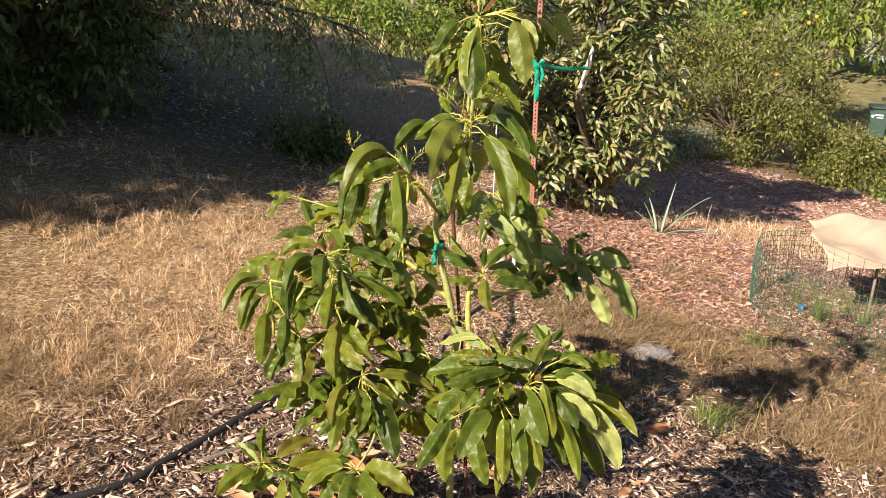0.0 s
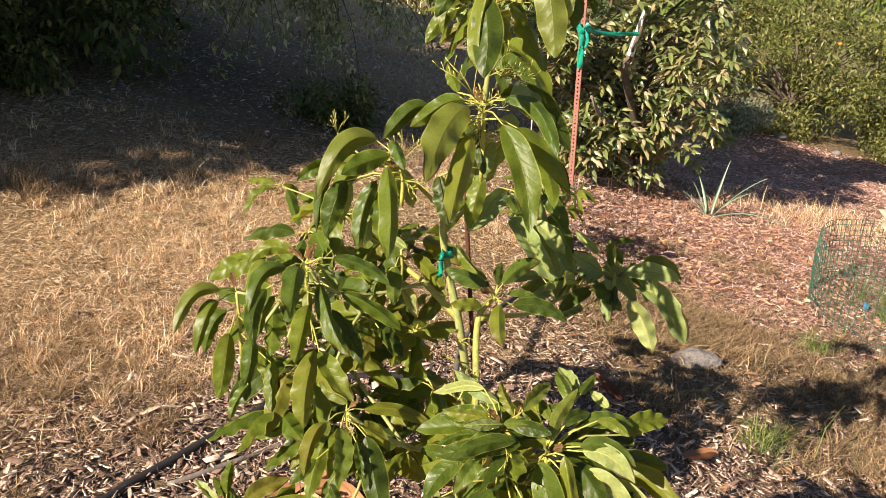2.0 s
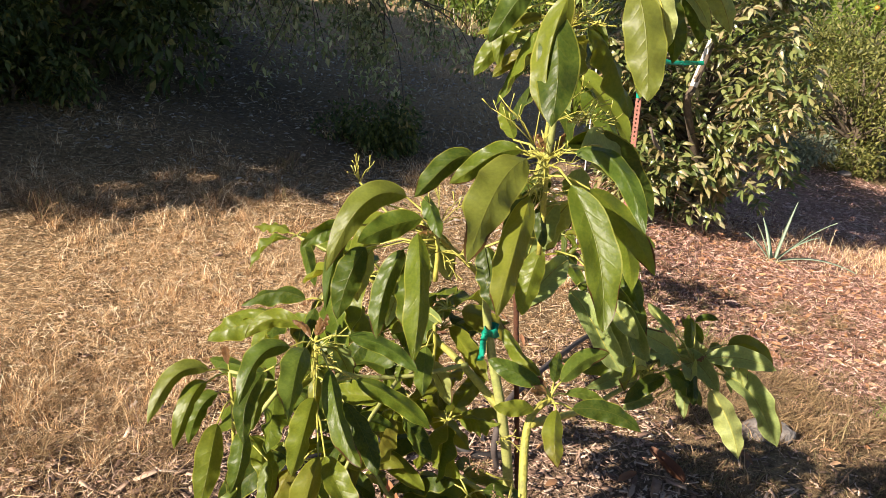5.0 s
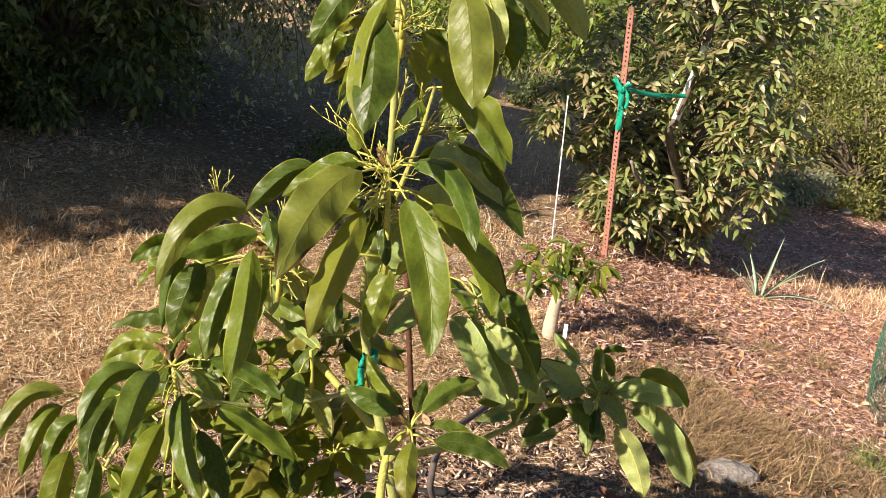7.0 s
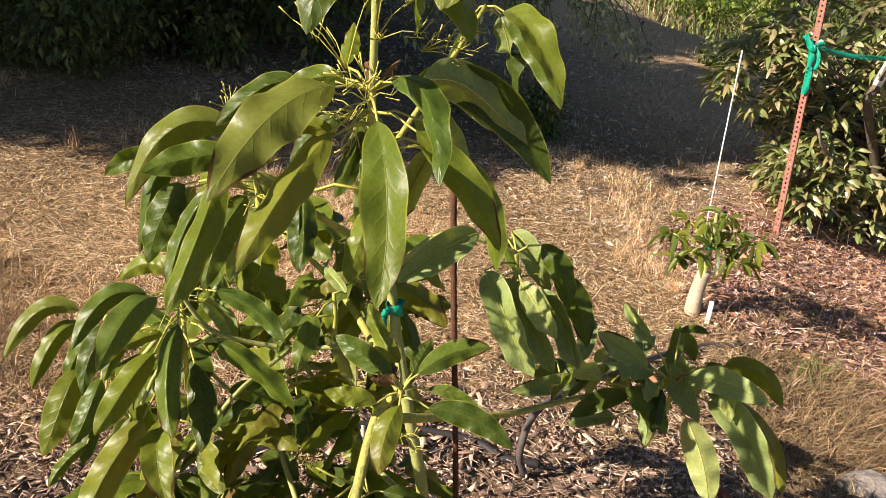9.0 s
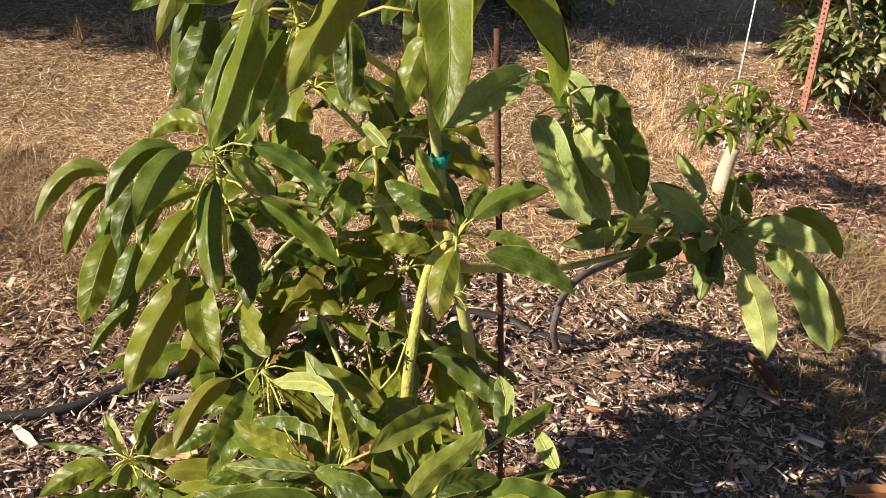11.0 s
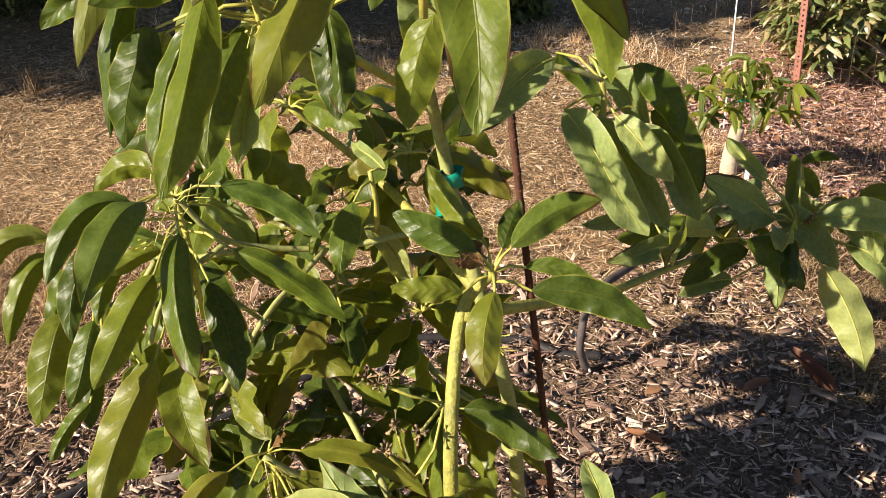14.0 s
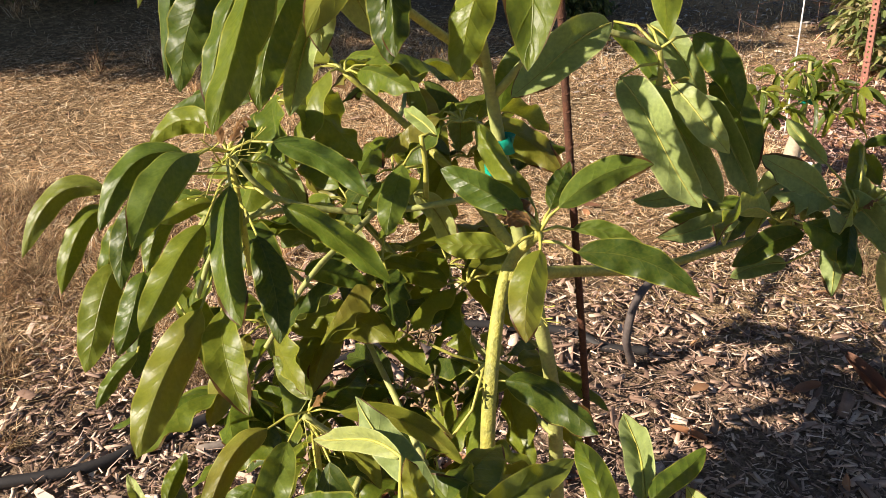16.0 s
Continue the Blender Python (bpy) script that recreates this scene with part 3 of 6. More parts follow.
blades("straw", spread(120000, -3.6, 1.4, -0.6, 4.6, 11, lambda x, y: meadow(x, y) * (1 - 0.5 * trodden(x, y)) * (0.35 + 0.65 * lumpy(x, y, 2.3, 0))), 0.05, 0.0009, 0.5, STRAW, "lying and bent golden dry straw", "straw", 12, flat=True)
blades("matted_straw", spread(260000, -2.9, 0.5, 0.2, 3.4, 58, lambda x, y: meadow(x, y) * (1 - 0.45 * trodden(x, y)) * (0.3 + 0.7 * lumpy(x, y, 5.3, 1))), 0.024, 0.0009, 0.5, STRAW, "short broken straw matted on the ground", "straw", 59, flat=True)
blades("dry_grass", spread(90000, -3.6, 1.0, 0.2, 4.4, 13, lambda x, y: meadow(x, y) * (1 - 0.85 * trodden(x, y)) * (0.1 + 0.9 * lumpy(x, y, 3.1, 2) ** 1.5)), 0.028, 0.0009, 0.9, STRAW, "standing golden dry grass tufts", "grass", 14)
blades("grass_clumps", tufts_at(1900, 34, 0.015, -3.4, 0.4, 0.4, 4.2, 46, lambda x, y: meadow(x, y) * (1 - trodden(x, y)) * lumpy(x, y, 2.6, 1)), 0.045, 0.001, 0.8, STRAW, "clumps of taller golden dry grass", "grass", 47)
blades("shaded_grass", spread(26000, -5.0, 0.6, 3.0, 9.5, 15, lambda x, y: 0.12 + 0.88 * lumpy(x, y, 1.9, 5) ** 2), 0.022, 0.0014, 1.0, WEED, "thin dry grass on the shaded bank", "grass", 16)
blades("bank_straw", spread(26000, -3.0, 1.8, 3.6, 9.5, 38, lambda x, y: (0.25 + 0.75 * lumpy(x, y, 2.2, 4)) * smooth(x + 0.4 * y, 0.2, 1.8)), 0.035, 0.0014, 1.0, STRAW, "pale short straw on the upper slope", "straw", 39)
blades("dry_weeds", spread(80000, 0.2, 3.6, 1.0, 3.8, 17, lambda x, y: (0.05 + 0.95 * lumpy(x, y, 3.3, 3) ** 2) * (1 - 0.85 * round_tree(x, y)) * (1 - 0.9 * bare_mulch(x, y)) * (1 - 0.6 * under_bearing(x, y))), 0.018, 0.0012, 1.3, WEED, "brown dry weeds and low tufts", "weeds", 18)
blades("weed_clumps", tufts_at(1050, 95, 0.022, 0.45, 3.2, 1.2, 3.6, 48, lambda x, y: (0.25 + 0.75 * lumpy(x, y, 3.3, 3)) * (1 - 0.75 * round_tree(x, y)) * (1 - bare_mulch(x, y)) * (1 - 0.7 * under_bearing(x, y))), 0.03, 0.0016, 1.5, WEED, "scrubby clumps of brown and olive dry weeds", "weeds", 49)
blades("scrub_weeds", tufts_at(420, 150, 0.034, 0.75, 2.6, 1.1, 2.7, 75, lambda x, y: smooth(lumpy(x, y, 2.9, 1), 0.4, 0.75) * (1 - 0.9 * bare_mulch(x, y)) * (1 - 0.6 * round_tree(x, y))), 0.032, 0.0017, 1.3, SIDE_WEED, "low scrubby olive and straw weeds", "weeds", 77)
blades("right_straw", spread(17000, 0.2, 4.2, 1.2, 9.0, 35, lambda x, y: (0.3 + 0.7 * lumpy(x, y, 2.7, 6)) * (0.25 + 0.75 * smooth(y, 2.2, 3.4))), 0.04, 0.001, 0.5, STRAW, "scattered pale straw over mulch", "straw", 36, flat=True)
blades("gold_grass", spread(12000, 1.2, 4.0, 4.4, 6.2, 19, lambda x, y: np.exp(-((x - 2.4) ** 2 / 0.5 + (y - 5.1) ** 2 / 0.25))), 0.075, 0.0016, 0.8, STRAW, "patch of tall golden dry grass", "grass", 20)
blades("side_weeds", tufts_at(330, 110, 0.028, -1.85, -0.72, 0.0, 0.95, 21, lambda x, y: (0.15 + 0.85 * lumpy(x, y, 4, 1)) * (1 - 0.75 * round_tree(x, y))), 0.036, 0.001, 1.4, SIDE_WEED, "low grey-green dry weeds beside the mulch", "weeds", 22)
chips("wood_chips", spread(105000, -1.6, 3.4, -0.9, 3.4, 23, lambda x, y: np.maximum(np.maximum(np.where(x > 0.2, 0.4 - 0.3 * lumpy(x, y, 3.3, 3), 0.06), round_tree(x, y)), 0.9 * bare_mulch(x, y))), 0.021, CHIP, "weathered tan wood chip mulch", "mulch", 24, 0.02)
chips("coarse_chips", spread(6000, -1.4, 2.5, -0.8, 2.0, 25, lambda x, y: 0.06 + 0.9 * round_tree(x, y)), 0.034, CHIP, "long pale splinters of wood mulch", "mulch", 26, 0.026)
blades("mulch_fibres", spread(36000, -1.6, 2.8, -0.9, 2.4, 52, lambda x, y: 0.1 + 0.9 * round_tree(x, y)), 0.032, 0.0011, 0.5, CHIP, "fine shredded wood fibres in the mulch", "mulch", 53, flat=True)
chips("red_mulch", spread(48000, -0.2, 5.2, 2.0, 9.6, 27, lambda x, y: 0.025 + 0.975 * under_bearing(x, y)), 0.028, CHIP_RED, "reddish straw and bark mulch", "mulch", 28, 0.015)
blades("bark_fibres", spread(60000, -0.2, 4.2, 2.2, 7.5, 60, lambda x, y: under_bearing(x, y)), 0.04, 0.0016, 0.5, CHIP_RED, "shredded reddish bark fibres", "mulch", 65, flat=True)
fallen("leaf_litter", spread(3000, -0.3, 2.2, 2.6, 5.6, 29, lambda x, y: under_bearing(x, y)), 0.055, LITTER, "red-brown fallen avocado leaves", "leaf litter", 30)
fallen("dry_leaves", spread(420, -0.55, 0.7, -0.5, 0.55, 31, lambda x, y: np.exp(-((x - 0.1) ** 2 + (y + 0.02) ** 2) / 0.14)), 0.1, LITTER, "orange-brown dry leaves under the young tree", "leaf litter", 32, 0.045)
fallen("mulch_leaves", spread(150, -0.3, 2.4, 0.3, 2.2, 50, lambda x, y: 0.5 + 0 * x), 0.07, LITTER, "scattered curled dry leaves in the mulch", "leaf litter", 51, 0.03)
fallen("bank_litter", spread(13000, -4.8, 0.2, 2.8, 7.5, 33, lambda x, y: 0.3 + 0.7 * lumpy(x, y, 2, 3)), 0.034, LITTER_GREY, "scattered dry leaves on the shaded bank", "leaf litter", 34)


def tuft(x, y, n, spread_by, height, mat, seed, name="grass_tuft", label="small green grass tuft in the mulch", category="grass"):
    rng = np.random.default_rng(seed)
    xy = np.column_stack([rng.normal(x, spread_by, n), rng.normal(y, spread_by, n)])
    return blades(name, xy, height, 0.0013, 1.0, mat, label, category, seed)


tuft(1.2, 1.3, 200, 0.05, 0.075, GREEN_GRASS, 41)
tuft(1.62, 2.35, 140, 0.05, 0.07, GREEN_GRASS, 42)
tuft(0.75, 2.5, 120, 0.06, 0.06, GREEN_GRASS, 43)
tuft(-1.5, 3.3, 90, 0.05, 0.1, WEED, 44, label="dry seed-headed weed at the shadow's edge")
tuft(-2.1, 2.0, 90, 0.05, 0.12, WEED, 45, label="dry seed-headed weed at the shadow's edge")


# the nearest chips and dead leaves, each a piece of its own on the ground
def chip_mesh(seed):
    rng = random.Random(seed)
    n, L, W, T = 5, 0.5, rng.uniform(0.08, 0.17), rng.uniform(0.02, 0.035)
    V, F = [], []
    for i in range(n):
        s = i / (n - 1) - 0.5
        w = W * (1 - abs(s) * rng.uniform(0.3, 1.5) * 0.9)
        bend = 0.05 * math.sin(s * 3 + seed)
        V += [(s, bend - w, -T), (s, bend + w * rng.uniform(0.7, 1), -T), (s + rng.uniform(-0.04, 0.04), bend + w * 0.9, T * rng.uniform(0.6, 1.2)), (s, bend - w * 0.9, T)]
    for i in range(n - 1):
        for k in range(4):
            F.append((i * 4 + k, i * 4 + (k + 1) % 4, i * 4 + 4 + (k + 1) % 4, i * 4 + 4 + k))
    F += [(3, 2, 1, 0), (n * 4 - 4, n * 4 - 3, n * 4 - 2, n * 4 - 1)]
    return mesh_of("wood_chip", V, F, [CHIP_PART], shade=False)


def dead_leaf_mesh(seed):
    rng = random.Random(seed)
    curl, roll = rng.uniform(0.25, 0.7), rng.uniform(-0.5, 0.5)
    V, F = [], []
    for i in range(8):
        s = i / 7
        w = 0.2 * math.sin(math.pi * min(1, s * 0.96 + 0.03)) ** 0.8
        for j in range(5):
            v = j / 2 - 1
            lift = curl * abs(v) ** 1.5 * w * 1.8 + 0.18 * curl * (2 * s - 1) ** 2 + 0.03 * math.sin(7 * s + 2 * v + seed)
            V.append((s - 0.5, v * w * (1 - 0.3 * curl) + roll * 0.2 * (s - 0.5) ** 2, lift))
    for i in range(7):
        for j in range(4):
            a = i * 5 + j
            F.append((a, a + 5, a + 6, a + 1))
    return mesh_of("dry_leaf", V, F, [LITTER_PART])


def lay(name, meshes, spots, size, seed, lift, tilt):
    rng = random.Random(seed)
    for k, (x, y) in enumerate(spots):
        ob = put(name, meshes[k % len(meshes)], FLOOR)
        turn = Euler((rng.gauss(0, tilt), rng.gauss(0, tilt), rng.uniform(0, 6.28))).to_matrix().to_4x4()
        ob.matrix_basis = Matrix.Translation((x, y, float(lie(x, y)) + lift * rng.uniform(0.5, 1.5))) @ turn @ Matrix.Scale(size * rng.lognormvariate(0, 0.25), 4)


lay("wood_chip", [chip_mesh(k) for k in range(10)], spread(420, -1.25, 1.5, -0.2, 1.7, 54, round_tree)[:300], 0.043, 55, 0.014, 0.2)
lay("dry_leaf", [dead_leaf_mesh(k) for k in range(8)], spread(900, -0.6, 0.8, -0.5, 0.8, 56, lambda x, y: np.exp(-((x - 0.08) ** 2 + (y - 0.0) ** 2) / 0.12))[:170], 0.11, 57, 0.022, 0.35)

lay("dry_leaf", [dead_leaf_mesh(k) for k in (3, 6)], [(0.498, 1.19), (0.62, 1.3), (0.28, 0.9), (0.95, 1.05), (1.25, 1.12), (1.33, 0.98)], 0.13, 58, 0.02, 0.3)

for k, (x, y) in enumerate(((-2.2, 1.98), (-1.95, 2.12), (-2.42, 1.8), (-1.75, 2.3), (-1.3, 2.75), (-2.05, 1.9), (-1.55, 2.5), (-0.95, 2.95))):
    tuft(x, y, 34, 0.018, 0.1 + 0.015 * (k % 3), WEED, 63 + 40 * k, "dry_weed", "upright dry weed at the shadow's edge", "weed")

# ---- the young avocado tree ----
TREE = thing("avocado_tree", "young avocado tree with glossy drooping leaves staked beside a rusty bar", "tree")


def leaf_data(base, tip, width, arch, roll, rng, origin, nu=22, nv=3, stalk=True):
    """Blade with two faces, a raised midrib below and its stalk back to the shoot."""
    B, T, O = Vector(base), Vector(tip), Vector(origin)
    length = (T - B).length
    ctrl = (B + T) * 0.5 + Z * (arch + max(0.0, arch - 0.08) * 0.9) * length
    out = (T - O)
    out.z = 0
    out = out.normalized() if out.length > 1e-4 else Vector((0, -1, 0))
    # steep leaves bow outwards before they hang
    ctrl += out * length * 0.16 * abs((T - B).normalized().z)
    fold, wave, ph, fq = rng.choice((-1.15, -1.0, -0.85, -0.7, -0.5, 0.65)) + rng.uniform(-0.1, 0.1), rng.uniform(0.14, 0.34), rng.uniform(0, 6.28), rng.uniform(2.4, 4.2)
    twist, curl, sway = rng.uniform(-0.5, 0.5), rng.uniform(-0.02, 0.1), rng.uniform(-0.07, 0.07)
    across = (T - B).cross(Z)
    across = across.normalized() if across.length > 1e-5 else Vector((1, 0, 0))
    verts, faces, slots, uvs = [], [], [], []
    # the halves meet in a narrow crease at the midrib
    half = [0.05 + 0.95 * k / nv for k in range(nv + 1)]
    spans = [-v for v in reversed(half)] + half
    cols = len(spans)
    frames = []
    for i in range(nu + 1):
        s = i / nu
        P = B * (1 - s) ** 2 + ctrl * (2 * s * (1 - s)) + T * s * s
        P = P + Z * (curl * length * math.sin(math.pi * s) * (0.5 - s) * 2) + across * (sway * length * math.sin(math.pi * s))
        t = ((ctrl - B) * (1 - s) + (T - ctrl) * s).normalized()
        N = Z * 0.45 + out * 0.3 + SUN_DIR * 0.55
        N = (N - t * N.dot(t)).normalized()
        N.rotate(Matrix.Rotation(roll + twist * (s - 0.5), 3, t))
        frames.append((s, P, t, N, t.cross(N)))
    for layer in (0, 1):
        for s, P, t, N, S in frames:
            w = width * 0.5 * max(0.004, s ** 0.68 * (1 - s) ** 0.88 / 0.345)
            # the two halves fold along the midrib, more in the middle than at the ends
            th = fold * (0.45 + 0.55 * math.sin(math.pi * min(1, s * 1.1)))
            for j in range(cols):
                v = spans[j]
                av = abs(v)
                bend = th * (1.05 - 0.25 * av)
                rise = (av - 0.05) * math.sin(bend) + wave * (0.4 + s) * math.sin(6.28 * fq * s + ph + (1.6 if v > 0 else 0)) * v * v
                verts.append(P + S * (w * v * math.cos(bend)) + N * (w * rise - (0.0007 if layer and av < 0.99 else 0.0)))
                uvs.append((s, 0.5 + v / 2))
    per = (nu + 1) * cols
    for i in range(nu):
        for j in range(cols - 1):
            a = i * cols + j
            faces.append((a, a + cols, a + cols + 1, a + 1))
            slots.append(0)
            a += per
            faces.append((a, a + 1, a + cols + 1, a + cols))
            slots.append(1)
    if stalk:
        rib = [P - N * 0.0014 for s, P, t, N, S in frames[:-1]]
        lead = [O, O.lerp(B, 0.5) + Z * 0.12 * (B - O).length] if (B - O).length > 0.012 else [O]
        line = lead + rib
        rad = [0.0018 if k < len(lead) else 0.0011 * (1 - (k - len(lead)) / len(rib)) + 0.0002 for k in range(len(line))]
        v, f = tube_data(line, rad, 5, len(verts))
        verts += v
        faces += f
        slots += [2] * len(f)
        uvs += [(0, 0.5)] * len(v)
    return verts, faces, slots, uvs


LEAF_COUNT = [0]


def leaf(base, tip, width, arch, roll, origin, parent, young=False, bronze=False):
    LEAF_COUNT[0] += 1
    rng = random.Random(100 + LEAF_COUNT[0])
    v, f, s, uv = leaf_data(base, tip, width, arch, roll, rng, origin)
    me = mesh_of("leaf", v, f, [YOUNG_TOP if young else BRONZE_TOP if bronze else LEAF_TOP, LEAF_UNDER, STALK], s, True, uv)
    return put("leaf", me, parent, "small bronze-red new leaf" if young else "bronze-tinged older leaf" if bronze else "")


def whorl(at, rows, young=0):
    """Leaves round a shoot tip; each row: stalk end, leaf tip, width, arch, roll, and 1 if bronzed."""
    deepest = 0.0
    for r in rows:
        # lower leaves spring from lower on the shoot
        fall = min(0.15, max(0.0, at[2] - r[2] - 0.01))
        deepest = max(deepest, fall)
        leaf(r[0:3], r[3:6], r[6], r[7], r[8], (at[0], at[1], at[2] - fall), TREE, bronze=len(r) > 9)
    if deepest > 0.02:
        rod("shoot", [at, (at[0] + 0.002, at[1] + 0.002, at[2] - deepest * 0.5), (at[0], at[1], at[2] - deepest - 0.01)], (0.003, 0.0038), STALK, TREE, sides=7, n=6)
    rng = random.Random(int(at[0] * 1000) + int(at[2] * 777))
    for k in range(young):
        d = Vector((rng.uniform(-1, 1), rng.uniform(-1, 1), rng.uniform(0.4, 1.2))).normalized()
        b = Vector(at) + d * 0.012
        leaf(b, b + d * rng.uniform(0.03, 0.05) + Vector((0, 0, -0.008)), 0.017, 0.2, rng.uniform(-0.5, 0.5), at, TREE, True)


def loose_whorl(at, n, length, seed, sector=(0, 360), drop=(-0.9, 0.1), width=0.045, under=0.0):
    """Leaves of a shoot that is mostly hidden, radiating and hanging."""
    rng = random.Random(seed)
    O = Vector(at)
    for k in range(n):
        az = radians(sector[0] + (sector[1] - sector[0]) * (k + rng.uniform(0.1, 0.9)) / n)
        h = Vector((math.cos(az), math.sin(az), 0))
        L = length * rng.uniform(0.7, 1.15)
        b = O + h * 0.028 + Z * rng.uniform(-0.005, 0.02)
        fall = rng.uniform(*drop)
        t = b + (h * math.cos(fall) + Z * math.sin(fall)).normalized() * L
        leaf(b, t, width * rng.uniform(0.95, 1.4), rng.uniform(0.08, 0.22), rng.uniform(-0.7, 0.7) + under * 0.6, at, TREE)


# trunk and limbs
rod("trunk", [(0.2, 0.3, -0.08), (0.205, 0.26, 0.3), (0.226, 0.19, 0.58), (0.212, 0.155, 0.76), (0.182, 0.158, 0.9), (0.168, 0.155, 1.0), (0.192, 0.08, 1.1), (0.235, -0.02, 1.22), (0.272, -0.075, 1.33), (0.285, -0.09, 1.56), (0.29, -0.09, 1.72)], (0.012, 0.0028), STEM_GREY, TREE, sides=12, n=60)
rod("limb", [(0.205, 0.25, 0.26), (0.245, 0.05, 0.42), (0.276, -0.11, 0.6), (0.281, -0.13, 0.7), (0.281, -0.122, 0.79), (0.273, -0.075, 0.87), (0.278, -0.052, 0.915), (0.303, -0.042, 0.945)], (0.0095, 0.0055), STEM_YELLOW, TREE, sides=10, n=44)
rod("limb", [(0.278, -0.12, 0.63), (0.292, -0.21, 0.67), (0.325, -0.33, 0.76), (0.355, -0.405, 0.885)], (0.0065, 0.0045), STEM_YELLOW, TREE, sides=10, n=24)
rod("limb", [(0.36, -0.33, 0.735), (0.44, -0.32, 0.73), (0.5, -0.3, 0.75)], (0.0045, 0.0035), STEM_YELLOW, TREE, sides=8, n=10)
rod("limb", [(0.222, 0.2, 0.5), (0.16, 0.26, 0.48), (0.1, 0.3, 0.5)], (0.005, 0.003), STEM_GREY, TREE, sides=7, n=8)
rod("limb", [(0.1, 0.28, 0.49), (0.04, 0.24, 0.48), (-0.02, 0.2, 0.5)], (0.004, 0.003), STEM_GREY, TREE, sides=7, n=8)
rod("limb", [(-0.12, 0.12, 0.5), (-0.16, 0.07, 0.53), (-0.18, 0.02, 0.58)], (0.004, 0.003), STEM_GREY, TREE, sides=7, n=8)
rod("limb", [(0.295, -0.22, 0.69), (0.36, -0.34, 0.74), (0.425, -0.4, 0.845)], (0.0055, 0.0045), STEM_YELLOW, TREE, sides=10, n=18)
rod("limb", [(0.277, -0.06, 0.905), (0.312, 0.03, 0.868), (0.36, 0.17, 0.81), (0.43, 0.32, 0.782), (0.555, 0.42, 0.8)], (0.0075, 0.0035), STEM_YELLOW, TREE, sides=8, n=30)
rod("limb", [(0.205, 0.155, 0.79), (0.13, 0.185, 0.85), (0.06, 0.228, 0.88), (-0.01, 0.24, 0.93), (-0.06, 0.2, 1.0)], (0.0085, 0.004), STEM_YELLOW, TREE, sides=8, n=24)
rod("limb", [(0.14, 0.16, 0.87), (0.03, 0.1, 0.86), (-0.05, 0.02, 0.9), (-0.085, -0.012, 0.967)], (0.0042, 0.0035), STEM_GREY, TREE, sides=8, n=20)
rod("limb", [(0.222, 0.2, 0.55), (0.08, 0.24, 0.6), (0.0, 0.33, 0.66)], (0.006, 0.003), STEM_GREY, TREE, sides=8, n=12)
rod("limb", [(0.08, 0.24, 0.6), (-0.05, 0.28, 0.68), (-0.15, 0.3, 0.76)], (0.005, 0.003), STEM_GREY, TREE, sides=8, n=12)
rod("limb", [(0.1, 0.05, 0.52), (0.0, 0.12, 0.6), (-0.06, 0.14, 0.66), (-0.2, 0.1, 0.8)], (0.005, 0.003), STEM_GREY, TREE, sides=8, n=14)
rod("limb", [(-0.03, 0.05, 0.88), (-0.13, 0.01, 0.87), (-0.235, -0.02, 0.895)], (0.004, 0.003), STEM_GREY, TREE, sides=8, n=12)
rod("limb", [(-0.06, 0.2, 1.0), (-0.16, 0.29, 1.0), (-0.26, 0.36, 1.0)], (0.003, 0.002), STEM_GREY, TREE, sides=6, n=8)
rod("limb", [(0.13, -0.1, 1.21), (0.05, -0.01, 1.19), (-0.03, 0.055, 1.225)], (0.003, 0.002), STEM_YELLOW, TREE, sides=6, n=10)
rod("limb", [(0.204, 0.25, 0.3), (0.1, 0.18, 0.38), (0.04, 0.14, 0.42)], (0.005, 0.003), STEM_GREY, TREE, sides=7, n=8)
rod("limb", [(0.1, 0.18, 0.38), (-0.02, 0.14, 0.44), (-0.12, 0.12, 0.5)], (0.004, 0.003), STEM_GREY, TREE, sides=7, n=8)
rod("limb", [(0.2, 0.2, 0.4), (0.12, 0.06, 0.5), (0.05, -0.03, 0.6), (0.008, -0.067, 0.661)], (0.007, 0.004), STEM_GREY, TREE, sides=8, n=20)
rod("limb", [(0.2, 0.22, 0.25), (0.0, 0.08, 0.28), (-0.15, -0.02, 0.33), (-0.256, -0.093, 0.4)], (0.007, 0.004), STEM_GREY, TREE, sides=8, n=20)
rod("limb", [(0.175, 0.12, 1.05), (0.16, 0.0, 1.13), (0.13, -0.1, 1.21)], (0.005, 0.004), STEM_YELLOW, TREE, sides=8, n=14)
rod("limb", [(0.168, 0.155, 1.0), (0.25, 0.15, 1.08), (0.31, 0.19, 1.07), (0.34, 0.22, 1.05)], (0.005, 0.003), STEM_GREY, TREE, sides=8, n=16)
rod("limb", [(0.235, -0.02, 1.2), (0.25, 0.12, 1.3), (0.24, 0.28, 1.38)], (0.0045, 0.003), STEM_YELLOW, TREE, sides=8, n=14)
rod("limb", [(-0.05, 0.02, 0.9), (-0.1, -0.04, 0.86), (-0.12, -0.07, 0.8)], (0.004, 0.003), STEM_GREY, TREE, sides=6, n=8)
rod("limb", [(-0.15, 0.0, 0.87), (-0.19, -0.02, 0.81), (-0.22, -0.03, 0.75)], (0.004, 0.003), STEM_GREY, TREE, sides=6, n=8)
rod("limb", [(0.03, 0.1, 0.86), (0.0, 0.0, 0.82), (-0.02, -0.08, 0.76)], (0.004, 0.003), STEM_GREY, TREE, sides=6, n=8)
rod("limb", [(-0.05, 0.28, 0.68), (-0.18, 0.33, 0.74), (-0.3, 0.36, 0.8)], (0.005, 0.003), STEM_GREY, TREE, sides=6, n=8)
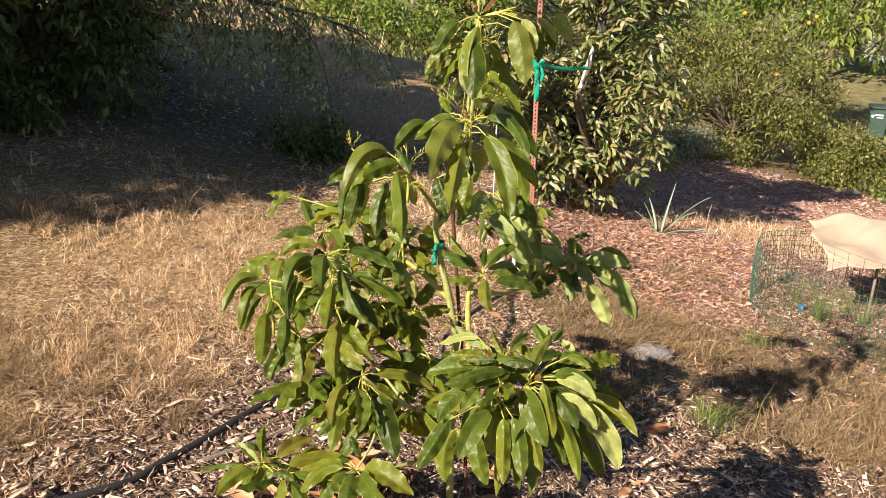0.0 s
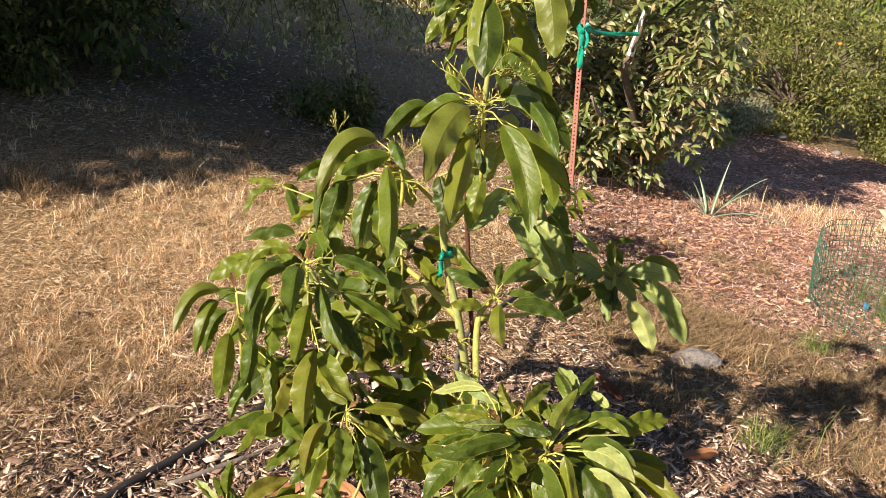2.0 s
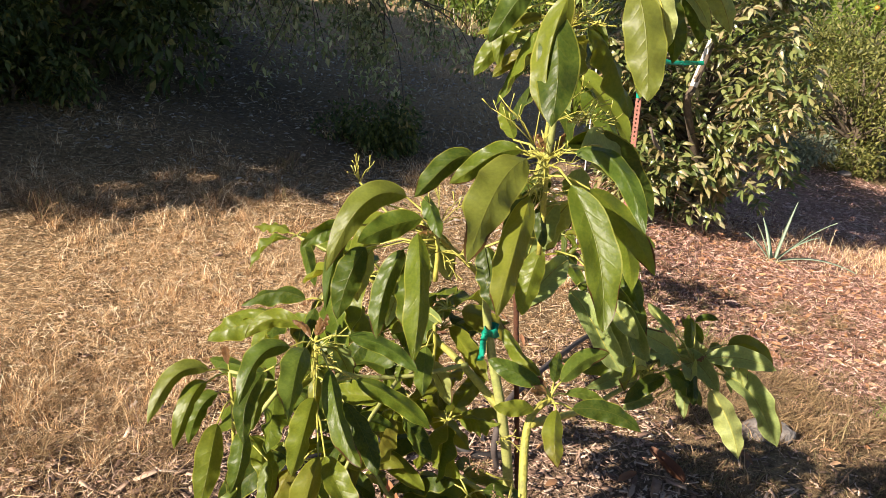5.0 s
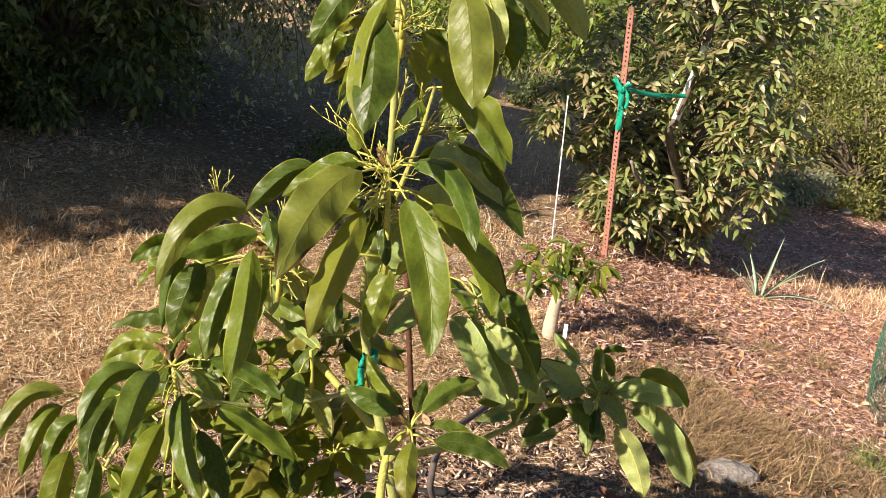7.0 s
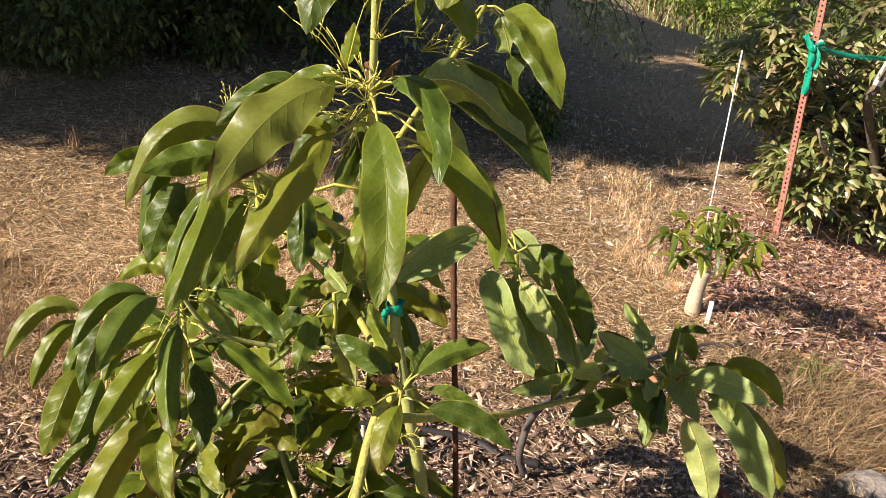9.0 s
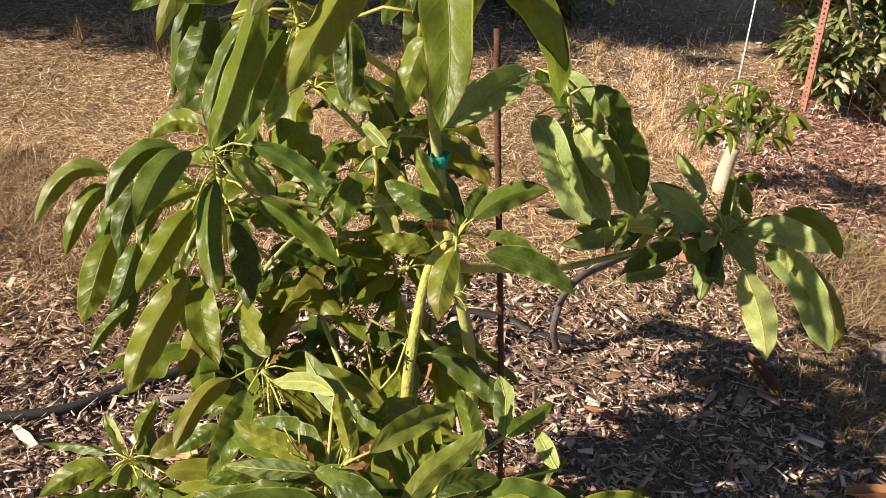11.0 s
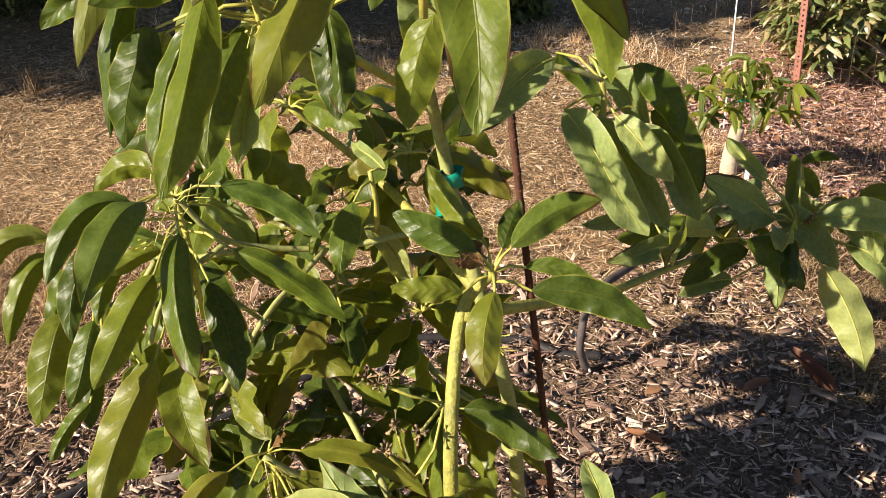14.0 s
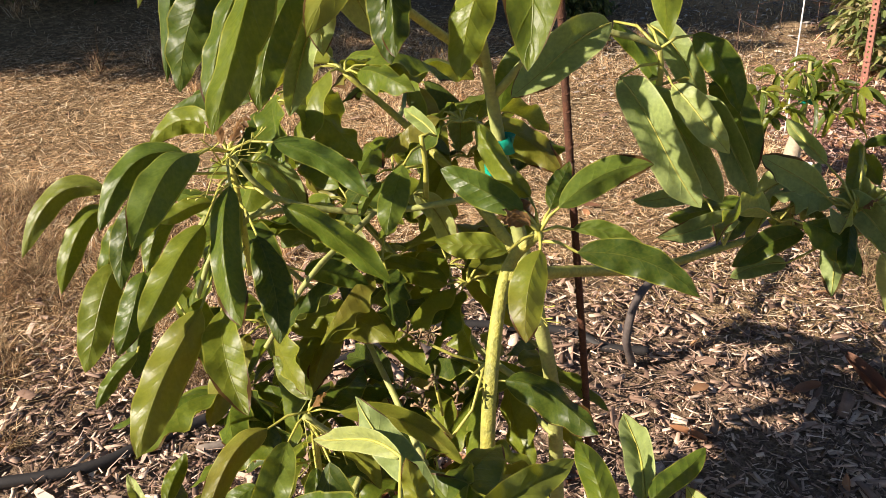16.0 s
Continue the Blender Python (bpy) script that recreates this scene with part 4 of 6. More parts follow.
rod("limb", [(-0.01, 0.24, 0.93), (-0.06, 0.34, 0.91), (-0.1, 0.42, 0.92)], (0.004, 0.003), STEM_GREY, TREE, sides=6, n=8)
rod("limb", [(0.05, -0.03, 0.55), (0.03, -0.1, 0.48), (0.0, -0.16, 0.44)], (0.004, 0.003), STEM_GREY, TREE, sides=6, n=8)

whorl((0.271, -0.078, 1.324), [
    (0.249, -0.112, 1.333, 0.203, -0.264, 1.24, 0.064, 0.16, -0.91, 1),
    (0.259, -0.136, 1.291, 0.244, -0.276, 1.18, 0.053, 0.05, -0.71),
    (0.31, -0.129, 1.309, 0.37, -0.225, 1.153, 0.055, 0.02, -0.18),
    (0.307, -0.096, 1.343, 0.407, -0.175, 1.269, 0.044, 0.26, 0.27, 1),
    (0.332, -0.086, 1.293, 0.431, -0.073, 1.174, 0.041, 0.05, 0.64),
    (0.312, -0.043, 1.334, 0.397, 0.077, 1.251, 0.06, 0.16, -1.45),
    (0.238, -0.081, 1.335, 0.15, -0.127, 1.294, 0.041, 0.12, -1.11),
    (0.174, -0.07, 1.318, 0.105, -0.134, 1.272, 0.044, 0.18, -1.21),
    (0.243, -0.095, 1.294, 0.185, -0.107, 1.237, 0.035, 0.1, -1.11),
    (0.222, -0.05, 1.342, 0.193, 0.011, 1.38, 0.025, 0.02, 0.51),
])
whorl((0.271, -0.078, 1.324), [
    (0.266, -0.07, 1.258, 0.278, -0.096, 1.207, 0.025, 0.02, -0.33),
    (0.274, -0.06, 1.189, 0.256, -0.095, 1.101, 0.041, 0.05, -0.84),
    (0.202, -0.104, 1.203, 0.233, -0.154, 1.134, 0.038, 0.03, -0.56),
    (0.354, -0.021, 1.248, 0.404, -0.011, 1.121, 0.046, 0.1, 0.65),
    (0.279, -0.066, 1.29, 0.221, -0.071, 1.192, 0.044, 0.1, -1.29),
    (0.297, -0.02, 1.288, 0.333, 0.042, 1.194, 0.05, 0.15, -0.88),
    (0.247, -0.11, 1.279, 0.19, -0.157, 1.29, 0.031, 0.12, -1.1),
    (0.293, -0.015, 1.333, 0.427, 0.087, 1.205, 0.062, 0.2, 1.34),
    (0.199, -0.108, 1.203, 0.223, -0.144, 1.125, 0.038, 0.04, -0.91),
    (0.288, -0.051, 1.26, 0.247, -0.052, 1.143, 0.051, 0.08, 1.4),
])
whorl((0.271, -0.078, 1.324), [
    (0.31, 0.004, 1.252, 0.252, 0.019, 1.136, 0.05, 0.1, 1.28),
], 2)
whorl((0.13, -0.1, 1.21), [
    (0.08, -0.075, 1.252, -0.008, -0.169, 1.164, 0.052, 0.36, -1.17, 1),
    (0.047, -0.076, 1.239, -0.019, -0.143, 1.091, 0.042, 0.3, -1.22, 1),
    (0.113, -0.116, 1.237, 0.044, -0.191, 1.222, 0.043, 0.08, -1.12),
    (0.111, -0.132, 1.222, 0.141, -0.266, 1.101, 0.053, 0.04, -0.63),
    (0.09, -0.126, 1.193, 0.071, -0.19, 1.084, 0.044, 0.08, -0.93),
    (0.031, -0.11, 1.183, 0.002, -0.151, 1.086, 0.046, 0.1, -1.19),
    (0.113, -0.077, 1.195, 0.11, -0.076, 1.106, 0.038, 0.03, 1.45),
    (0.108, -0.077, 1.258, 0.141, -0.128, 1.216, 0.031, 0.1, -0.34, 1),
    (0.099, -0.067, 1.2, 0.139, -0.026, 1.107, 0.046, 0.12, -0.91),
    (0.059, -0.052, 1.206, -0.02, -0.04, 1.107, 0.048, 0.15, -1.47),
])
whorl((0.13, -0.1, 1.21), [
    (0.115, -0.097, 1.183, 0.11, -0.175, 1.086, 0.049, 0.08, -1.03),
    (0.012, -0.121, 1.215, -0.045, -0.162, 1.193, 0.031, 0.2, -1.28),
    (0.037, -0.102, 1.179, 0.02, -0.116, 1.099, 0.035, 0.1, 1.54),
    (0.097, -0.054, 1.14, 0.048, -0.059, 1.037, 0.048, 0.1, 1.4),
], 2)
whorl((0.288, -0.092, 1.56), [
    (0.289, -0.14, 1.545, 0.28, -0.203, 1.403, 0.058, 0.02, -0.66),
    (0.362, -0.11, 1.554, 0.391, -0.159, 1.428, 0.054, 0.02, -0.04, 1),
    (0.245, -0.106, 1.548, 0.195, -0.141, 1.481, 0.036, 0.12, -1.22, 1),
    (0.257, -0.094, 1.512, 0.172, -0.101, 1.486, 0.02, 0.06, -0.85),
    (0.219, -0.091, 1.514, 0.203, -0.107, 1.449, 0.026, 0.05, -1.24),
    (0.249, -0.087, 1.477, 0.206, -0.071, 1.487, 0.02, 0.02, 2.51),
    (0.254, -0.088, 1.469, 0.196, -0.103, 1.433, 0.029, 0.1, -1.24),
    (0.379, -0.095, 1.555, 0.407, -0.093, 1.481, 0.032, 0.06, -2.67),
    (0.4, -0.071, 1.549, 0.417, -0.066, 1.46, 0.038, 0.05, 0.36),
    (0.412, -0.066, 1.556, 0.457, -0.064, 1.502, 0.03, 0.1, -2.27),
])
whorl((0.288, -0.092, 1.56), [
    (0.422, -0.035, 1.543, 0.45, -0.029, 1.481, 0.028, 0.1, 0.84),
    (0.449, -0.015, 1.554, 0.492, 0.037, 1.489, 0.039, 0.14, -1.3),
    (0.271, -0.143, 1.526, 0.285, -0.214, 1.401, 0.061, 0.02, -0.35),
    (0.224, -0.101, 1.491, 0.172, -0.102, 1.433, 0.033, 0.12, -1.2),
    (0.365, -0.067, 1.531, 0.382, -0.129, 1.426, 0.052, 0.04, 0.09, 1),
    (0.316, -0.054, 1.505, 0.325, -0.022, 1.447, 0.028, 0.08, -0.07),
], 3)
whorl((-0.085, -0.012, 0.967), [
    (-0.08, -0.062, 0.984, -0.06, -0.195, 0.935, 0.055, 0.2, -1.02, 1),
    (-0.113, -0.047, 0.972, -0.158, -0.149, 0.918, 0.052, 0.3, -1.16, 1),
    (-0.152, -0.064, 0.931, -0.155, -0.143, 0.842, 0.041, 0.12, -1.09),
    (-0.042, -0.064, 0.953, 0.046, -0.178, 0.863, 0.051, 0.02, -0.47),
    (-0.018, -0.062, 0.896, 0.06, -0.144, 0.825, 0.043, 0.03, -0.35),
    (-0.033, 0.006, 0.978, 0.083, 0.012, 0.924, 0.045, 0.14, 0.53, 1),
    (-0.011, -0.022, 0.915, 0.11, -0.006, 0.832, 0.055, 0.14, 0.42),
    (-0.054, -0.101, 0.921, -0.046, -0.221, 0.86, 0.053, 0.1, -0.92),
    (-0.028, -0.154, 0.854, -0.013, -0.288, 0.765, 0.061, 0.04, -0.82),
    (-0.028, -0.128, 0.836, 0.061, -0.208, 0.781, 0.046, 0.03, -0.4),
])
whorl((-0.085, -0.012, 0.967), [
    (-0.07, -0.066, 0.929, -0.102, -0.12, 0.924, 0.027, 0.1, -1.05),
    (-0.118, 0.015, 0.975, -0.208, -0.011, 0.956, 0.04, 0.3, -1.06),
    (-0.028, 0.018, 0.808, 0.028, 0.072, 0.772, 0.036, 0.1, 0.99),
    (-0.141, -0.048, 0.907, -0.161, -0.098, 0.84, 0.036, 0.12, -1.17),
    (-0.079, 0.025, 0.941, -0.046, 0.063, 0.855, 0.042, 0.16, -1.46),
    (-0.079, -0.02, 0.908, -0.074, -0.066, 0.827, 0.039, 0.08, -0.8),
], 4)
whorl((-0.235, -0.02, 0.895), [
    (-0.257, -0.047, 0.908, -0.323, -0.137, 0.849, 0.044, 0.32, -1.17, 1),
    (-0.265, -0.042, 0.882, -0.287, -0.125, 0.8, 0.046, 0.28, -1.15),
    (-0.23, -0.081, 0.831, -0.227, -0.167, 0.727, 0.05, 0.1, -0.95),
    (-0.182, -0.085, 0.831, -0.178, -0.154, 0.755, 0.043, 0.1, -0.83),
    (-0.18, -0.125, 0.742, -0.199, -0.186, 0.696, 0.033, 0.1, -0.88, 1),
    (-0.182, -0.083, 0.792, -0.184, -0.134, 0.708, 0.041, 0.08, -0.83),
    (-0.153, -0.063, 0.762, -0.134, -0.128, 0.681, 0.044, 0.05, -0.65),
    (-0.201, -0.025, 0.778, -0.157, -0.048, 0.665, 0.051, 0.05, -0.38),
    (-0.262, -0.013, 0.844, -0.301, -0.055, 0.761, 0.042, 0.2, -1.33),
], 1)
whorl((0.303, -0.042, 0.945), [
    (0.287, -0.041, 0.964, 0.204, -0.043, 0.995, 0.037, 0.1, -0.25, 1),
    (0.284, -0.017, 0.967, 0.217, 0.013, 1.024, 0.039, 0.03, 0.3),
    (0.306, -0.022, 0.96, 0.307, 0.028, 0.989, 0.024, 0.08, 0.83),
    (0.316, -0.026, 0.965, 0.385, 0.042, 0.99, 0.038, 0.16, 0.88, 1),
    (0.282, -0.069, 0.934, 0.225, -0.101, 0.951, 0.028, 0.1, -0.61),
    (0.316, -0.072, 0.944, 0.328, -0.139, 0.889, 0.037, 0.05, -0.59),
    (0.337, -0.034, 0.926, 0.446, -0.011, 0.888, 0.037, 0.16, 0.53),
    (0.324, -0.011, 0.937, 0.397, 0.011, 0.907, 0.021, 0.14, 0.69, 1),
], 3)
whorl((0.34, 0.22, 1.05), [
    (0.306, 0.189, 1.024, 0.412, 0.141, 0.906, 0.065, 0.03, -3.02),
    (0.325, 0.213, 1.008, 0.425, 0.189, 0.893, 0.058, 0.03, -2.81),
    (0.363, 0.188, 1.021, 0.431, 0.169, 0.959, 0.039, 0.04, -2.8),
    (0.37, 0.226, 0.995, 0.454, 0.215, 0.894, 0.056, 0.06, -2.65),
    (0.37, 0.241, 1.062, 0.431, 0.211, 0.988, 0.042, 0.18, 0.4),
    (0.316, 0.256, 1.066, 0.387, 0.252, 0.985, 0.041, 0.1, -2.38),
    (0.276, 0.264, 1.067, 0.335, 0.256, 0.989, 0.041, 0.1, 0.54),
    (0.385, 0.272, 0.999, 0.445, 0.276, 0.898, 0.046, 0.14, 0.73),
])
whorl((0.3, 0.17, 1.08), [
    (0.299, 0.173, 1.087, 0.23, 0.067, 1.033, 0.058, 0.06, 2.14),
    (0.219, 0.181, 1.06, 0.166, 0.178, 0.976, 0.042, 0.1, -1.36),
])
whorl((0.415, 0.29, 0.79), [
    (0.427, 0.308, 0.817, 0.349, 0.214, 0.825, 0.037, 0.06, 2.19),
    (0.379, 0.347, 0.821, 0.3, 0.28, 0.838, 0.027, 0.06, 1.96),
    (0.421, 0.348, 0.833, 0.41, 0.424, 0.879, 0.038, 0.05, -2.6),
    (0.416, 0.293, 0.796, 0.45, 0.349, 0.831, 0.031, 0.1, 0.77),
])
whorl((0.555, 0.42, 0.8), [
    (0.518, 0.391, 0.829, 0.436, 0.365, 0.883, 0.043, 0.1, 2.8),
    (0.511, 0.425, 0.858, 0.453, 0.454, 0.904, 0.033, 0.05, -3.06),
    (0.545, 0.427, 0.827, 0.54, 0.493, 0.872, 0.034, 0.05, 0.56),
    (0.55, 0.452, 0.876, 0.595, 0.453, 0.884, 0.019, 0.25, 0.9),
    (0.55, 0.373, 0.808, 0.556, 0.309, 0.766, 0.032, 0.05, -0.39),
    (0.532, 0.38, 0.79, 0.544, 0.33, 0.72, 0.037, 0.08, 2.73),
    (0.591, 0.385, 0.764, 0.657, 0.329, 0.649, 0.06, 0.05, -3.11),
    (0.615, 0.427, 0.777, 0.742, 0.413, 0.639, 0.075, 0.16, -2.68),
    (0.629, 0.471, 0.754, 0.756, 0.471, 0.619, 0.07, 0.18, 0.62),
    (0.625, 0.486, 0.819, 0.725, 0.507, 0.757, 0.05, 0.28, 0.83),
])
whorl((0.555, 0.42, 0.8), [
    (0.619, 0.443, 0.834, 0.657, 0.405, 0.765, 0.037, 0.1, -2.92),
    (0.5, 0.363, 0.787, 0.425, 0.301, 0.755, 0.041, 0.08, -0.76),
    (0.484, 0.359, 0.742, 0.424, 0.304, 0.738, 0.034, 0.08, 2.33),
    (0.589, 0.492, 0.791, 0.649, 0.546, 0.714, 0.047, 0.2, 1.49),
    (0.576, 0.494, 0.809, 0.531, 0.546, 0.838, 0.031, 0.05, -0.16),
], 1)
whorl((0.355, -0.405, 0.885), [
    (0.341, -0.333, 0.89, 0.261, -0.298, 0.925, 0.029, 0.03, 3.08),
    (0.371, -0.387, 0.903, 0.345, -0.369, 0.953, 0.025, 0.02, 0.53),
    (0.341, -0.413, 0.903, 0.258, -0.406, 0.915, 0.029, 0.12, -0.16),
    (0.355, -0.426, 0.912, 0.298, -0.467, 0.928, 0.021, 0.1, 2.61),
    (0.317, -0.33, 0.913, 0.227, -0.312, 0.885, 0.024, 0.08, 2.49),
    (0.357, -0.425, 0.912, 0.419, -0.429, 0.902, 0.026, 0.18, 0.17, 1),
    (0.383, -0.379, 0.908, 0.423, -0.284, 0.91, 0.027, 0.1, 0.8, 1),
    (0.37, -0.423, 0.906, 0.433, -0.432, 0.906, 0.027, 0.15, 0.19),
    (0.378, -0.44, 0.893, 0.285, -0.505, 0.895, 0.035, 0.14, -0.48),
    (0.323, -0.429, 0.889, 0.257, -0.453, 0.879, 0.024, 0.14, -0.51),
])
whorl((0.355, -0.405, 0.885), [
    (0.353, -0.422, 0.899, 0.299, -0.479, 0.887, 0.025, 0.14, -0.69),
    (0.351, -0.464, 0.816, 0.291, -0.54, 0.745, 0.05, 0.06, -0.54),
    (0.267, -0.454, 0.784, 0.21, -0.531, 0.71, 0.051, 0.06, -0.69),
    (0.296, -0.428, 0.843, 0.243, -0.476, 0.789, 0.038, 0.12, -0.73),
    (0.326, -0.44, 0.859, 0.291, -0.491, 0.82, 0.031, 0.1, -0.63, 1),
    (0.386, -0.434, 0.883, 0.255, -0.466, 0.871, 0.051, 0.1, -0.58),
    (0.378, -0.474, 0.807, 0.382, -0.547, 0.699, 0.048, 0.03, -0.25),
    (0.395, -0.463, 0.804, 0.42, -0.532, 0.699, 0.042, 0.03, -0.11, 1),
    (0.321, -0.432, 0.739, 0.348, -0.475, 0.644, 0.045, 0.03, -0.32),
    (0.273, -0.408, 0.732, 0.257, -0.433, 0.615, 0.051, 0.05, -0.87),
])
whorl((0.355, -0.405, 0.885), [
    (0.333, -0.403, 0.811, 0.316, -0.436, 0.672, 0.054, 0.06, -0.7),
    (0.355, -0.405, 0.827, 0.352, -0.47, 0.713, 0.053, 0.04, -0.35),
    (0.34, -0.384, 0.889, 0.249, -0.375, 0.884, 0.039, 0.12, -0.66),
], 3)
whorl((0.425, -0.4, 0.845), [
    (0.43, -0.411, 0.885, 0.468, -0.329, 0.931, 0.026, 0.08, 0.62, 1),
    (0.461, -0.328, 0.896, 0.43, -0.302, 0.942, 0.026, 0.03, 0.06),
    (0.451, -0.384, 0.893, 0.491, -0.341, 0.894, 0.025, 0.12, 0.65),
    (0.47, -0.28, 0.886, 0.435, -0.213, 0.9, 0.032, 0.03, -3.06),
    (0.475, -0.286, 0.894, 0.498, -0.232, 0.904, 0.025, 0.08, 0.7),
    (0.524, -0.279, 0.868, 0.49, -0.249, 0.881, 0.02, 0.05, 2.81),
    (0.481, -0.354, 0.88, 0.563, -0.325, 0.866, 0.037, 0.2, 0.56, 1),
    (0.547, -0.32, 0.845, 0.626, -0.26, 0.845, 0.042, 0.14, 0.56),
    (0.502, -0.361, 0.894, 0.555, -0.372, 0.877, 0.02, 0.12, 0.38),
    (0.463, -0.335, 0.883, 0.404, -0.332, 0.891, 0.025, 0.1, -0.67),
])
whorl((0.425, -0.4, 0.845), [
    (0.451, -0.423, 0.833, 0.535, -0.5, 0.685, 0.046, 0.06, 0.13),
    (0.474, -0.41, 0.804, 0.539, -0.462, 0.702, 0.047, 0.06, 0.23),
    (0.415, -0.43, 0.854, 0.467, -0.501, 0.763, 0.053, 0.04, -0.03),
    (0.454, -0.421, 0.864, 0.479, -0.485, 0.773, 0.04, 0.06, -0.03),
    (0.477, -0.405, 0.872, 0.565, -0.413, 0.851, 0.038, 0.2, 0.56, 1),
    (0.482, -0.399, 0.859, 0.566, -0.422, 0.827, 0.039, 0.2, -2.63),
    (0.49, -0.4, 0.825, 0.571, -0.424, 0.762, 0.044, 0.12, -2.68),
    (0.523, -0.383, 0.802, 0.623, -0.413, 0.662, 0.065, 0.1, -2.67),
    (0.425, -0.442, 0.791, 0.459, -0.503, 0.703, 0.04, 0.03, -0.1),
    (0.514, -0.375, 0.77, 0.59, -0.406, 0.632, 0.063, 0.08, 0.42),
])
whorl((0.425, -0.4, 0.845), [
    (0.445, -0.393, 0.801, 0.503, -0.425, 0.669, 0.053, 0.05, 0.26),
    (0.464, -0.362, 0.849, 0.519, -0.312, 0.878, 0.033, 0.1, 0.64),
    (0.429, -0.354, 0.88, 0.392, -0.316, 0.909, 0.025, 0.1, -0.15),
], 2)
whorl((-0, -0.048, 0.652), [
    (-0.031, -0.09, 0.648, -0.046, -0.203, 0.594, 0.053, 0.18, -0.92),
    (0, -0.093, 0.64, 0.027, -0.222, 0.592, 0.046, 0.06, -0.78, 1),
    (0.031, -0.087, 0.606, 0.057, -0.143, 0.555, 0.029, 0.03, -0.53),
    (0.035, -0.033, 0.651, 0.186, -0.001, 0.592, 0.045, 0.16, 0.46),
    (0.001, -0.04, 0.665, -0.064, -0.022, 0.701, 0.032, 0.05, 0.16, 1),
    (0.052, -0.086, 0.621, 0.107, -0.181, 0.492, 0.071, 0.05, -0.15),
    (-0.05, -0.108, 0.566, -0.094, -0.158, 0.533, 0.031, 0.1, -0.76),
    (-0.024, -0.106, 0.506, 0.007, -0.122, 0.454, 0.026, 0.1, -0.29),
    (0.025, -0.055, 0.625, 0.094, -0.049, 0.562, 0.039, 0.15, 0.49),
], 1)
whorl((-0.262, -0.105, 0.407), [
    (-0.226, -0.094, 0.42, -0.144, -0.02, 0.44, 0.046, 0.1, 0.72),
    (-0.192, -0.1, 0.404, -0.054, -0.041, 0.401, 0.053, 0.1, 0.47),
    (-0.273, -0.137, 0.404, -0.35, -0.222, 0.382, 0.049, 0.18, -0.8),
    (-0.271, -0.102, 0.398, -0.346, -0.068, 0.448, 0.03, 0.03, -2.57, 1),
    (-0.271, -0.076, 0.42, -0.283, -0.007, 0.461, 0.034, 0.05, 0.98),
    (-0.268, -0.139, 0.396, -0.273, -0.196, 0.389, 0.024, 0.14, -1.02),
    (-0.229, -0.123, 0.394, -0.163, -0.148, 0.386, 0.03, 0.12, -0.17),
    (-0.312, -0.107, 0.399, -0.438, -0.14, 0.397, 0.03, 0.06, 0.29, 1),
    (-0.211, -0.108, 0.385, -0.136, -0.121, 0.37, 0.033, 0.12, 0.01),
], 2)
whorl((0.08, 0.14, 0.95), [
    (0.076, 0.1, 0.928, 0.087, 0.032, 0.869, 0.038, 0.04, -0.68, 1),
    (0.046, 0.096, 0.903, 0.039, 0.052, 0.876, 0.022, 0.06, -0.96, 1),
    (0.089, 0.164, 0.942, 0.031, 0.189, 0.964, 0.028, 0.1, 2.84),
    (0.06, 0.145, 0.869, 0.112, 0.154, 0.783, 0.042, 0.1, -2.67),
])
whorl((-0.26, 0.36, 1.0), [
    (-0.275, 0.360, 1.005, -0.356, 0.366, 1.008, 0.034, 0.15, 0.2),
    (-0.265, 0.340, 1.000, -0.330, 0.280, 0.950, 0.040, 0.2, 0.2),
    (-0.245, 0.350, 0.995, -0.200, 0.300, 0.920, 0.040, 0.15, 0.0),
    (-0.255, 0.380, 1.000, -0.270, 0.460, 0.920, 0.040, 0.15, 0.0),
], 1)
whorl((0.24, 0.28, 1.38), [
    (0.255, 0.300, 1.370, 0.362, 0.290, 1.248, 0.060, 0.2, 0.2),
    (0.265, 0.290, 1.375, 0.380, 0.240, 1.275, 0.055, 0.2, -0.2),
    (0.250, 0.310, 1.365, 0.270, 0.330, 1.235, 0.050, 0.1, 0.0),
    (0.220, 0.290, 1.370, 0.160, 0.310, 1.270, 0.045, 0.12, 0.0),
])
loose_whorl((-0.15, 0.3, 0.76), 9, 0.15, 73, (0, 360), (-0.8, 0.3), 0.05)
loose_whorl((0.0, 0.33, 0.66), 9, 0.15, 74, (0, 360), (-0.7, 0.3), 0.05)
loose_whorl((-0.06, 0.14, 0.66), 7, 0.15, 75, (0, 360), (-0.7, 0.3), 0.05)
loose_whorl((-0.2, 0.1, 0.8), 7, 0.15, 76, (60, 330), (-1.0, 0.0), 0.05)
loose_whorl((0.06, 0.3, 0.86), 9, 0.14, 77, (0, 360), (-1.0, 0.2), 0.05)
loose_whorl((0.16, 0.12, 0.62), 5, 0.14, 78, (90, 400), (-0.6, 0.4), 0.05)
loose_whorl((-0.12, 0.12, 0.98), 5, 0.13, 79, (0, 360), (-1.0, 0.0), 0.05)
loose_whorl((0.1, 0.2, 0.72), 8, 0.14, 54, (0, 360), (-0.6, 0.4))
loose_whorl((0.02, 0.12, 0.78), 7, 0.14, 55, (60, 330), (-0.9, 0.2))
loose_whorl((-0.06, 0.2, 1.0), 7, 0.13, 56, (0, 360), (-0.9, 0.2))
loose_whorl((0.08, 0.25, 0.93), 8, 0.13, 57, (20, 250), (-1.2, -0.1))
loose_whorl((-0.07, 0.31, 0.82), 4, 0.13, 58, (0, 360), (-1.4, -0.7), 0.055)
loose_whorl((0.12, 0.05, 0.5), 9, 0.14, 59, (120, 420), (-0.8, 0.2))
